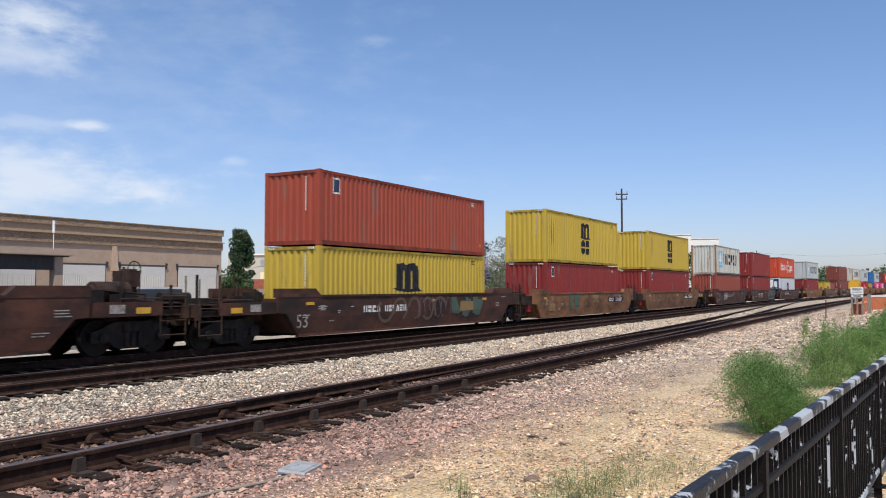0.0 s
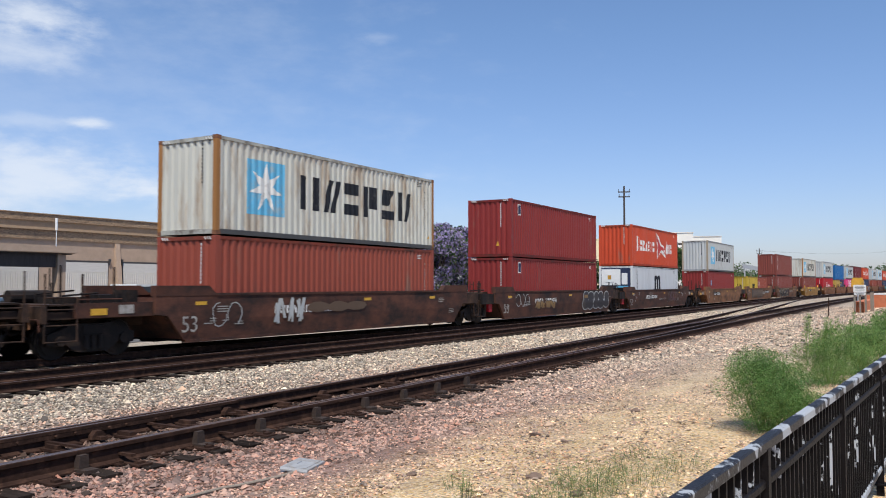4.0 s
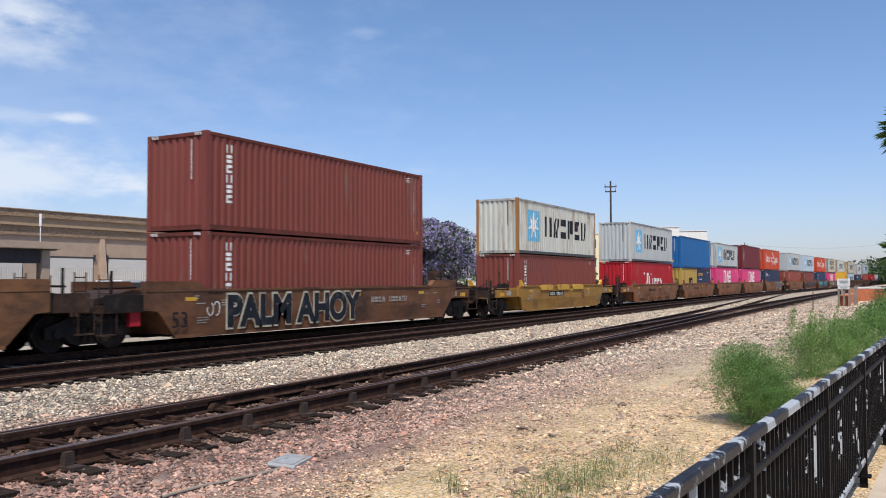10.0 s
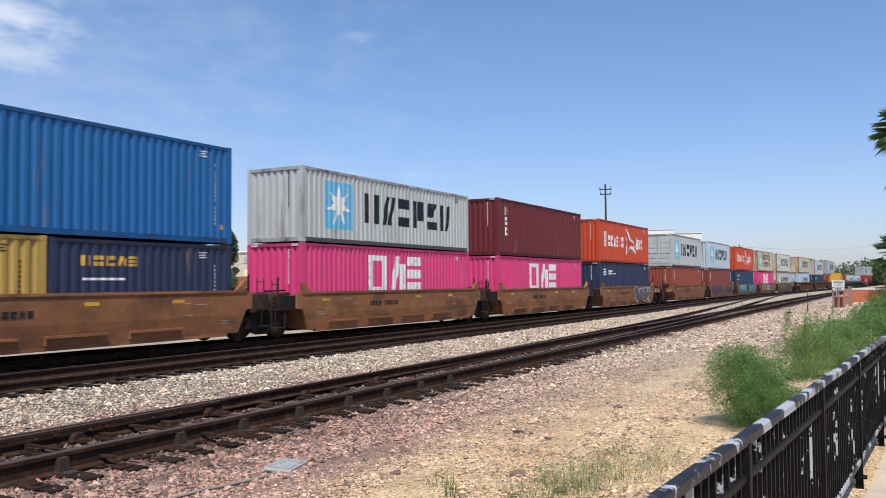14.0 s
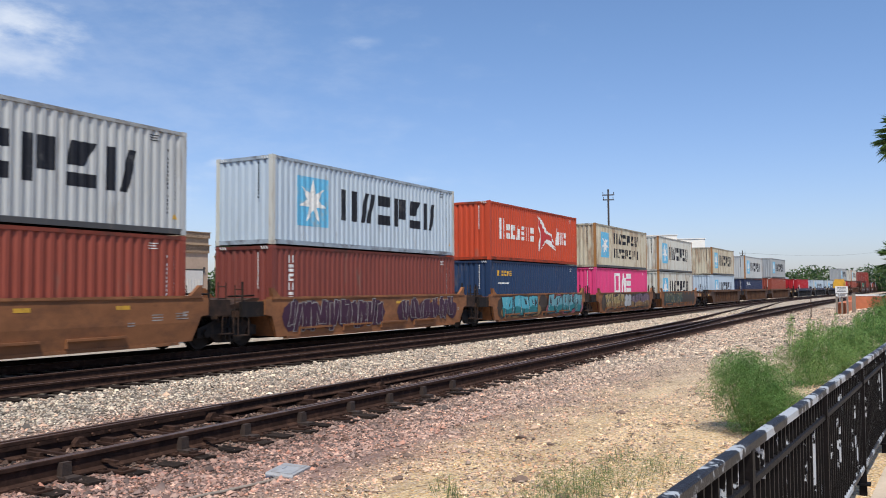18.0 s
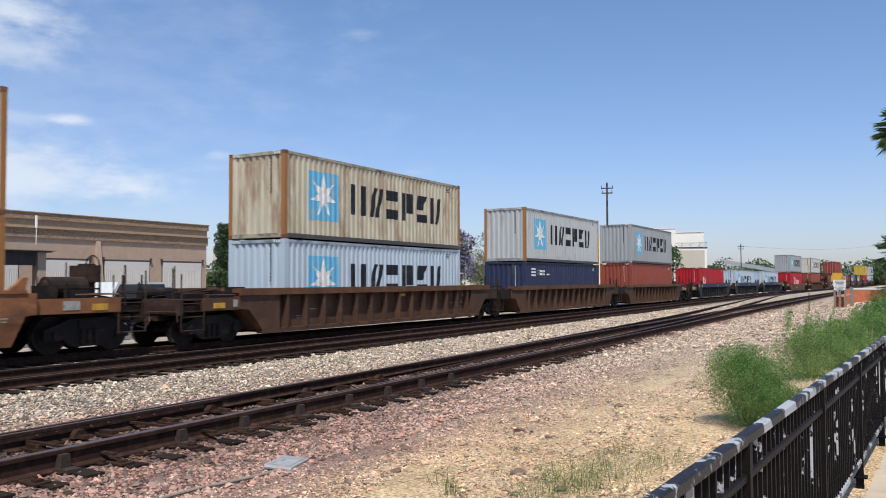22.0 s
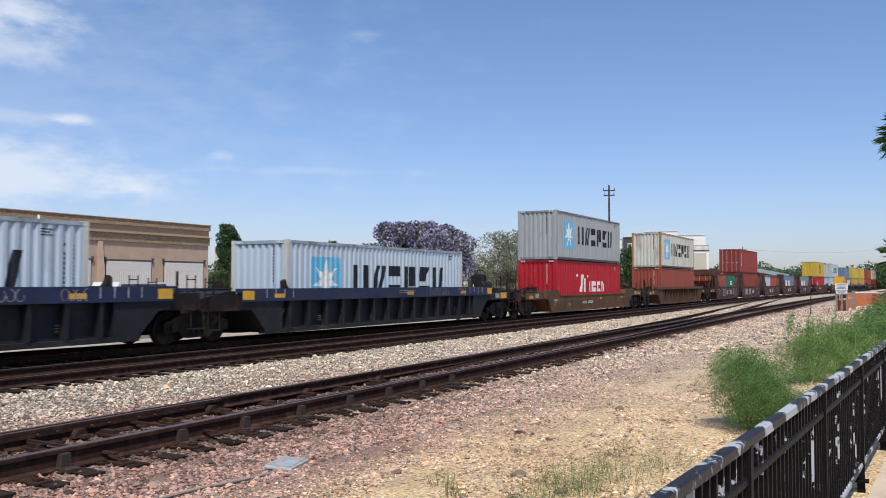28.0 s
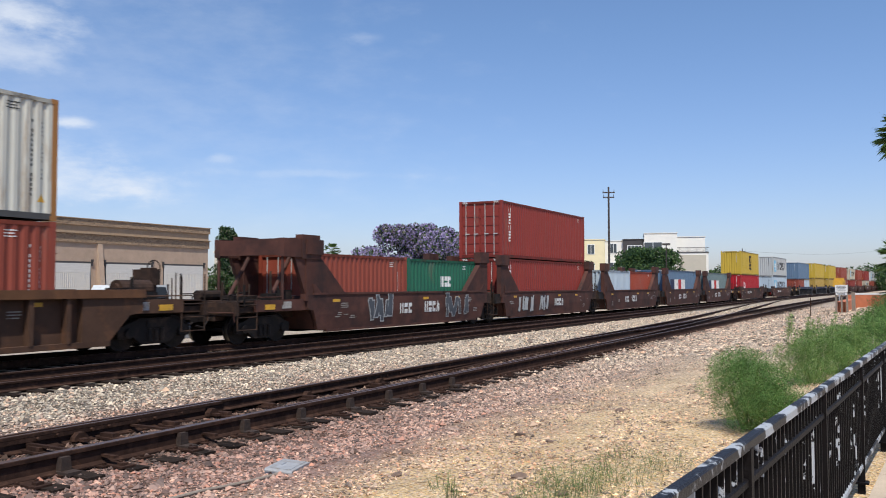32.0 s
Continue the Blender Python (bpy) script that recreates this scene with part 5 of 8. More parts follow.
P_ = PAINT
TAGS = {
    "faint": ((P_["brownspot"], squiggle(3, -5.6, -2.2, 0.50, 1.2, 3, 0.10)),),
    "loops": ((P_["grey"], squiggle(3, -6.5, -5.3, 0.62, 1.30, 2, 0.03)), *throw(4, (-3.9, -2.5), 3, P_["grey"], P_["brownspot"], shards, 0.02, 0.62, 1.40), (P_["brownspot"], fills(6, -2.3, 0.8, 0.9, 1.25, 3))),
    "ghost": ((P_["brownspot"], squiggle(81, 1.6, 6.0, 0.62, 1.32, 7, 0.05)), (P_["mauve"], squiggle(82, 2.2, 4.4, 0.70, 1.36, 5, 0.035)), (M_STENCIL, bars(-0.6, 0.80, 6, 0.16, 0.12) + bars(0.6, 0.80, 4, 0.16, 0.12) + [rect(-3.2, 1.30, -2.0, 1.33), rect(-3.2, 1.22, -2.3, 1.25)])),
    "script": ((M_WHITE, squiggle(9, -6.3, -5.8, 0.8, 1.2, 2, 0.04)), (M_STENCIL, bars(1.9, 0.98, 4, 0.24, 0.20) + bars(3.1, 0.98, 6, 0.22, 0.20))),
    "white_burst": (*throw(11, (1.2, 5.2), 4, P_["slate"], M_WHITE, shards, 0.06, 0.50, 1.46), (P_["mauve"], shards(14, 1.8, 4.6, 0.6, 1.2, 3)), (M_WHITE, squiggle(12, 4.9, 5.9, 1.1, 1.42, 5, 0.025))),
    "dark_bubble": ((P_["darkbrown"], fills(113, -5.2, 1.3, 0.36, 1.50, 7)), *throw(13, (-4.6, 1.6), 5, P_["brownspot"], P_["soot"], lobes, 0.02), (P_["ochre"], squiggle(16, -4.4, 1.4, 0.6, 1.3, 6, 0.03)), (M_STENCIL, bars(1.4, 0.82, 3, 0.5, 0.30, 0.1))),
    "purple": ((P_["plumdark"], fills(19, -5.9, -0.1, 0.42, 1.46, 6) + fills(20, 0.9, 5.7, 0.5, 1.3, 6)), *throw(15, (-5.6, -0.2), 10, P_["plumdark"], M_STENCIL, shards, 0.03, 0.5, 1.42), *throw(18, (1.2, 5.4), 9, P_["plumdark"], M_STENCIL, shards, 0.025, 0.6, 1.4)),
    "teal": ((P_["darkbrown"], fills(91, -5.8, 5.6, 0.34, 1.50, 9)), *heavy(19, (-5.3, -1.0), 4, P_["cyan"], P_["teal"], P_["soot"], P_["ochre"]), *heavy(21, (0.6, 5.7), 5, P_["aqua"], P_["teal"], P_["soot"], P_["rose"])),
    "gold": ((P_["darkbrown"], fills(92, -5.8, 5.6, 0.34, 1.50, 9)), *heavy(23, (-5.0, -0.9), 4, P_["sand"], P_["ochre"], P_["soot"]), *throw(24, (-1.0, 0.6), 2, P_["grey"], P_["soot"], lobes, 0.03), *heavy(25, (0.6, 5.3), 5, P_["mauve"], P_["ochre"], P_["soot"])),
    "olive": ((P_["darkbrown"], fills(93, -5.8, 5.6, 0.34, 1.50, 9)), *heavy(26, (-5.4, 0.6), 6, P_["sage"], P_["bottle"], P_["soot"]), (P_["sand"], squiggle(28, -5.2, 0.4, 0.7, 1.4, 7, 0.05))),
    "patches": (*throw(61, (-4.8, -2.8), 4, P_["grey"], P_["slate"], shards, 0.03, 0.55, 1.3), *throw(62, (-2.0, -0.6), 3, P_["grey"], P_["slate"], shards, 0.03, 0.55, 1.3), (M_WHITE, bars(0.2, 0.72, 4, 0.34, 0.4))),
    "green_word": (*throw(51, (-3.6, -1.6), 3, P_["sage"], P_["brownspot"], shards, 0.04, 0.6, 1.42), (P_["ochre"], [rect(0.4, 0.95, 1.4, 1.42), rect(-6.4, 0.6, -5.6, 1.0)]), (P_["mauve"], squiggle(52, 3.0, 6.4, 0.9, 1.4, 6, 0.06)), (P_["brownspot"], squiggle(53, -1.2, 3.0, 0.55, 1.2, 4, 0.09))),
    "words": ((M_WHITE, bars(-1.0, 0.72, 3, 0.32, 0.40) + bars(0.9, 0.72, 4, 0.32, 0.44)), *throw(31, (-3.4, -1.6), 3, P_["slate"], P_["grey"], shards, 0.04), *throw(32, (2.6, 4.8), 3, P_["slate"], P_["grey"], shards, 0.03)),
    "words_only": ((M_WHITE, bars(-2.2, 0.72, 3, 0.32, 0.40) + bars(-0.6, 0.72, 4, 0.32, 0.44)),),
    "loose": ((P_["grey"], squiggle(33, -6.2, -4.6, 0.8, 1.4, 3, 0.03)), *throw(35, (-4.0, -1.2), 4, P_["ochre"], P_["brownspot"], shards, 0.03, 0.66, 1.0), *throw(5, (2.9, 7.4), 5, P_["soot"], P_["grey"], lobes, 0.05, 0.46, 1.46), (P_["ochre"], [rect(3.1, 1.1, 3.7, 1.28)])),
    "dirt_scrawl": ((P_["brownspot"], squiggle(41, -3.0, 2.0, 0.55, 1.4, 5, 0.12)), (P_["mauve"], squiggle(42, -0.6, 2.4, 0.6, 1.4, 7, 0.03)), (P_["sage"], shards(43, 2.4, 5.4, 0.6, 1.4, 3)), (P_["ochre"], [rect(3.2, 0.8, 4.4, 1.2)])),
    "": (),
}
TRAIN = [
    # place, style, left, right, lower, upper, graffiti
    (-1.65, "brown", "joint", "coupler", None, None, ""),
    (21.96, "brown", "coupler", "joint", box("yellow", "m"), box("orange", "badge", STD), "dirt_scrawl"),
    (41.48, "rust", "joint", "joint", box("maroon", "badge"), box("yellow", "m_sc"), "green_word"),
    (61.0, "rust", "joint", "coupler", box("maroon", "badge"), box("yellow", "m_sc"), "faint"),
    (84.52, "brown", "coupler", "joint", box("brick"), box("pale", S, posts="rustpost", rusty=True), "loops"),
    (104.21, "brown", "joint", "joint", box("maroon", "badge"), box("maroon", "badge"), "loose"),
    (123.76, "brown", "joint", "coupler", box("white", "m_mid"), box("hamburg", "bird"), "ghost"),
    (147.15, "rust", "coupler", "joint", box("maroon", "dot"), box("grey", S, posts="rustgrey"), ""),
    (167.1, "rust", "joint", "joint", pair(box("yellow", "m", STD, L20), box("brick", "column", STD, L20)), None, "dark_bubble"),
    (186.75, "brown", "joint", "coupler", box("triton", "column"), box("triton", "column"), "script"),
    (208.65, "yellow", "coupler", "coupler", box("triton", "column"), box("pale", S, posts="rustpost"), ""),
    (228.76, "orange", "coupler", "joint", box("crimson", "k"), box("grey", S, posts="pale"), ""),
    (244.27, "orange", "joint", "joint", pair(box("tan", "m", STD, L20), box("navy", "small_gold", STD, L20)), box("blue"), ""),
    (259.82, "orange", "joint", "joint", box("pink", "blocks"), box("grey", S, STD), ""),
    (275.29, "orange", "joint", "joint", box("pink", "blocks"), box("dkred", "tall_column"), ""),
    (291.12, "orange", "joint", "coupler", box("navy", "flag"), box("hamburg", "bird"), "white_burst"),
    (310.93, "orange", "coupler", "joint", box("brick", "column"), box("grey", S, doors=True), ""),
    (326.74, "orange", "joint", "joint", box("triton", "column"), box("skyblue", S, posts="pale"), "purple"),
    (342.58, "orange", "joint", "joint", box("navyblue", "small_gold"), box("hamburg", "bird"), "teal"),
    (358.38, "orange", "joint", "joint", box("pink", "blocks"), box("cream", "star_two", posts="rustpost"), "gold"),
    (374.2, "orange", "joint", "coupler", box("pale", S, posts="rustpost"), box("pale", S, posts="rustpost", rusty=True), "olive"),
    (395.96, "ribbed", "coupler", "joint", box("skyblue", S), box("cream", S, posts="rustpost", rusty=True), ""),
    (415.61, "ribbed", "joint", "joint", box("navy", "flag", STD), box("grey", S, posts="rustpost"), ""),
    (435.40, "ribbed", "joint", "coupler", box("brick"), box("midgrey", S), ""),
    (459.15, "blue", "coupler", "joint", box("crimson", "two"), None, ""),
    (478.8, "blue", "joint", "joint", box("skyblue", S, posts="pale"), None, ""),
    (498.5, "blue", "joint", "coupler", box("skyblue", S, posts="pale"), None, ""),
    (522.35, "drab", "coupler", "coupler", box("crimson", "k"), box("midgrey", S), ""),
    (545.84, "ribbed", "coupler", "coupler", box("brick"), box("pale", S, posts="rustpost"), ""),
    (567.8, "sealand", "coupler", "joint", pair(box("brick", "", STD, L20, doors=True), box("green", "mid", STD, L20)), None, "words"),
    (582.94, "sealand", "joint", "joint", box("red", "column"), box("red", "column", doors=True), "patches"),
    (598.90, "sealand", "joint", "joint", pair(box("skyblue", "", STD, L20), box("orange", "", STD, L20)), None, "words_only"),
    (614.80, "sealand", "joint", "joint", box("steel", "tricolour"), None, "words_only"),
    (630.70, "sealand", "joint", "coupler", box("steelgreen", "tricolour"), None, "words_only"),
    (652.00, "brown", "coupler", "joint", box("crimson", "two"), box("yellow", "m_sc"), ""),
    (675.60, "brown", "joint", "coupler", box("skyblue", S), box("grey", S), ""),
    (699.60, "blue", "coupler", "joint", pair(box("brick", "", STD, L20), box("skyblue", "", STD, L20)), box("steel"), ""),
    (719.60, "blue", "joint", "joint", box("tan"), box("yellow"), ""),
    (739.60, "blue", "joint", "coupler", box("tan"), box("yellow"), ""),
    (762.00, "brown", "coupler", "joint", box("brick"), box("brick"), ""),
    (781.60, "brown", "joint", "joint", box("red"), box("cream", S), ""),
    (801.20, "brown", "joint", "coupler", box("brick"), box("brick"), ""),
    (824.00, "brown", "coupler", "joint", box("cream", S), box("red"), ""),
    (843.60, "brown", "joint", "joint", box("brick"), box("grey", S), ""),
    (863.20, "brown", "joint", "coupler", box("maroon"), box("pale", S), ""),
]
CAR_LABEL = {"rust": "rusty orange-brown smooth-sided well car", "brown": "grimy brown smooth-sided well car", "orange": "faded orange-brown well car with side ledges", "yellow": "weathered yellow-orange well car with container guides",
             "ribbed": "rusty brown well car with ribbed sides", "blue": "dark blue-black well car with ribbed sides", "sealand": "faded red-brown well car with tall bulkhead posts",
             "drab": "drab olive-brown smooth-sided well car"}
MADE = {}


def load(spec, s, z, where):
    color, logo, h, ln, doors, posts, rusty = spec
    if spec not in MADE:
        lab = f"{WORDS.get(color, color)} {'corrugated ' if len(LOGOS[logo].split()) < 6 else ''}steel container{LOGOS[logo]}" + (", doors forward" if doors else "")
        MADE[spec] = ob = container(color, ln, h, logo, doors, lab, posts, rusty)
        if logo == "m_mid":
            reefer_front(ob, h)
    else:
        ob = copy_thing(MADE[spec], pose(0, 0, 0))
    MOVING.append((ob, s, z))


def build_train():
    for i, (place, style, left, right, low, up, tag) in enumerate(TRAIN):
        mid = place + L40 / 2
        before = (mid - TRAIN[i - 1][0] - L40 / 2) / 2 if i else 9.8
        after = (TRAIN[i + 1][0] + L40 / 2 - mid) / 2 if i + 1 < len(TRAIN) else 9.8
        hb = 8.2 if style in ("brown", "rust", "ribbed", "blue", "drab") and before > 8.9 and after > 8.9 else 6.45
        if left == "coupler":
            before = min(before, hb + 3.7)
        if right == "coupler":
            after = min(after, hb + 3.7)
        num = "" if style in ("sealand", "drab", "blue", "ribbed") else "53" if hb > 7 and style != "rust" else "40" if style == "yellow" else ""
        car = well_car(style, hb, (before, after), left, right, (CAR_LABEL[style].replace("grimy brown", "weathered tawny-brown") if tag == "script" else CAR_LABEL[style]) + (", sprayed with graffiti" if tag else ""), num, TAGS[tag], (-5.5, 1.2, "PALM AHOY") if tag == "script" else ())
        MOVING.append((car, mid, 0.0))
        if low is None:
            continue
        if isinstance(low[0], tuple):
            load(low[0], mid - L20 / 2 - 0.03, LOW, "lower")
            load(low[1], mid + L20 / 2 + 0.03, LOW, "lower")
            top = LOW + low[0][2]
        else:
            load(low, mid, LOW, "lower")
            top = LOW + low[2]
        if up is not None:
            load(up, mid, top + 0.025, "upper")


def motions():
    for ob, s, z in MOVING:
        walk(ob, [(t, track_pose(s - travelled(t), z + dip(s - travelled(t)))) for t in range(0, 33)])


# ---- ground ----
def bend_off(x):
    if x <= BEND:
        return 0.0
    return (x - BEND) ** 2 / (2 * RADIUS) if x < BEND + CURVE else CURVE**2 / (2 * RADIUS) + (x - BEND - CURVE) * CURVE / RADIUS


PROFILE = ((-3000, -0.06), (0.6, -0.06), (2.5, -0.14), (5.0, -0.28), (7.0, -0.425), (7.8, -0.40), (8.2, -0.38), (10.2, -0.365), (11.2, -0.31), (12.4, -0.24),
           (13.3, -0.20), (16.2, -0.195), (17.2, -0.205), (20.4, -0.21), (22.4, -0.30), (24.5, -0.42), (3000, -0.45))
PY, PZ = [p[0] for p in PROFILE], [p[1] for p in PROFILE]


def ground_z(x, y):
    z = float(np.interp(y + bend_off(x), PY, PZ))
    z += dip(x) * float(np.interp(y + bend_off(x), (16.2, 17.3, 20.4, 22.4), (0, 1, 1, 0)))
    return z + (0.03 * noise.noise((x * 0.7, y * 0.7, 0)) + 0.012 * noise.noise((x * 2.7, y * 2.7, 3)) if y < 7.5 and y > 0.8 else 0.012 * noise.noise((x * 1.7, y * 1.7, 5)))


def zones(name, bands, rough=0.95, bscale=70.0, bump=0.9, island=False, grain=38.0):
    """Bare ground: colours that follow each other across the line of the tracks, with ragged borders and pebbly grain."""
    m = bpy.data.materials.new(name)
    m.use_nodes = True
    n, l = m.node_tree.nodes, m.node_tree.links
    b = n["Principled BSDF"]
    b.inputs["Roughness"].default_value = rough
    b.inputs["Specular IOR Level"].default_value = 0.2
    geo = n.new("ShaderNodeNewGeometry")
    sep = n.new("ShaderNodeSeparateXYZ")
    l.new(geo.outputs["Position"], sep.inputs[0])
    nz_ = n.new("ShaderNodeTexNoise")
    nz_.inputs["Scale"].default_value, nz_.inputs["Detail"].default_value = 0.8, 6
    l.new(geo.outputs["Position"], nz_.inputs["Vector"])
    ad = n.new("ShaderNodeMath")
    ad.operation = "MULTIPLY_ADD"
    ad.inputs[1].default_value = 3.2
    l.new(nz_.outputs["Fac"], ad.inputs[0])
    l.new(sep.outputs["Y"], ad.inputs[2])
    mr = n.new("ShaderNodeMapRange")
    mr.inputs["From Min"].default_value, mr.inputs["From Max"].default_value = 1.6, 31.6
    l.new(ad.outputs[0], mr.inputs["Value"])
    ramp = n.new("ShaderNodeValToRGB")
    e = ramp.color_ramp.elements
    while len(e) < len(bands):
        e.new(0.5)
    for el, (p, c) in zip(e, bands):
        el.position, el.color = p / 30.0, (*c, 1)
    l.new(mr.outputs[0], ramp.inputs["Fac"])
    v = n.new("ShaderNodeTexVoronoi")
    v.inputs["Scale"].default_value = grain
    l.new(geo.outputs["Position"], v.inputs["Vector"])
    sepc = n.new("ShaderNodeSeparateColor")
    l.new(v.outputs["Color"], sepc.inputs[0])
    n2 = n.new("ShaderNodeTexNoise")
    n2.inputs["Scale"].default_value, n2.inputs["Detail"].default_value = 1.4, 7
    l.new(geo.outputs["Position"], n2.inputs["Vector"])
    mul = n.new("ShaderNodeMath")
    mul.operation = "MULTIPLY"
    r1, r2 = n.new("ShaderNodeMapRange"), n.new("ShaderNodeMapRange")
    r1.inputs["To Min"].default_value, r1.inputs["To Max"].default_value = (0.72, 1.25)
    r2.inputs["From Min"].default_value, r2.inputs["From Max"].default_value = 0.3, 0.7
    r2.inputs["To Min"].default_value, r2.inputs["To Max"].default_value = 0.82, 1.15
    if island:
        l.new(geo.outputs["Random Per Island"], r1.inputs["Value"])
        r1.inputs["To Min"].default_value, r1.inputs["To Max"].default_value = (0.30, 1.72)
    else:
        l.new(sepc.outputs[0], r1.inputs["Value"])
    l.new(n2.outputs["Fac"], r2.inputs["Value"])
    l.new(r1.outputs[0], mul.inputs[0])
    l.new(r2.outputs[0], mul.inputs[1])
    hs = n.new("ShaderNodeHueSaturation")
    # farther along the line the gravel is plain grey
    far_ = n.new("ShaderNodeMapRange")
    far_.inputs["From Min"].default_value, far_.inputs["From Max"].default_value = 9.0, 24.0
    far_.inputs["To Max"].default_value = 0.8
    l.new(sep.outputs["X"], far_.inputs["Value"])
    bed = n.new("ShaderNodeValToRGB")
    be = bed.color_ramp.elements
    be.new(0.5)
    be.new(0.6)
    for el, (p_, c_) in zip(be, ((7.6, 1.0), (8.2, 0.12), (10.1, 0.12), (10.7, 1.0))):
        el.position, el.color = p_ / 30.0, (c_, c_, c_, 1)
    l.new(mr.outputs[0], bed.inputs["Fac"])
    keep_ = n.new("ShaderNodeMath")
    keep_.operation = "MULTIPLY"
    l.new(far_.outputs[0], keep_.inputs[0])
    l.new(bed.outputs["Color"], keep_.inputs[1])
    mixg = n.new("ShaderNodeMixRGB")
    mixg.inputs["Color2"].default_value = (0.44, 0.37, 0.285, 1)
    l.new(keep_.outputs[0], mixg.inputs["Fac"])
    l.new(ramp.outputs["Color"], mixg.inputs["Color1"])
    base = mixg.outputs["Color"]
    # single stones of other kinds: pinkish, pale and dark ones
    frac = n.new("ShaderNodeMath")
    frac.operation = "MULTIPLY"
    frac.inputs[1].default_value = 7.13
    fr2 = n.new("ShaderNodeMath")
    fr2.operation = "FRACT"
    l.new(geo.outputs["Random Per Island"] if island else sepc.outputs[2], frac.inputs[0])
    l.new(frac.outputs[0], fr2.inputs[0])
    kinds = n.new("ShaderNodeValToRGB")
    kinds.color_ramp.interpolation = "CONSTANT"
    ke = kinds.color_ramp.elements
    ke.new(0.5)
    ke.new(0.8)
    for el, (p, c) in zip(ke, ((0.0, (1, 1, 1)), (0.56, (1.04, 0.88, 0.84)), (0.78, (1.45, 1.45, 1.4)), (0.90, (0.38, 0.36, 0.34)))):
        el.position, el.color = p, (*c, 1)
    km = n.new("ShaderNodeMixRGB")
    km.blend_type = "MULTIPLY"
    km.inputs["Fac"].default_value = 1.0 if island else 0.75
    l.new(fr2.outputs[0], kinds.inputs["Fac"])
    l.new(base, km.inputs["Color1"])
    l.new(kinds.outputs["Color"], km.inputs["Color2"])
    l.new(km.outputs["Color"], hs.inputs["Color"])
    l.new(mul.outputs[0], hs.inputs["Value"])
    sat = n.new("ShaderNodeMapRange")
    sat.inputs["To Min"].default_value, sat.inputs["To Max"].default_value = 0.75, 1.2
    l.new(geo.outputs["Random Per Island"] if island else sepc.outputs[1], sat.inputs["Value"])
    l.new(sat.outputs[0], hs.inputs["Saturation"])
    l.new(hs.outputs["Color"], b.inputs["Base Color"])
    bp = n.new("ShaderNodeBump")
    bp.inputs["Strength"].default_value, bp.inputs["Distance"].default_value = bump, 0.03
    l.new(v.outputs["Distance"], bp.inputs["Height"])
    l.new(bp.outputs["Normal"], b.inputs["Normal"])
    return m


TAN, PINK, GREY, PALE = (0.60, 0.44, 0.25), (0.35, 0.235, 0.19), (0.40, 0.345, 0.265), (0.42, 0.38, 0.32)
# Bands beneath the ballast are darkened to stand in for shade between stones.
BANDS = ((0.0, TAN), (4.1, TAN), (6.0, (0.29, 0.19, 0.15)), (7.6, (0.20, 0.125, 0.097)), (8.6, (0.14, 0.095, 0.075)), (10.0, (0.16, 0.11, 0.088)), (10.9, (0.20, 0.145, 0.11)), (12.0, (0.215, 0.18, 0.14)), (16.0, (0.17, 0.145, 0.12)), (21.0, GREY), (26.0, PALE))
M_GROUND = zones("ground_dirt_and_ballast", BANDS)
PEBBLE = ((0.0, (0.56, 0.42, 0.28)), (4.5, (0.50, 0.36, 0.26)), (6.5, PINK), (30.0, GREY))
M_PEBBLE = zones("loose_pebble", PEBBLE, rough=0.9, bump=0.0, island=True)
BALLAST = ((0.0, PINK), (6.0, (0.335, 0.225, 0.18)), (7.6, (0.285, 0.185, 0.15)), (8.4, (0.13, 0.088, 0.07)), (10.1, (0.14, 0.095, 0.075)), (10.7, (0.36, 0.265, 0.21)), (12.0, (0.385, 0.33, 0.26)), (30.0, (0.385, 0.33, 0.26)))
M_STONE = zones("loose_ballast_stone", BALLAST, rough=0.9, bump=0.0, island=True)


def grid_lines(spans):
    out = []
    for a, b, st in spans:
        k = max(1, round((b - a) / st))
        out += [a + (b - a) * i / k for i in range(k)]
    return out + [spans[-1][1]]


gx = grid_lines(((-3000, -300, 900), (-300, -20, 40), (-20, 2, 2), (2, 24, 0.3), (24, 60, 1.2), (60, 400, 17), (400, 4000, 900)))
gy = grid_lines(((-3000, -100, 900), (-100, -4, 24), (-4, 0.4, 0.8), (0.4, 13.6, 0.3), (13.6, 25, 0.6), (25, 120, 19), (120, 4000, 970)))
gv = [(x, y, ground_z(x, y)) for x in gx for y in gy]
ny = len(gy)
gf = [(i * ny + j, (i + 1) * ny + j, (i + 1) * ny + j + 1, i * ny + j + 1) for i in range(len(gx) - 1) for j in range(ny - 1)]
gm = bpy.data.meshes.new("ground")
gm.from_pydata(gv, [], gf)
gm.materials.append(M_GROUND)
gm.polygons.foreach_set("use_smooth", [True] * len(gm.polygons))
tagged(new("ground", gm), "tan dirt, pinkish gravel and grey ballast beside the tracks", "ground", kind="structure")


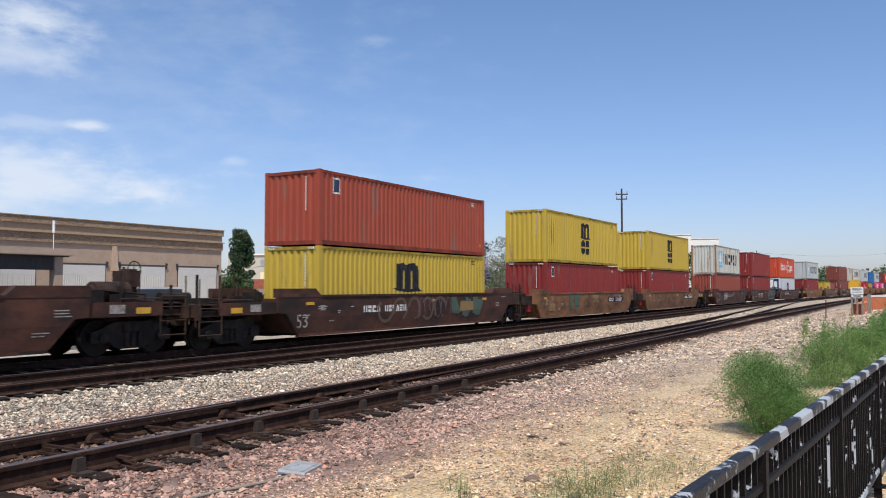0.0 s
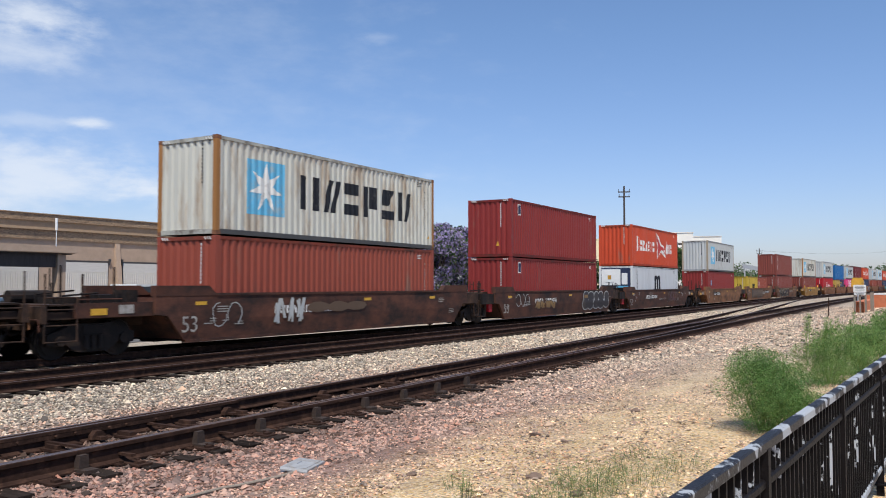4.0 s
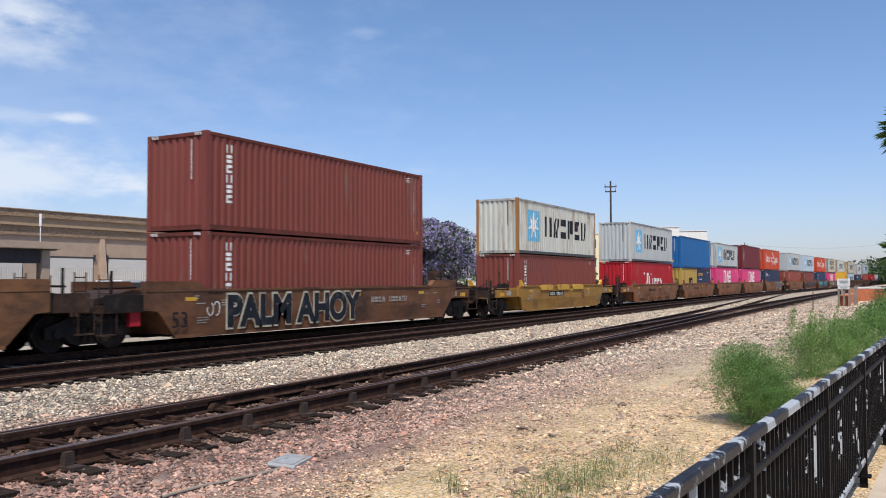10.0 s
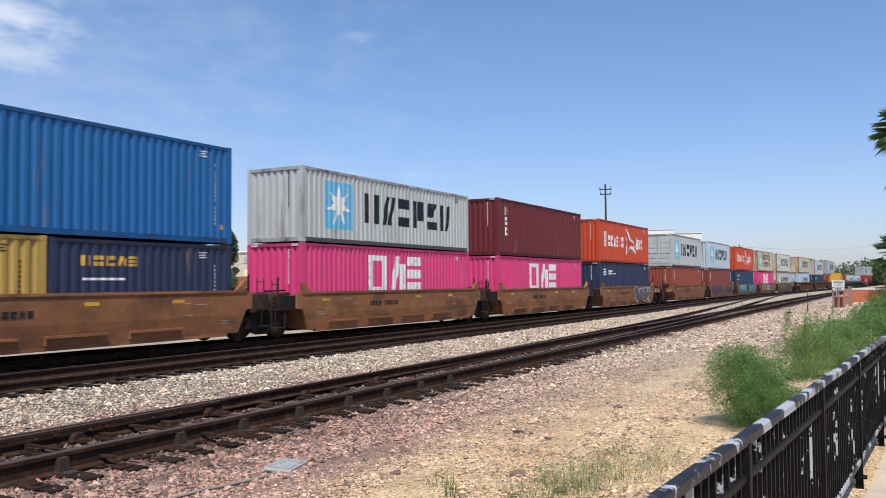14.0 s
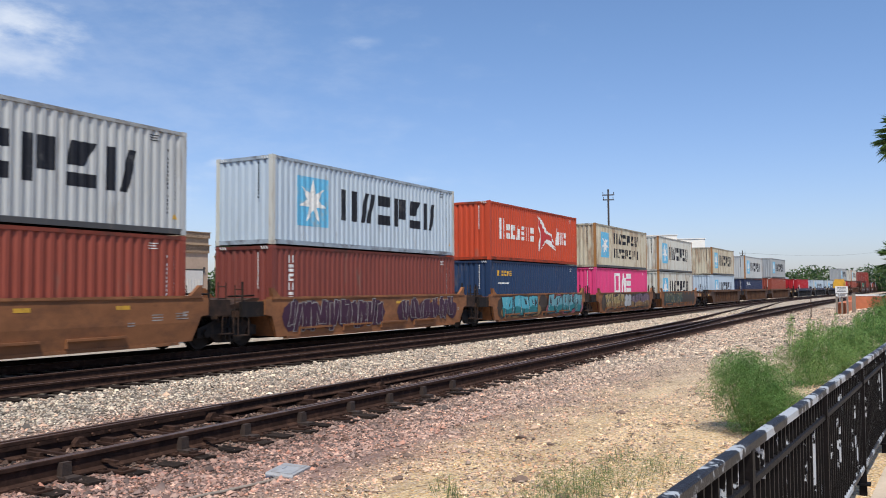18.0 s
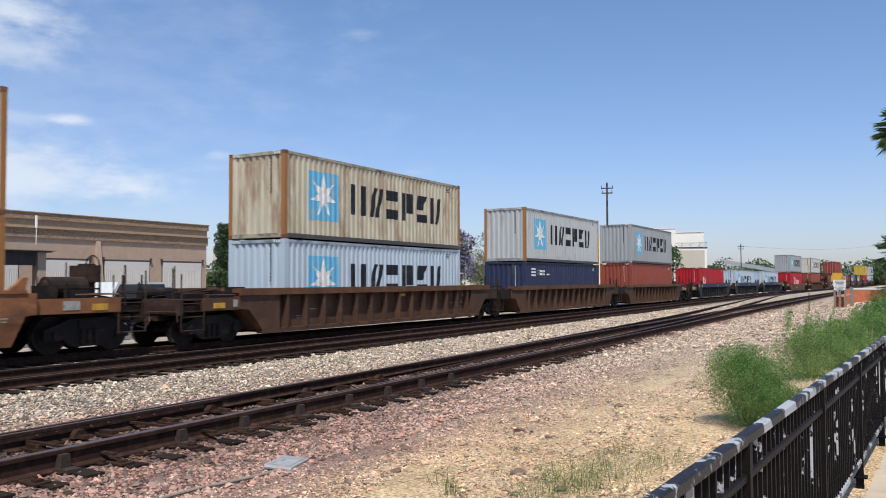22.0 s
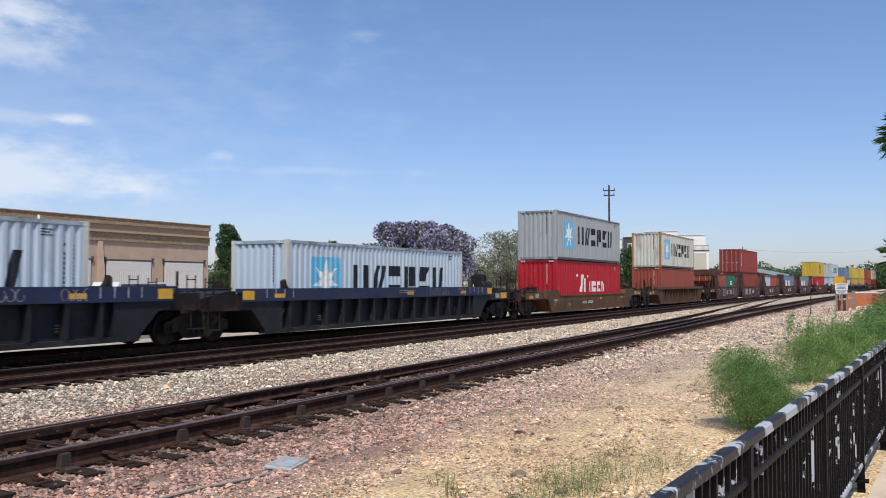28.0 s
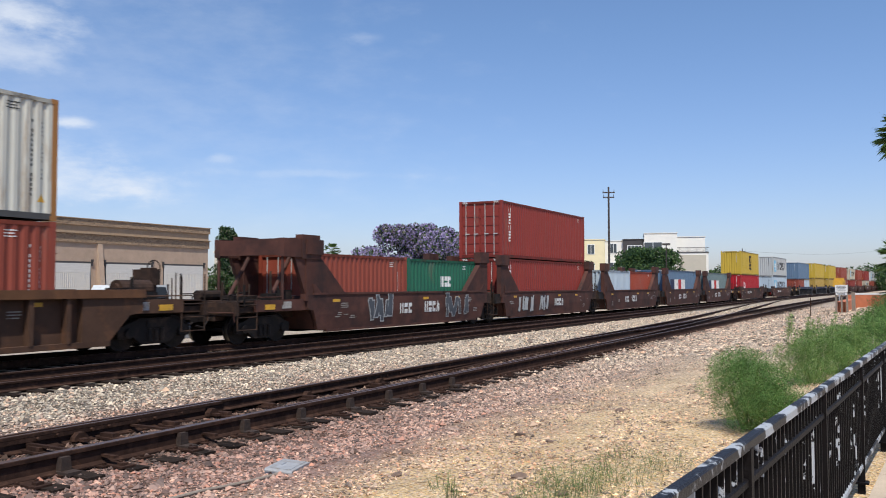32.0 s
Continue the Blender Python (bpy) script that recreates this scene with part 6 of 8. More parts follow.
def stones(name, n, xr, yr, size, seed, label, power=1.6, material=None, bare=False):
    """Loose stones, thicker on the ground where the walk is near."""
    rg = np.random.default_rng(seed)
    x = xr[0] + (xr[1] - xr[0]) * rg.random(n) ** power
    y = rg.uniform(yr[0], yr[1], n)
    if bare:      # sandy spots with few stones
        keep = np.array([noise.noise((a * 0.45, b * 1.1, 9.0)) + 0.35 * noise.noise((a * 1.9, b * 2.6, 4.0)) + (0.35 if b > 4.6 else 0.0) for a, b in zip(x, y)])
        keep = keep > rg.uniform(-0.35, 0.12, n)
        x, y = x[keep], y[keep]
        n = len(x)
    s = size * np.exp(rg.normal(0, 0.38, n))
    base = np.array([(1, 0, 0), (0, 1, 0), (-1, 0, 0), (0, -1, 0), (0, 0, 0.75), (0, 0, -0.6)], float)
    jit = base[None] * rg.uniform(0.6, 1.35, (n, 6, 1)) + rg.normal(0, 0.22, (n, 6, 3))
    ang = rg.uniform(0, 6.28, n)
    c, sn = np.cos(ang), np.sin(ang)
    px = (jit[..., 0] * c[:, None] - jit[..., 1] * sn[:, None]) * s[:, None] + x[:, None]
    py = (jit[..., 0] * sn[:, None] + jit[..., 1] * c[:, None]) * s[:, None] + y[:, None]
    gz = np.array([ground_z(a, b) for a, b in zip(x, y)])
    pz = jit[..., 2] * s[:, None] * 0.8 + gz[:, None] + 0.25 * s[:, None]
    vs = np.stack([px, py, pz], -1).reshape(-1, 3)
    tri = np.array([(0, 1, 4), (1, 2, 4), (2, 3, 4), (3, 0, 4), (1, 0, 5), (2, 1, 5), (3, 2, 5), (0, 3, 5)])
    fs = (tri[None] + 6 * np.arange(n)[:, None, None]).reshape(-1, 3)
    me = bpy.data.meshes.new(name)
    me.vertices.add(len(vs))
    me.vertices.foreach_set("co", vs.ravel())
    me.loops.add(fs.size)
    me.loops.foreach_set("vertex_index", fs.ravel().astype(np.int32))
    me.polygons.add(len(fs))
    me.polygons.foreach_set("loop_start", np.arange(0, fs.size, 3, dtype=np.int32))
    me.materials.append(material or M_STONE)
    me.update(calc_edges=True)
    me.shade_flat()
    return tagged(new(name, me), label, "gravel", kind="stuff")


# ---- tracks ----
def rail_mesh(pts, top, fall=False, tall=1.0):
    """A flat-bottomed rail swept along points in x, y; its head's top at the given height, or falling with the line."""
    prof = [(-0.07, -0.175), (0.07, -0.175), (0.07, -0.162), (0.012, -0.14), (0.010, -0.045), (0.036, -0.035), (0.036, -0.006), (0.028, 0.0),
            (-0.028, 0.0), (-0.036, -0.006), (-0.036, -0.035), (-0.010, -0.045), (-0.012, -0.14), (-0.07, -0.162)]
    mb = MB()
    n = len(prof)
    for i, (x, y) in enumerate(pts):
        a, b = pts[max(0, i - 1)], pts[min(len(pts) - 1, i + 1)]
        d = Vector((b[0] - a[0], b[1] - a[1])).normalized()
        for o, h in prof:
            mb.v.append((x - d.y * o, y + d.x * o, top + h * tall + (dip(x) if fall else 0.0)))
        if i:
            k = (i - 1) * n
            for j in range(n):
                q = (j + 1) % n
                mb.f.append((k + j, k + q, k + n + q, k + n + j))
                mb.mi.append(1 if j == 7 else 0)
    return mb.mesh("rail", [M_RAIL, M_RAILTOP])


def line_pts(center, off, x0, x1, far=420):
    out = []
    for s in grid_lines(((x0, min(x1, 100), 2.0), (100, x1, 8.0)) if x1 > 100 else ((x0, x1, 1.0),)):
        p = track_pose(s, 0, center - TRAIN_Y + off).translation
        out.append((p.x, p.y))
    return out


GAUGE = 1.508
NEAR_Y, MID_Y = 9.04, 14.75
NEAR_TOP, MID_TOP, MAIN_TOP = -0.12, 0.02, 0.0


def lead_off(x):
    """How far the turnout's diverging route has left the near track."""
    if x < 8:
        return 0.0
    if x < 55:
        return 0.00068 * (x - 8) ** 2
    o = 1.502 + (x - 55) * 0.064
    return o if o < 4.7 else min(5.71, 4.7 + 1.01 * (1 - math.exp(-(x - 105) / 16)))


track_1 = thing("track_1", "dark rails of the near siding on old wooden ties", "railway track", kind="structure")
track_2 = thing("track_2", "dark empty rails on ballast beside the train", "railway track", kind="structure")
track_3 = thing("track_3", "rails under the passing train", "railway track", kind="structure")
turnout = thing("turnout", "dark turnout rails leading from siding to main line", "turnout", kind="structure")
for tr, cy, top in ((track_1, NEAR_Y, NEAR_TOP), (track_2, MID_Y, MID_TOP), (track_3, TRAIN_Y, MAIN_TOP)):
    for off in (-GAUGE / 2, GAUGE / 2):
        part("rail", rail_mesh(line_pts(cy, off, -60, 400), top, tr is track_3, 1.35 if tr is track_1 else 1.0), None, tr)
for off in (-GAUGE / 2, GAUGE / 2):
    pts = []
    for s in grid_lines(((10, 60, 1.0), (60, 150, 3.0))):
        p = track_pose(s, 0, NEAR_Y - TRAIN_Y + off + lead_off(s) + (0.085 if off < 0 else -0.075) * max(0, 1 - (s - 10) / 16)).translation
        pts.append((p.x, p.y))
    part("switch_rail", rail_mesh(pts, NEAR_TOP + 0.004), None, turnout)
# the switch points lie close inside both rails, stiffened by bolted bars
for off in (-GAUGE / 2 + 0.095, GAUGE / 2 - 0.092):
    part("switch_point", rail_mesh([(x, NEAR_Y + off) for x in range(-8, 11, 2)], NEAR_TOP - 0.010, tall=1.28), None, turnout)
    part("stiffening_bar", MB().box(-8, 9.6, NEAR_Y + off - 0.034, NEAR_Y + off - 0.014, NEAR_TOP - 0.115, NEAR_TOP - 0.06), M_RAIL, turnout)
# a guard rail inside the far rail
part("guard_rail", rail_mesh([(x, NEAR_Y + GAUGE / 2 - 0.16) for x in (34, 36, 42, 44)], NEAR_TOP), None, turnout)
tie_m = MB().box(-0.115, 0.115, -1.30, 1.30, -0.18, 0.0).mesh("tie", [M_TIE])
rt = random.Random(4)
for tr, cy, top, x0, x1, sp in ((track_1, NEAR_Y, NEAR_TOP - 0.238, -3, 62, 0.54), (track_2, MID_Y, MID_TOP - 0.178, 2, 60, 0.54), (track_3, TRAIN_Y, MAIN_TOP - 0.178, 6, 70, 0.54)):
    x = x0
    while x < x1:
        part("tie", tie_m, None, tr, m=pose(x, cy + rt.uniform(-0.07, 0.07) + (0.5 if tr is track_1 and x > 16 else 0) * min(1, max(0, (x - 16) / 30)), top + rt.uniform(-0.012, 0.004) + (dip(x) if tr is track_3 else 0.0), 0, rt.uniform(-0.6, 0.6), rt.uniform(-1.2, 1.2)))
        x += sp * rt.uniform(0.94, 1.06)
for tr, cy, top, x0 in ((track_1, NEAR_Y, NEAR_TOP, 62.5), (track_2, MID_Y, MID_TOP, 60.5), (track_3, TRAIN_Y, MAIN_TOP, 70.5)):
    mb = MB()
    s = x0
    while s < 240:
        m = track_pose(s, top - 0.178 + (dip(s) if tr is track_3 else 0.0), cy - TRAIN_Y)
        q = [m @ Vector(c) for c in ((-0.115, -1.3, 0), (0.115, -1.3, 0), (0.115, 1.3, 0), (-0.115, 1.3, 0))]
        mb.poly(q)
        s += 0.55
    ob = part("far_ties", mb, M_TIE, tr)
    ob["kind"] = "stuff"
# tie plates, spikes, joint bars and rail braces of the near track
plate_m = MB().box(-0.10, 0.10, -0.18, 0.18, 0.0, 0.016).box(-0.05, -0.02, -0.15, -0.11, 0.016, 0.045).box(0.03, 0.06, 0.11, 0.15, 0.016, 0.045).mesh("tie_plate", [M_RAIL])
x = -1.0
while x < 26:
    for off in (-GAUGE / 2, GAUGE / 2):
        part("tie_plate", plate_m, None, track_1, m=pose(x, NEAR_Y + off, NEAR_TOP - 0.244))
    x += 0.54
brace_m = MB().prism([(-0.07, 0.0), (0.07, 0.0), (0.055, 0.17), (-0.055, 0.17)], -0.10, -0.012).box(-0.09, 0.09, -0.24, 0.0, -0.02, 0.02).mesh("rail_brace", [M_BRACE])
for x in (2.5, 4.15, 6.05, 7.78, 8.95, 10.2, 11.5, 12.7, 13.9, 15.1):
    part("rail_brace", brace_m, None, turnout, m=pose(x, NEAR_Y - GAUGE / 2, NEAR_TOP - 0.220))
    part("rail_brace", brace_m, None, turnout, m=pose(x + 0.05, NEAR_Y + GAUGE / 2, NEAR_TOP - 0.220, 0, 0, 180))
gauge_m = MB().box(-0.10, 0.10, -0.42, 0.34, 0.0, 0.022).box(-0.045, 0.045, -0.36, -0.28, 0.022, 0.05).box(-0.07, -0.03, 0.20, 0.26, 0.022, 0.06).tube((0.05, -0.22, 0.022), (0.05, -0.22, 0.055), 0.022, n=6).mesh("gauge_plate", [M_RAIL])
chair_m = MB().prism([(-0.11, 0.0), (0.11, 0.0), (0.10, 0.05), (0.04, 0.11), (-0.04, 0.11), (-0.10, 0.05)], -0.13, -0.03).box(-0.05, 0.05, -0.24, -0.13, 0.0, 0.04).mesh("heel_block", [M_RAIL])
rg_ = random.Random(19)
x = -2.0
while x < 24:
    part("gauge_plate", gauge_m, None, turnout, m=pose(x, NEAR_Y - GAUGE / 2, NEAR_TOP - 0.246, 0, 0, rg_.uniform(-3, 3)))
    part("gauge_plate", gauge_m, None, turnout, m=pose(x, NEAR_Y + GAUGE / 2, NEAR_TOP - 0.246, 0, 0, 180 + rg_.uniform(-3, 3)))
    x += 1.08 if x < 14 else 1.62
for x in (3.9, 5.55, 7.3, 9.7, 12.1, 14.5):
    part("heel_block", chair_m, None, turnout, m=pose(x, NEAR_Y + GAUGE / 2 - 0.10, NEAR_TOP - 0.20, 0, 0, rg_.uniform(-4, 4)))
slide_m = MB().box(-0.09, 0.09, -0.30, 0.30, 0, 0.03).box(-0.05, 0.05, -0.1, 0.16, 0.03, 0.08).mesh("slide_plate", [M_RAIL])
for i in range(9):
    part("slide_plate", slide_m, None, turnout, m=pose(5.5 + 1.08 * i, NEAR_Y + GAUGE / 2 - 0.34, NEAR_TOP - 0.225))
bolt_m = MB().tube((0, 0, 0), (0, -0.045, 0), 0.024, n=6).mesh("bolt", [M_RAIL])
for i in range(34):
    part("bolt", bolt_m, None, turnout, m=pose(2.2 + 0.40 * i + (0.12 if i % 2 else 0), NEAR_Y + GAUGE / 2 - 0.126 if i < 18 else NEAR_Y + GAUGE / 2 - 0.012, NEAR_TOP - 0.088))
for x in (6.6, 8.2):
    part("switch_rod", MB().box(x - 0.03, x + 0.03, NEAR_Y - 1.0, NEAR_Y + 0.8, NEAR_TOP - 0.15, NEAR_TOP - 0.12), M_RAIL, turnout)

# ---- pathway and fence ----
def fence_y(x):
    return 0.80 - 0.052 * x - 0.00035 * x * x + 0.022 * max(0.0, min(1.0, (7.0 - x) / 5.0))


mb = MB()
xs_ = grid_lines(((-14, 40, 1.5),))
for i, (a, b) in enumerate(zip(xs_, xs_[1:])):
    g = 0.006
    mb.v += [(a + g, fence_y(a) - 0.10, 0.03), (b - g, fence_y(b) - 0.10, 0.03), (b - g, -3.6, 0.03), (a + g, -3.6, 0.03),
             (a + g, fence_y(a) - 0.10, -0.12), (b - g, fence_y(b) - 0.10, -0.12), (b - g, -3.6, -0.12), (a + g, -3.6, -0.12)]
    k = 8 * i
    for q in ((3, 2, 1, 0), (0, 1, 5, 4), (1, 2, 6, 5), (2, 3, 7, 6), (3, 0, 4, 7)):
        mb.f.append(tuple(k + j for j in q))
        mb.mi.append(0)
tagged(part("pavement", mb, M_CONC), "pale tan concrete walkway in slabs beside the fence", "walkway", kind="structure")


def bar_along(z0, z1, half_w, x0=-2.0, x1=38.0):
    mb = MB()
    ls = grid_lines(((x0, x1, 0.8),))
    n = 0
    for x in ls:
        y = fence_y(x)
        c = 0.008
        mb.v += [(x, y - half_w, z0), (x, y + half_w, z0), (x, y + half_w, z1 - c), (x, y + half_w - c, z1), (x, y - half_w + c, z1), (x, y - half_w, z1 - c)]
        if n:
            k = (n - 1) * 6
            for j in range(6):
                q = (j + 1) % 6
                mb.f.append((k + q, k + j, k + 6 + j, k + 6 + q))
                mb.mi.append(0)
        n += 1
    return mb


FTOP = EYE - 0.66
fence = thing("fence", "black painted steel picket fence with a worn top rail", "fence")
part("top_rail", bar_along(FTOP - 0.045, FTOP, 0.026), M_FENCETOP, fence, "top rail with paint worn to grey")
part("rail", bar_along(FTOP - 0.20, FTOP - 0.165, 0.020), M_FENCE, fence)
part("rail", bar_along(0.16, 0.20, 0.022), M_FENCETOP, fence)
picket = MB().box(-0.012, 0.012, -0.012, 0.012, 0.17, FTOP - 0.04).mesh("picket", [M_PICKET])
post = MB().box(-0.03, 0.03, -0.03, 0.03, -0.08, FTOP - 0.04).box(-0.06, 0.06, -0.06, 0.06, 0.03, 0.045).mesh("post", [M_FENCE])
x, i = -1.95, 6
while x < 30:
    if i % 21 == 20:
        part("post", post, None, fence, m=pose(x, fence_y(x), 0))
    else:
        part("picket", picket, None, fence, m=pose(x, fence_y(x), 0))
    x += 0.102
    i += 1


# ---- plants ----
def leaf_mesh(blobs, n, size, mats, seed, flat=0.6, weights=None):
    """A crown of many small leaves round uneven clumps (x, y, z, radius)."""
    rg = np.random.default_rng(seed)
    bl = np.array(blobs, float)
    w = bl[:, 3] ** 2
    pick = rg.choice(len(bl), n, p=w / w.sum())
    d = rg.normal(0, 1, (n, 3))
    d /= np.linalg.norm(d, axis=1)[:, None]
    r = bl[pick, 3] * rg.uniform(0.35, 1.0, n) ** 0.5
    c = bl[pick, :3] + d * r[:, None] * (1, 1, 0.85)
    a = rg.normal(0, 1, (n, 3))
    a /= np.linalg.norm(a, axis=1)[:, None]
    b = np.cross(a, rg.normal(0, 1, (n, 3)))
    b /= np.linalg.norm(b, axis=1)[:, None]
    s = size * rg.uniform(0.5, 1.3, n)[:, None]
    vs = np.stack([c - a * s, c + b * s * flat, c + a * s, c - b * s * flat], 1).reshape(-1, 3)
    fs = np.arange(4 * n, dtype=np.int32)
    me = bpy.data.meshes.new("crown")
    me.vertices.add(4 * n)
    me.vertices.foreach_set("co", vs.ravel())
    me.loops.add(4 * n)
    me.loops.foreach_set("vertex_index", fs)
    me.polygons.add(n)
    me.polygons.foreach_set("loop_start", np.arange(0, 4 * n, 4, dtype=np.int32))
    for m in mats:
        me.materials.append(m)
    if len(mats) > 1:
        me.polygons.foreach_set("material_index", rg.choice(len(mats), n, p=weights).astype(np.int32))
    me.update(calc_edges=True)
    return me


def leafy(name, color, var=0.4, rough=0.7, trans=0.25):
    m = bpy.data.materials.new(name)
    m.use_nodes = True
    n, l = m.node_tree.nodes, m.node_tree.links
    b = n["Principled BSDF"]
    b.inputs["Roughness"].default_value = rough
    b.inputs["Specular IOR Level"].default_value = 0.25
    geo = n.new("ShaderNodeNewGeometry")
    hs = n.new("ShaderNodeHueSaturation")
    hs.inputs["Color"].default_value = (*color, 1)
    mr = n.new("ShaderNodeMapRange")
    mr.inputs["To Min"].default_value, mr.inputs["To Max"].default_value = 1 - var, 1 + var
    l.new(geo.outputs["Random Per Island"], mr.inputs["Value"])
    l.new(mr.outputs[0], hs.inputs["Value"])
    l.new(hs.outputs["Color"], b.inputs["Base Color"])
    tr = n.new("ShaderNodeBsdfTranslucent")
    l.new(hs.outputs["Color"], tr.inputs["Color"])
    mx = n.new("ShaderNodeMixShader")
    mx.inputs["Fac"].default_value = trans
    l.new(b.outputs[0], mx.inputs[1])
    l.new(tr.outputs[0], mx.inputs[2])
    l.new(mx.outputs[0], n["Material Output"].inputs["Surface"])
    return m


LEAF = leafy("leaf_green", (0.07, 0.125, 0.036))
LEAF_DARK = leafy("leaf_dark_green", (0.028, 0.065, 0.026))
LEAF_OLIVE = leafy("leaf_olive", (0.23, 0.23, 0.16))
LEAF_LILAC = leafy("blossom_lilac", (0.34, 0.28, 0.46), 0.4)
LEAF_WEED = leafy("weed_green", (0.15, 0.29, 0.08), 0.35, trans=0.4)
LEAF_WEED2 = leafy("weed_yellow_green", (0.24, 0.35, 0.11), 0.35, trans=0.4)
LEAF_GRASS = leafy("grass_blade", (0.13, 0.17, 0.07), 0.5, trans=0.3)
M_TWIG = mat("dry_twig", (0.16, 0.10, 0.06), 0.95, var=0.4, scale=9)
LEAF_PALM = leafy("palm_green", (0.10, 0.17, 0.05), 0.35)
LEAF_DRY = leafy("dry_grass", (0.36, 0.29, 0.13))
M_BARK = mat("bark", (0.12, 0.09, 0.065), 0.9, var=0.3, scale=6, stretch=(4, 4, 0.8), bump=0.5, bscale=20)


def tree(name, x, y, h, rx, label, mats, weights=None, n=5000, leaf=0.16, seed=1, low=0.3, z0=-0.45, clumps=26, top=1.0, limbs=7, radk=1.0):
    rg = random.Random(seed)
    root = thing(name, label, "tree", m=pose(x, y, z0))
    blobs = []
    for i in range(clumps):
        a, u = rg.uniform(0, 6.28), rg.uniform(0, 1)
        z = h * (low + (1 - low) * u)
        prof = math.sin(math.pi * (0.12 + 0.80 * u)) ** 0.7
        r = rx * prof * math.sqrt(rg.random()) * top
        rad = rx * rg.uniform(0.20, 0.36) * radk
        blobs.append((r * math.cos(a), r * math.sin(a), min(z, h - rad * 0.8), rad))
    mb = MB()
    tz = h * (low + 0.12)
    mb.tube((0, 0, 0), (0.05 * rx, 0, tz), 0.035 * h, 0.022 * h, n=10)
    part("trunk", mb, M_BARK, root)
    lm = MB()
    for bx, by, bz, br in blobs[:limbs * 2]:
        lm.tube((0.05 * rx, 0, tz * rg.uniform(0.75, 1.0)), (bx * 0.85, by * 0.85, bz), 0.012 * h, 0.004 * h, n=6)
    part("limb", lm, M_BARK, root)
    part("crown", leaf_mesh(blobs, n, leaf, mats, seed, weights=weights), None, root)
    return root


def column_tree(x, y, h, r, seed, label):
    """A dense narrow crown from the ground up, ragged at its top."""
    rg = random.Random(seed)
    root = thing("cypress_tree", label, "tree", m=pose(x, y, -0.45))
    blobs = []
    for i in range(170):
        u = rg.random()
        prof = min(1.0, 0.55 + 1.3 * u) * math.sqrt(max(0.05, 1 - max(0.0, u - 0.55) ** 2 / 0.26))
        a, q = rg.uniform(0, 6.28), r * 0.78 * prof * math.sqrt(rg.random())
        blobs.append((q * math.cos(a), q * math.sin(a), 0.4 + (h - 0.9) * u, r * rg.uniform(0.20, 0.38)))
    part("trunk", MB().tube((0, 0, 0), (0, 0, h * 0.85), 0.16, 0.05, n=8), M_BARK, root)
    part("crown", leaf_mesh(blobs, 32000, 0.085, [LEAF_DARK, LEAF, LEAF_OLIVE], seed, weights=[0.65, 0.2, 0.15]), None, root)
    return root


def fan_palm(x, y, h, r, seed, label, z0=-0.1, fronds=46, skirt=0.9):
    """Fan leaves on short stalks, dead ones hanging under the crown."""
    rg = random.Random(seed)
    root = thing("palm_tree", label, "palm tree", m=pose(x, y, z0))
    mb = MB()
    for i in range(8):
        a, b = h * i / 8, h * (i + 1) / 8
        mb.tube((0, 0, a), (0, 0, b), 0.17 - 0.006 * i, 0.158 - 0.006 * i, n=10)
    part("trunk", mb, M_BARK, root)
    for k in range(fronds):
        dead = k > fronds * 0.72
        az = rg.uniform(0, 6.28)
        el = rg.uniform(-1.45, -0.9) if dead else rg.uniform(-0.7, 1.35)
        d = Vector((math.cos(az) * math.cos(el), math.sin(az) * math.cos(el), math.sin(el)))
        side = Vector((-math.sin(az), math.cos(az), 0))
        o = Vector((0, 0, h - (rg.uniform(0, skirt) if dead else 0))) + d * 0.1
        hub = o + d * r * 0.48
        mb = MB().tube(o, hub, 0.014, 0.010, n=4)
        nb = 13
        for j in range(nb):
            w = -1.25 + 2.5 * j / (nb - 1)
            q = (d * math.cos(w) + side * math.sin(w)).normalized()
            up = d.cross(side)
            tip = hub + q * r * 0.58 * rg.uniform(0.85, 1.1) + Vector((0, 0, -r * 0.16 * rg.random()))
            e = (up.cross(q)).normalized() * r * 0.035
            mid = hub + q * r * 0.3
            mb.poly([hub, mid - e, tip])
            mb.poly([hub, tip, mid + e])
        part("frond", mb, LEAF_DRY if dead else LEAF if rg.random() < 0.6 else LEAF_PALM, root)
    return root


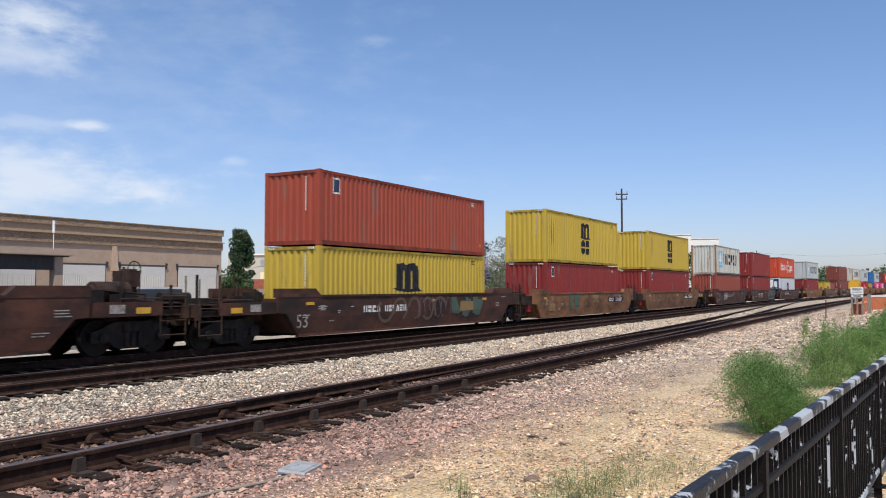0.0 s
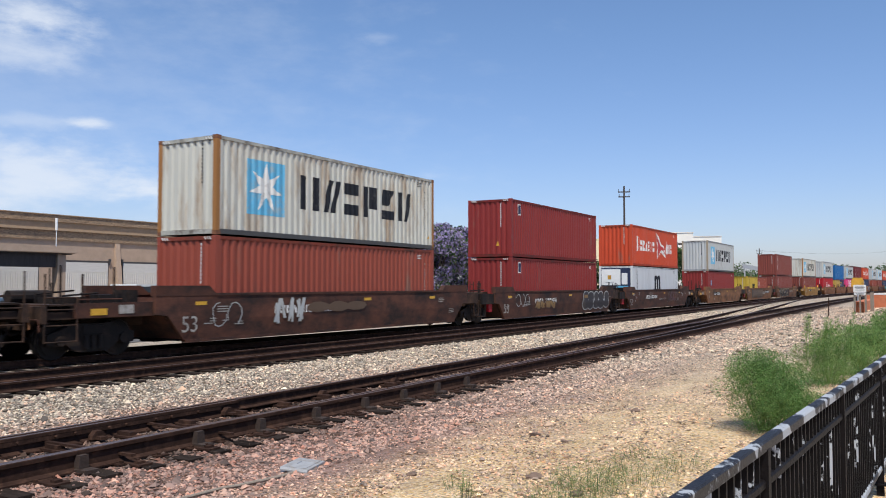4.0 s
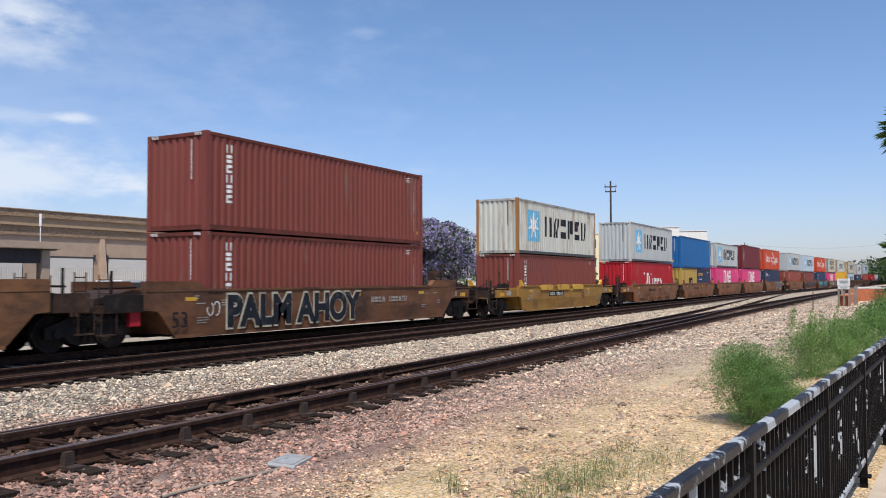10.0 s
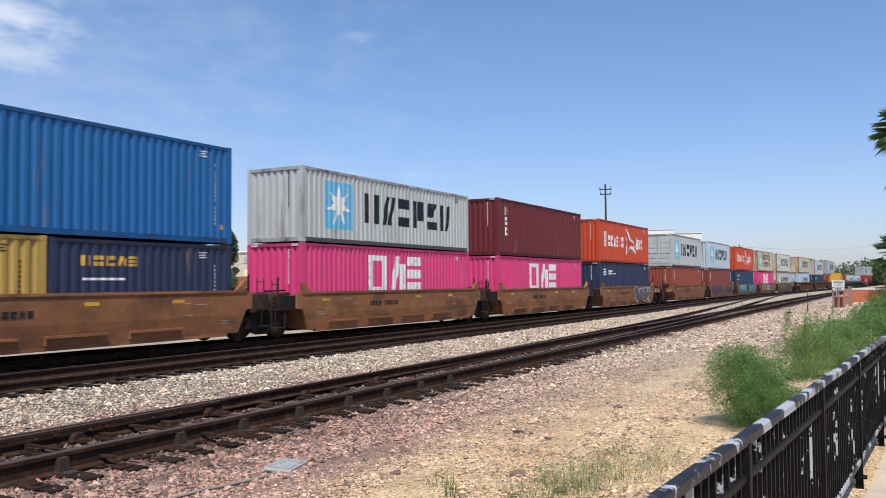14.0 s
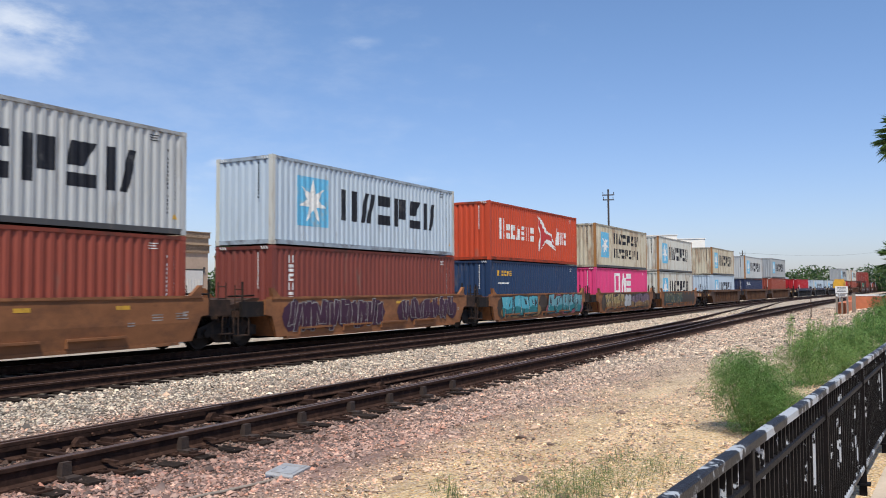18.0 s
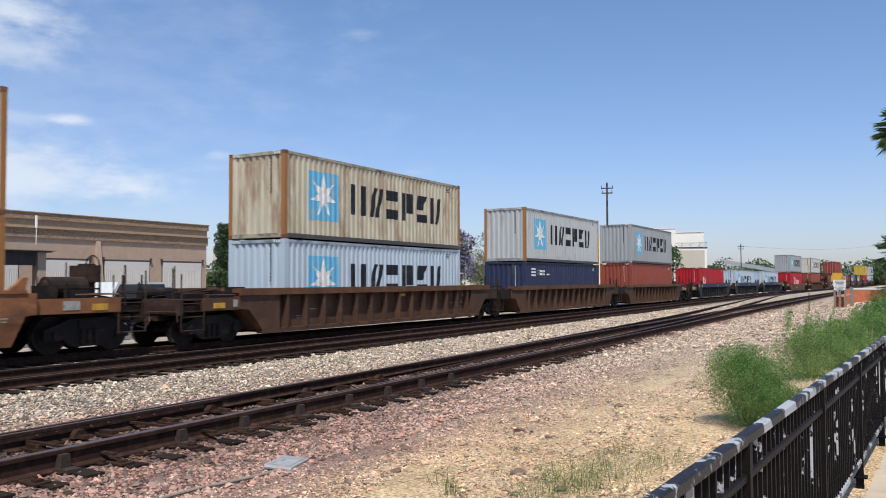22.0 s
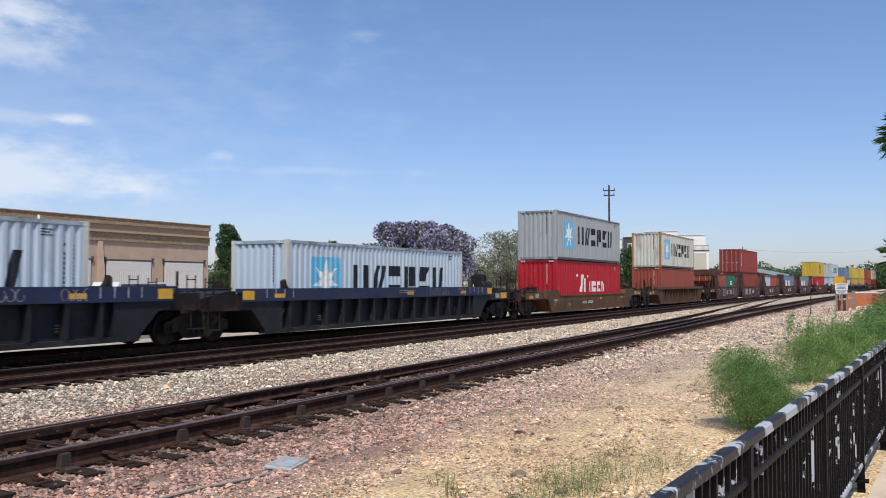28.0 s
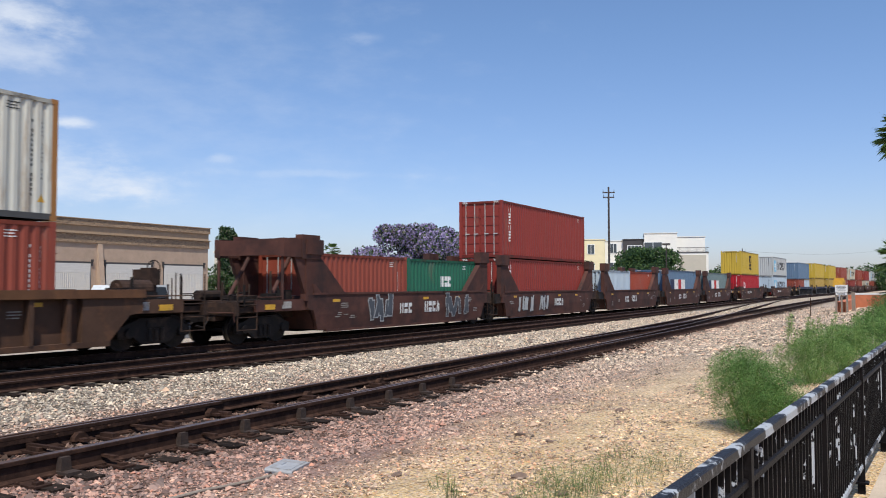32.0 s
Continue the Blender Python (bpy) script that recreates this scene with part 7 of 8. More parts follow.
def bush(x, y, h, r, seed, label, n=5200, leaf=0.045, mats=None, weights=None, stalks=0):
    rg = random.Random(seed)
    z = ground_z(x, y)
    root = thing("bush", label, "bush", m=pose(x, y, z))
    blobs = []
    for i in range(46):
        a, u = rg.uniform(0, 6.28), rg.random()
        rr = r * math.sqrt(rg.random()) * math.sqrt(max(0.05, 1 - (u - 0.25) ** 2 / 0.62))
        blobs.append((rr * math.cos(a), rr * math.sin(a), h * (0.10 + 0.76 * u), r * rg.uniform(0.26, 0.42)))
    st = MB()
    for i in range(60 if n > 5000 else 26):
        bx, by, bz, br = rg.choice(blobs)
        k, w = (0.25, 0.007) if n > 5000 else (0.9, 0.0022)
        st.tube((bx * k, by * k, 0), (bx * 1.1, by * 1.1, bz + br * rg.uniform(0.2, 1.3) * (1 if n > 5000 else 0.4)), w, 0.0015, n=4)
    for i in range(stalks):
        a, q = rg.uniform(0, 6.28), r * rg.uniform(0.1, 0.9)
        c = Vector((q * math.cos(a), q * math.sin(a), h * 0.5))
        zt = h * rg.uniform(1.0, 1.3)
        st.tube(c, (c.x, c.y, zt), 0.008, 0.004, n=4)
        for k in range(4):
            blobs.append((c.x, c.y, zt - 0.09 * k, 0.045 + 0.012 * k))
            blobs.append((c.x, c.y, zt - 0.09 * k, 0.05))
    part("stem", st, LEAF_WEED2 if n > 5000 else LEAF_GRASS, root)
    part("foliage", leaf_mesh(blobs, n, leaf, mats or [LEAF_WEED, LEAF_WEED2, LEAF], seed, flat=0.10, weights=weights or [0.5, 0.2, 0.3]), None, root)
    return root


# ---- buildings ----
M_SPLIT = mat("split_face_block", (0.30, 0.205, 0.13), 0.95, var=0.5, scale=5, stretch=(1, 1, 3), bump=1.0, bscale=7, dirt=(0.20, 0.13, 0.085), dirt_amt=0.4, dirt_scale=2)
M_SMOOTH = mat("smooth_block", (0.36, 0.255, 0.165), 0.9, var=0.12, scale=4, bump=0.3, bscale=20)
M_STUCCO = mat("beige_stucco", (0.43, 0.31, 0.225), 0.9, var=0.08, scale=2, bump=0.2, bscale=60, dirt=(0.36, 0.27, 0.19), dirt_amt=0.3)
M_SHUTTER = mat("pale_shutter", (0.60, 0.57, 0.52), 0.6, var=0.08, scale=2, stretch=(1, 1, 6))
M_GLASS = mat("window_glass", (0.05, 0.06, 0.07), 0.08, var=0.1, scale=2, spec=0.8)
M_STUCCO_W = mat("white_stucco", (0.78, 0.75, 0.68), 0.9, var=0.04, scale=1, bump=0.1, bscale=30)
M_STUCCO_T = mat("cream_stucco", (0.76, 0.66, 0.42), 0.9, var=0.05, scale=1, bump=0.1, bscale=30)
M_STUCCO_G = mat("grey_beige_stucco", (0.50, 0.45, 0.36), 0.9, var=0.06, scale=1, bump=0.1, bscale=30)
M_ROOFTILE = mat("red_roof_tile", (0.30, 0.085, 0.055), 0.9, var=0.25, scale=5, bump=0.5, bscale=9)
M_CHARCOAL = mat("charcoal_cladding", (0.055, 0.05, 0.05), 0.8, var=0.1, scale=1)
M_TERRA = mat("terracotta_wall", (0.46, 0.15, 0.07), 0.9, var=0.12, scale=3, bump=0.2, bscale=40)
M_POLE = mat("pole_wood", (0.055, 0.045, 0.042), 0.9, var=0.25, scale=5, stretch=(4, 4, 0.5), bump=0.4, bscale=20)
M_METALW = mat("white_enamel", (0.72, 0.72, 0.70), 0.45, var=0.06, scale=4)
M_GALV = mat("galvanised_steel", (0.42, 0.43, 0.44), 0.45, metal=0.6, var=0.12, scale=6)


def warehouse():
    root = thing("warehouse", "long beige block warehouse with roll-up doors and striped parapet", "building", m=pose(0, 46, -0.45))
    x1, x0 = 45.8, -30.0
    part("wall", MB().box(x0, x1, 0, 22, 0, 4.93), M_STUCCO, root)
    part("block_band", MB().box(x0, x1 + 0.05, -0.10, 22, 4.93, 5.50), M_SPLIT, root, "rough split-face block band")
    part("block_band", MB().box(x0, x1 + 0.12, -0.22, 22, 5.50, 5.56).box(x0, x1 + 0.02, -0.03, 22, 5.56, 6.04), M_SMOOTH, root, "smooth block band")
    part("block_band", MB().box(x0, x1 + 0.08, -0.14, 22, 6.04, 6.45), M_SPLIT, root, "rough split-face block parapet")
    part("coping", MB().box(x0, x1 + 0.14, -0.2, 22, 6.45, 6.50), M_SMOOTH, root)
    px, n = 44.6, 0
    door_x = (41.55, 36.65, 31.75, 26.85, 21.95, 17.05, 12.15)
    for dx in door_x:
        d = part("roll_up_door", MB().box(dx - 0.06, dx + 3.76, -0.03, 0.02, 0, 3.72), M_CHARCOAL, root)
        part("shutter", MB().box(dx, dx + 3.7, -0.05, -0.03, 0, 3.0), M_SHUTTER, d)
        mb = MB()
        for i in range(24):
            mb.box(dx + 0.08 + i * 0.15, dx + 0.14 + i * 0.15, -0.075, -0.05, 0, 3.0)
        part("slats", mb, M_SHUTTER, d)
        part("header", MB().box(dx, dx + 3.7, -0.06, -0.03, 3.0, 3.60), M_SHUTTER, d)
        # small dark blocks at the top corners of each door
        for lx in (dx - 0.12, dx + 3.82):
            part("wall_lamp", MB().box(lx - 0.05, lx + 0.05, -0.14, 0, 3.70, 3.86).box(lx - 0.03, lx + 0.03, -0.08, 0, 3.45, 3.70), M_CHARCOAL, root)
    bt = MB()
    bt.v += [(35.95, -0.7, 0), (36.3, -0.7, 0), (36.3, -0.1, 4.9), (35.95, -0.1, 4.9), (35.95, 0, 0), (36.3, 0, 0), (36.3, 0, 4.9), (35.95, 0, 4.9)]
    for q in ((0, 1, 2, 3), (1, 5, 6, 2), (4, 0, 3, 7), (3, 2, 6, 7)):
        bt.f.append(q)
        bt.mi.append(0)
    part("buttress", bt, M_STUCCO, root, "sloping stucco buttress")
    # open canopy at the loading side
    cn = part("canopy", MB().box(-20, 26.6, -9.0, 0, 3.75, 4.0), M_STUCCO, root)
    part("fascia", MB().box(-20, 26.7, -9.1, -9.0, 3.78, 4.08).box(26.6, 26.7, -9.0, 0, 3.78, 4.08), M_STUCCO, cn)
    part("soffit", MB().box(-20, 26.5, -8.9, -0.1, 3.70, 3.75), M_POLE, cn)
    # dark boxes added to stand in for the heavy shade beneath the canopy
    part("beam", MB().box(-20, 25.7, -8.75, -8.4, 3.05, 3.70).box(-20, 25.7, -4.6, -4.3, 3.15, 3.70), M_POLE, cn)
    for cx in (26.0, 22.4, 18.6, 13, 6):
        part("column", MB().box(cx - 0.22, cx + 0.22, -8.8, -8.36, 0, 3.70), M_POLE if cx < 26 else M_STUCCO, cn)
    return root


def car(x, y, color, label, h=1.75, ln=4.8):
    root = thing("parked_car", label, "car", m=pose(x, y, -0.40))
    o = [(-ln / 2, 0.45), (-ln / 2, 0.95), (-ln / 2 + 0.9, 1.08), (-ln / 2 + 1.5, h), (ln / 2 - 0.55, h), (ln / 2 - 0.05, 1.05), (ln / 2, 0.9), (ln / 2, 0.4)]
    part("body", MB().prism(o, -0.92, 0.92), color, root)
    g = [(-ln / 2 + 1.05, 1.1), (-ln / 2 + 1.6, h - 0.1), (ln / 2 - 0.65, h - 0.1), (ln / 2 - 0.35, 1.1)]
    part("window", MB().prism(g, -0.935, 0.935), M_GLASS, root)
    for wx in (-ln / 2 + 0.9, ln / 2 - 0.95):
        for wy in (-0.85, 0.85):
            part("wheel", MB().tube((wx, wy - 0.11, 0.35), (wx, wy + 0.11, 0.35), 0.35, n=18), M_RUNNING, root)
    return root


def apartments():
    root = thing("apartment_block", "white, charcoal and cream stucco apartment blocks", "building", m=pose(150 * math.sin(radians(74)), 150 * math.cos(radians(74)), -0.45, 0, 0, -74 + 90 - 90))
    root.matrix_basis = pose(150 * math.sin(radians(74)), 150 * math.cos(radians(74)), -1.1, 0, 0, -74)
    for u0, u1, d0, z1, mt, ws in ((-11.9, -5.5, 0.0, 10.9, M_STUCCO_T, ((-7.9, 8.4), (-7.9, 5.0), (-10.4, 8.4))), (-5.5, -2.3, 1.5, 10.7, M_STUCCO_W, ((-4.0, 8.6), (-4.0, 5.2))),
                                   (-2.3, 1.4, 0.8, 10.9, M_CHARCOAL, ((-0.9, 8.2), (0.4, 8.2), (-0.9, 5.0), (0.4, 5.0))), (1.4, 7.0, 0.0, 11.9, M_STUCCO_W, ((2.9, 8.7), (2.9, 5.0))),
                                   (7.0, 12.0, 4.0, 11.4, M_STUCCO_W, ()), (-12, 12, 12, 9.0, M_STUCCO_W, ())):
        w = part("wall", MB().box(u0, u1, d0, d0 + 12, 0, z1).box(u0 - 0.1, u1 + 0.1, d0 - 0.1, d0 + 12, z1, z1 + 0.12), mt, root)
        for wu, wz in ws:
            wide = 1.5 if mt is M_STUCCO_W and u0 > 1 else 0.55
            f = part("window", MB().box(wu - wide - 0.1, wu + wide + 0.1, d0 - 0.06, d0 + 0.02, wz - 0.1, wz + 1.7), M_METALW, w)
            part("pane", MB().box(wu - wide, wu - 0.04, d0 - 0.09, d0 - 0.06, wz, wz + 1.6).box(wu + 0.04, wu + wide, d0 - 0.09, d0 - 0.06, wz, wz + 1.6), M_GLASS, f)
    part("garage_front", MB().box(7.2, 12.3, 1.0, 4.0, 0, 8.5), M_STUCCO_W, root)
    part("recess", MB().box(7.5, 11.9, 0.95, 1.0, 0, 8.1), M_STUCCO_G, root)
    part("balcony", MB().box(7.0, 12.4, 0.9, 4.0, 8.5, 8.65).box(7.0, 12.4, 0.85, 0.95, 9.35, 9.42), M_CHARCOAL, root)
    mb = MB()
    for i in range(28):
        mb.box(7.05 + i * 0.19, 7.08 + i * 0.19, 0.87, 0.93, 8.6, 9.35)
    part("railing", mb, M_CHARCOAL, root)
    return root


build_train()
warehouse()
apartments()
tagged(part("road", MB().box(-300, 300, 25.5, 37.0, -0.44, -0.395), M_ASPH), "grey asphalt street behind the tracks", "road", kind="structure")
car(27.3, 33.0, PAINT["white"], "white van parked by the street", 2.15, 4.9)
car(36.5, 35.0, PAINT["white"], "white car parked near the warehouse corner", 1.5, 4.5)
car(22.0, 35.5, PAINT["steel"], "grey-blue car parked by the warehouse", 1.55, 4.6)

column_tree(62.5, 60, 8.5, 1.45, 3, "dark green columnar tree behind the warehouse")
column_tree(53.4, 60.5, 6.6, 0.7, 4, "slim dark tree close to the warehouse corner")
tree("jacaranda_tree", 76.2, 46, 8.7, 6.6, "jacaranda tree in full lilac blossom", [LEAF_LILAC, LEAF, LEAF_OLIVE, LEAF_DARK], [0.56, 0.20, 0.10, 0.14], 46000, 0.15, 6, low=0.14, clumps=70, radk=0.72)
tree("tree", 94.5, 42.6, 8.7, 5.2, "sparse grey-green tree beside the track", [LEAF_OLIVE, LEAF], [0.85, 0.15], 24000, 0.10, 7, low=0.10, clumps=80, limbs=18, radk=0.8)
for i, (tx, ty, th, tr_) in enumerate(((63, 52, 4.6, 3.0), (67, 54, 5.4, 3.4), (73, 58, 4.8, 3.0), (60, 58, 3.6, 2.0), (74, 52, 4.4, 2.8))):
    tree("tree", tx, ty, th, tr_, "dense grey-green street tree", [LEAF_DARK, LEAF, LEAF_OLIVE], [0.3, 0.5, 0.2], 11000, 0.12, 11 + i, low=0.06)
tree("tree", 131, 36.0, 8.2, 5.6, "dense round green tree before the apartments", [LEAF_DARK, LEAF], [0.5, 0.5], 16000, 0.2, 21, low=0.05, clumps=60)
tree("tree", 118, 43, 6.0, 3.0, "green tree beside the cream apartments", [LEAF_DARK, LEAF], [0.5, 0.5], 3000, 0.2, 22, low=0.05)
fan_palm(118, 88.5, 8.3, 1.55, 31, "distant fan palm over the trees", -0.45, 44)
fan_palm(36, -0.40, 7.6, 1.3, 32, "tall fan palm beside the walkway", -0.1, 84, 2.3)
fan_palm(62, 0.0, 3.5, 1.7, 33, "short fan palm near the crossing", -0.1, 60)
fan_palm(66, -1.4, 3.9, 1.9, 34, "short fan palm near the crossing", -0.1, 60)
bush(11.25, 1.80, 1.02, 0.66, 41, "feathery bright green weed bush on the dirt", 60000, 0.020)
bush(11.0, 1.52, 0.62, 0.50, 45, "feathery bright green weed bush on the dirt", 24000, 0.020)
bush(16.9, 1.55, 1.02, 0.70, 42, "feathery yellow-green weed bush on the dirt", 36000, 0.026, None, [0.35, 0.5, 0.15], 9)
bush(18.8, 1.15, 0.98, 0.75, 43, "feathery yellow-green weed bush by the fence", 26000, 0.030, None, [0.35, 0.5, 0.15], 12)
bush(24.0, 0.75, 0.95, 0.8, 46, "tall green weeds along the fence", 8000, 0.06)
bush(30.0, 0.55, 1.2, 0.9, 47, "tall green weeds along the fence", 8000, 0.07)
bush(38.0, 0.2, 1.5, 1.1, 48, "tall green weeds near the sign", 7000, 0.09)
for bx, by, bh, br, sd_, bn in ((7.45, 2.72, 0.22, 0.42, 44, 3600), (7.9, 2.42, 0.22, 0.40, 49, 3200), (7.05, 2.5, 0.22, 0.42, 50, 3600), (6.65, 2.75, 0.18, 0.36, 53, 2400), (8.5, 2.15, 0.15, 0.36, 54, 1600),
                                (6.95, 3.85, 0.18, 0.18, 55, 700), (6.6, 3.6, 0.14, 0.16, 56, 500), (9.0, 2.75, 0.12, 0.26, 57, 600)):
    bush(bx, by, bh, br, sd_, "wispy dull green weed on the dirt", bn, 0.013, [LEAF_GRASS, LEAF_DRY, LEAF_WEED], [0.5, 0.2, 0.3])


# ---- pole, sign, crossing ----
def utility_pole(x, y, h, label):
    root = thing("utility_pole", label, "utility pole", m=pose(x, y, -0.45))
    part("pole", MB().tube((0, 0, 0), (0, 0, h), 0.14, 0.095, n=10), M_POLE, root)
    for z, w in ((h - 0.62, 0.66), (h - 1.15, 0.60)):
        part("crossarm", MB().box(-0.06, 0.06, -w, w, z - 0.06, z + 0.06), M_POLE, root, m=pose(0, 0, 0, 0, 0, 18))
        for yy in (-w + 0.08, 0.0, w - 0.08):
            part("insulator", MB().tube((0, yy, z + 0.06), (0, yy, z + 0.32), 0.032, n=6), M_POLE, root, m=pose(0, 0, 0, 0, 0, 18))
    return root


utility_pole(87.3, 28.03, 12.9, "dark wooden utility pole with two crossarms")
utility_pole(197, 32, 10.4, "dark wooden utility pole farther down the line")


def small_fixtures():
    # valve box lid lying on the gravel
    z = ground_z(7.4, 6.16)
    b = thing("valve_box", "pale grey plastic utility box lid on the gravel", "utility box", m=pose(7.4, 6.16, z - 0.02, 3, -2, 12))
    part("box", MB().prism([(-0.22, 0), (0.22, 0), (0.21, 0.045), (-0.21, 0.045)], -0.17, 0.17), M_GALV, b)
    part("lid", MB().prism([(-0.235, 0.045), (0.235, 0.045), (0.235, 0.06), (0.215, 0.08), (-0.215, 0.08), (-0.235, 0.06)], -0.17, 0.17).box(-0.19, 0.19, -0.125, 0.125, 0.08, 0.086), M_LID, b)
    part("handle", MB().tube((-0.05, 0.05, 0.068), (-0.05, 0.05, 0.085), 0.008).tube((0.05, 0.05, 0.068), (0.05, 0.05, 0.085), 0.008).tube((-0.05, 0.05, 0.085), (0.05, 0.05, 0.085), 0.008), M_GALV, b)
    h = thing("hose", "old brown hose half buried in the dirt", "hose")
    mb = MB()
    pts = []
    for i in range(15):
        u = i / 14
        x, y = 5.6 + 1.55 * u, 6.24 - 0.14 * u + 0.04 * math.sin(5 * u)
        pts.append(Vector((x, y, ground_z(x, y) + 0.03)))
    for i, p in enumerate(pts):
        mb.v += [(p.x - 0.005 * math.cos(a), p.y + 0.018 * math.cos(a), p.z + 0.018 * math.sin(a)) for a in [k * math.pi / 4 for k in range(8)]]
        if i:
            for k in range(8):
                mb.f.append((8 * i - 8 + k, 8 * i - 8 + (k + 1) % 8, 8 * i + (k + 1) % 8, 8 * i + k))
                mb.mi.append(0)
    part("tube", mb, M_POST, h)
    for x, y, r in ((10.08, 4.46, 0.055), (7.65, 3.41, 0.060), (6.2, 3.1, 0.045), (9.7, 3.9, 0.04), (12.6, 3.9, 0.06), (7.4, 4.7, 0.045), (8.6, 5.3, 0.05), (7.1, 2.75, 0.05)):
        rk = thing("rock", "dark brown rock lying on the dirt", "rock", m=pose(x, y, ground_z(x, y) + 0.2 * r, 0, 0, x * 70))
        rr = random.Random(int(x * 100))
        mb = MB()
        mb.tube((0, 0, -r * 0.4), (0, 0, r * 0.15), r * 1.2, r * 1.25, n=9).tube((0, 0, r * 0.15), (0.1 * r, 0, r * 0.55), r * 1.25, r * 0.6, n=9)
        mb.v = [(a * rr.uniform(0.75, 1.25), b * rr.uniform(0.75, 1.25), c * rr.uniform(0.8, 1.2)) for a, b, c in mb.v]
        part("stone", mb, M_ROCK, rk)
    # warning sign on wooden posts
    s = thing("warning_sign", "white warning sign board on grey wooden posts", "sign", m=pose(63.6, 3.83, -0.2, 0, 0, -4))
    for yy in (-0.34, 0.34):
        part("post", MB().box(0.03, 0.15, yy - 0.06, yy + 0.06, 0, 1.40), M_POST, s)
    part("post", MB().box(0.04, 0.12, -0.05, 0.05, 0, 1.9), M_POST, s)
    part("board", MB().box(-0.02, 0.02, -0.40, 0.40, 1.44, 1.92), M_METALW, s)
    part("board", MB().box(-0.02, 0.02, -0.36, 0.36, 1.22, 1.40), M_METALW, s)
    mb = MB()
    for z0, w in ((1.82, 0.56), (1.73, 0.62), (1.64, 0.5), (1.55, 0.6), (1.33, 0.5), (1.26, 0.45)):
        mb.box(-0.026, -0.02, -w / 2, w / 2, z0, z0 + 0.03)
    part("text_bars", mb, M_DARKMARK, s)["kind"] = "stuff"
    st = thing("marker_stake", "thin leaning steel stake in the gravel", "stake", m=pose(58.0, 5.3, -0.25, 0, 8, 0))
    part("stake", MB().box(-0.025, 0.025, -0.025, 0.025, 0, 1.15), M_RAIL, st)
    # crossing signal with a yellow hood, gate arm, planter wall
    g = thing("crossing_signal", "yellow crossing signal housing on a grey mast", "signal", m=pose(82, 5.1, -0.2))
    part("mast", MB().tube((0, 0, 0), (0, 0, 2.3), 0.06), M_GALV, g)
    part("housing", MB().box(-0.25, 0.25, -0.5, 0.5, 1.75, 2.35).box(-0.2, 0.2, -0.4, 0.4, 2.35, 2.55), M_YELLOW, g)
    a = thing("gate_arm", "white crossing gate arm lowered across the walkway", "gate arm", m=pose(66, 3.2, 0))
    part("arm", MB().box(-0.04, 0.04, -9.0, 0.0, 1.02, 1.14), M_METALW, a)
    part("stand", MB().box(-0.12, 0.12, -0.12, 0.12, -0.2, 1.2), M_POST, a)
    w = thing("planter_wall", "low terracotta coloured wall beside the crossing", "wall", m=pose(78, 0, -0.2))
    part("wall", MB().box(-0.3, 0.3, -14, 4.2, 0, 1.05).box(-14, -0.3, 3.6, 4.2, 0, 0.75), M_TERRA, w)
    # street lamp with a curved arm, white antenna mast
    l = thing("street_lamp", "grey street lamp with a curved arm", "street lamp", m=pose(85, 80, -0.45))
    mb = MB().tube((0, 0, 0), (0, 0, 4.6), 0.09, 0.07)
    pts = [Vector((0.3 * i - 0.0, 0, 4.6 + 0.55 * math.sin(i / 8 * 1.5))) for i in range(9)]
    for p, q in zip(pts, pts[1:]):
        mb.tube(p, q, 0.05, n=6)
    part("mast", mb, M_GALV, l)
    part("lamp_head", MB().box(2.3, 3.0, -0.15, 0.15, 5.05, 5.2), M_GALV, l)
    l2 = thing("street_lamp", "dark post-top street lamp before the apartments", "street lamp", m=pose(126, 31.5, -0.45))
    part("mast", MB().tube((0, 0, 0), (0, 0, 8.2), 0.10, 0.08), M_POLE, l2)
    part("lamp_head", MB().box(-0.3, 0.3, -0.55, 0.55, 8.2, 8.5), M_POLE, l2)
    an = thing("antenna_mast", "thin white antenna mast before the warehouse", "mast", m=pose(27.6, 40, -0.45))
    part("mast", MB().tube((0, 0, 0), (0, 0, 5.4), 0.025).tube((0, 0, 5.1), (0, 0, 5.75), 0.07), M_METALW, an)
    # cable between the poles
    c = thing("cable", "thin overhead cable between the poles", "cable")
    mb = MB()
    b_, far = Vector((197, 32, 9.4)), Vector((300, -2, 14))
    for p, q in ((b_, far),):
        pts = [p.lerp(q, i / 14) - Vector((0, 0, 1.6 * math.sin(math.pi * i / 14))) for i in range(15)]
        for u, v in zip(pts, pts[1:]):
            mb.tube(u, v, 0.018, n=4, caps=False)
    part("wire", mb, M_DARKIN, c)


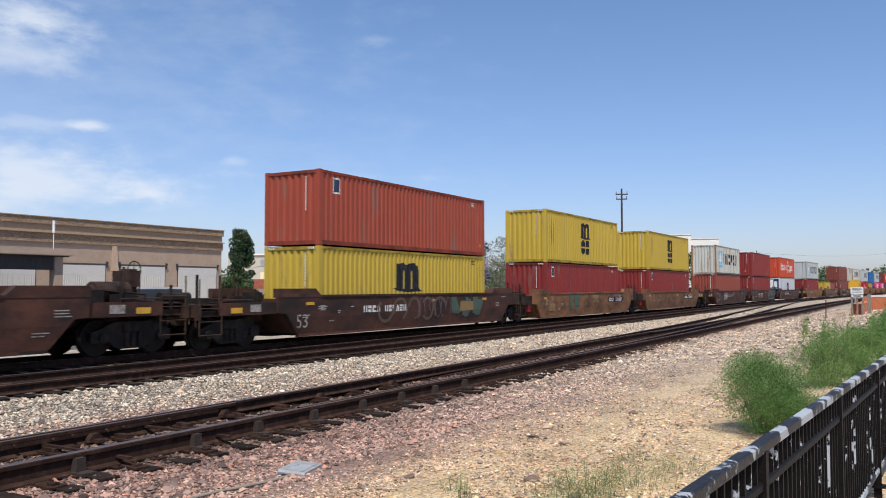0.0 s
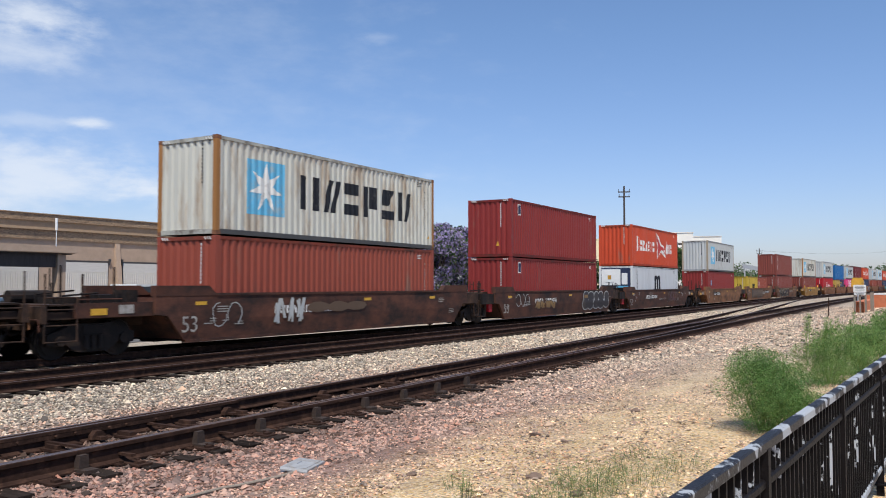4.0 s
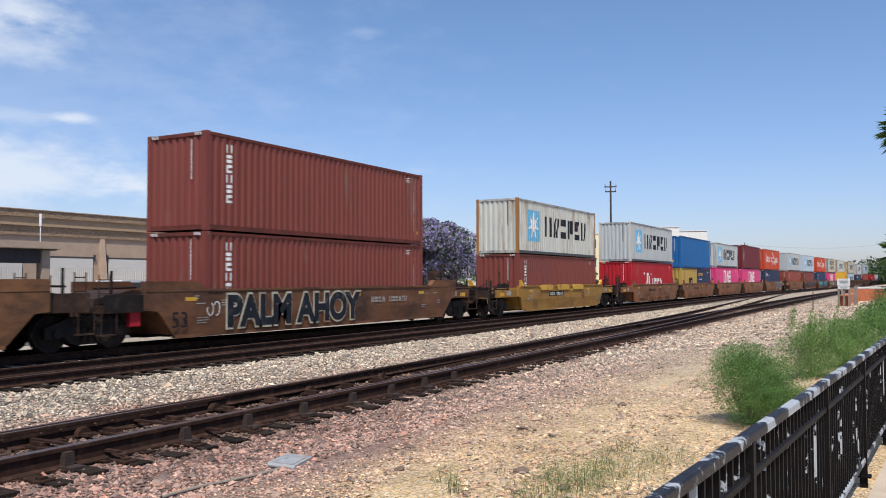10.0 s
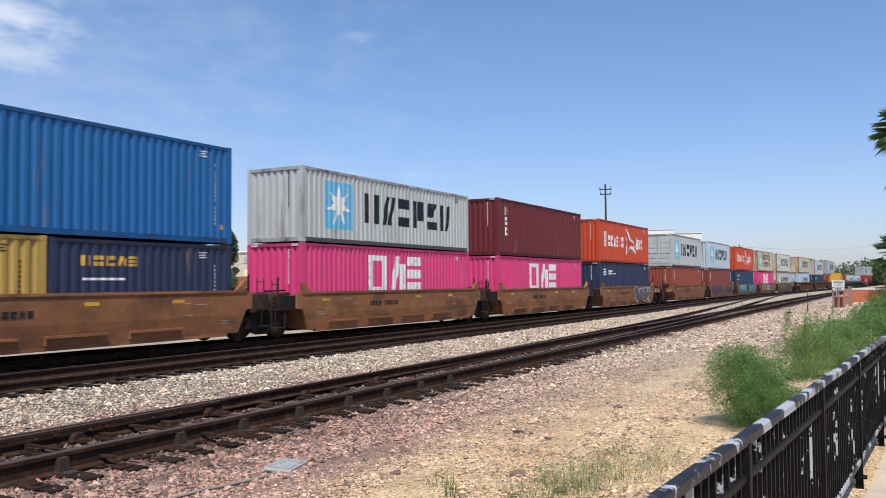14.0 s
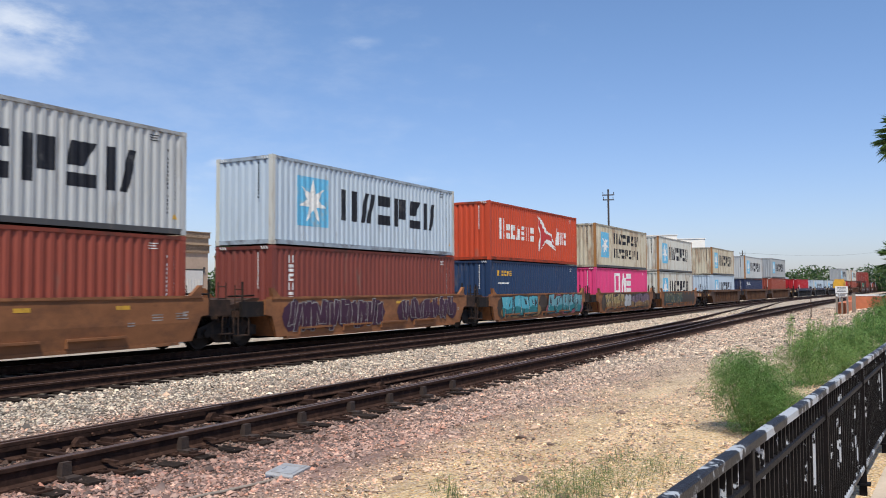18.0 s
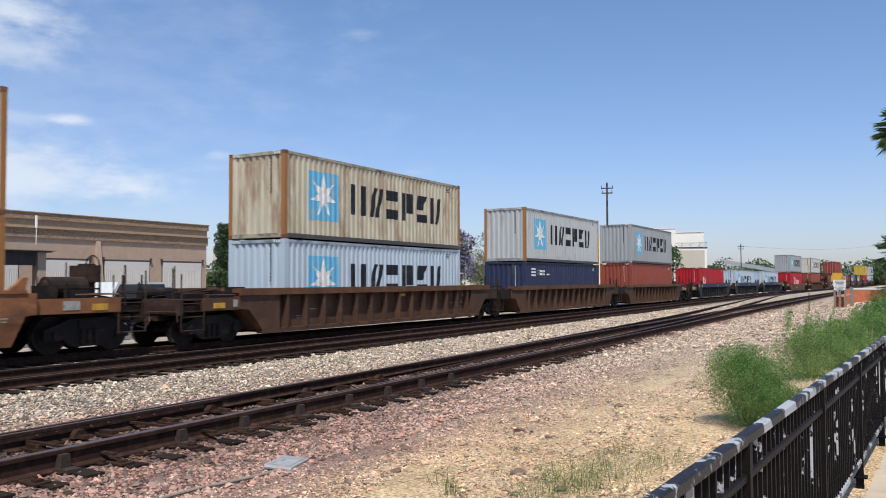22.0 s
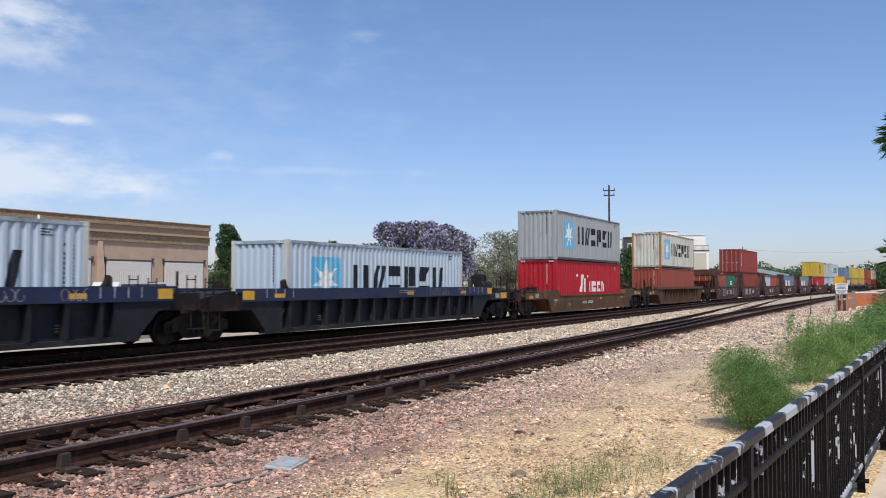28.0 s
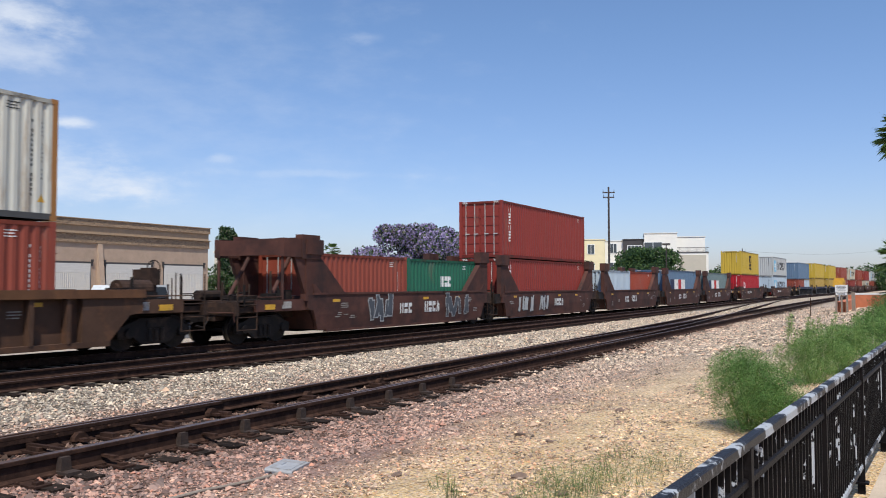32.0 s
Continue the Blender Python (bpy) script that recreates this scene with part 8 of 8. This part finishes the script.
def twigs():
    """Dry twigs and grass bits on the dirt, and sparse green blades."""
    rg = random.Random(61)
    mb, gb = MB(), MB()
    for i in range(900):
        x, y = 3.0 + 17 * rg.random() ** 1.4, rg.uniform(1.0, 5.6)
        z, a, ln = ground_z(x, y) + 0.006, rg.uniform(0, 6.28), rg.uniform(0.03, 0.17)
        dx, dy = ln * math.cos(a), ln * math.sin(a)
        mb.tube((x, y, z), (x + dx, y + dy, ground_z(x + dx, y + dy) + rg.uniform(0.004, 0.03)), rg.uniform(0.002, 0.005), 0.002, n=3, caps=False)
    tagged(part("dry_twigs", mb, M_TWIG), "dry brown twigs scattered on the dirt", "twigs", kind="stuff")
    for i in range(330):
        k = rg.random()
        if k < 0.75:
            x, y = rg.gauss(7.3, 0.5), rg.gauss(2.7, 0.4)
        else:
            x, y = 6.2 + 7 * rg.random(), rg.uniform(1.6, 3.8)
        z = ground_z(x, y)
        for q in range(2):
            a, h = rg.uniform(0, 6.28), rg.uniform(0.03, 0.09)
            c, sn, ln = math.cos(a), math.sin(a), rg.uniform(0.02, 0.09)
            gb.poly([(x - 0.003 * sn, y + 0.003 * c, z), (x + 0.003 * sn, y - 0.003 * c, z), (x + ln * c, y + ln * sn, z + h)])
    tagged(part("sparse_grass", gb, LEAF_GRASS), "sparse green and dry grass blades on the dirt", "grass", kind="stuff")


def distance():
    # far buildings and woods
    f = thing("far_building", "pale far apartment building behind the trees", "building", m=pose(132, 118, -0.45, 0, 0, -50))
    part("wall", MB().box(-9, 13, 0, 10, 0, 8.9), M_STUCCO_G, f)
    for i in range(7):
        for j in range(3):
            part("window", MB().box(-8 + i * 2.8, -6.8 + i * 2.8, -0.05, 0.02, 1.2 + j * 2.7, 2.6 + j * 2.7), M_STUCCO_T if (i + j) % 3 == 0 else M_GALV, f)
    part("roof", MB().box(-9.3, 13.3, -0.3, 10, 8.9, 9.2), M_STUCCO_W, f)
    h = thing("house", "low white house with a red tile roof", "house", m=pose(79, 74, -0.45, 0, 0, -45))
    part("wall", MB().box(-6, 6, 0, 7, 0, 2.0), M_STUCCO_W, h)
    part("roof", MB().prism([(-6.6, 2.0), (6.6, 2.0), (4.8, 3.2), (-4.8, 3.2)], -0.5, 7.5), M_ROOFTILE, h)
    c = thing("conveyor", "grey inclined conveyor beam far beyond the trees", "conveyor", m=pose(255, 38, 0, 0, 0, -82))
    part("beam", MB().prism([(-8, 6.6), (9, 3.3), (9, 4.3), (-8, 7.8)], -0.6, 0.6), M_GALV, c)
    for xx in (-7.5, 8.0):
        part("leg", MB().box(xx - 0.2, xx + 0.2, -0.3, 0.3, -0.45, 6.8 if xx < 0 else 3.6), M_GALV, c)
    rg = random.Random(77)
    blobs = []
    for i in range(150):
        az = radians(rg.uniform(77, 93))
        d = rg.uniform(300, 420)
        r = rg.uniform(3, 6)
        blobs.append((d * math.sin(az), d * math.cos(az), rg.uniform(0.2, 5.5) , r))
    for i in range(120):
        az = radians(rg.uniform(20, 77))
        d = rg.uniform(200, 330)
        blobs.append((d * math.sin(az), d * math.cos(az), rg.uniform(0.2, 4.5), rg.uniform(3, 5)))
    tagged(new("far_woods", leaf_mesh(blobs, 90000, 0.42, [LEAF_DARK, LEAF, LEAF_OLIVE], 78, weights=[0.35, 0.5, 0.15])), "far line of green trees on the horizon", "trees", kind="stuff")


small_fixtures()
distance()
stones("ballast_gravel", 185000, (3.0, 62), (5.9, 13.6), 0.0195, 51, "loose pinkish and grey ballast stones", 1.9)
stones("gravel", 26000, (24, 86), (1.6, 12.4), 0.034, 53, "pale loose gravel beside the tracks", 1.0)
stones("dirt_pebbles", 90000, (2.5, 40), (0.95, 6.6), 0.0125, 52, "small tan and pinkish pebbles on the dirt", 1.7, M_PEBBLE, True)
twigs()
motions()
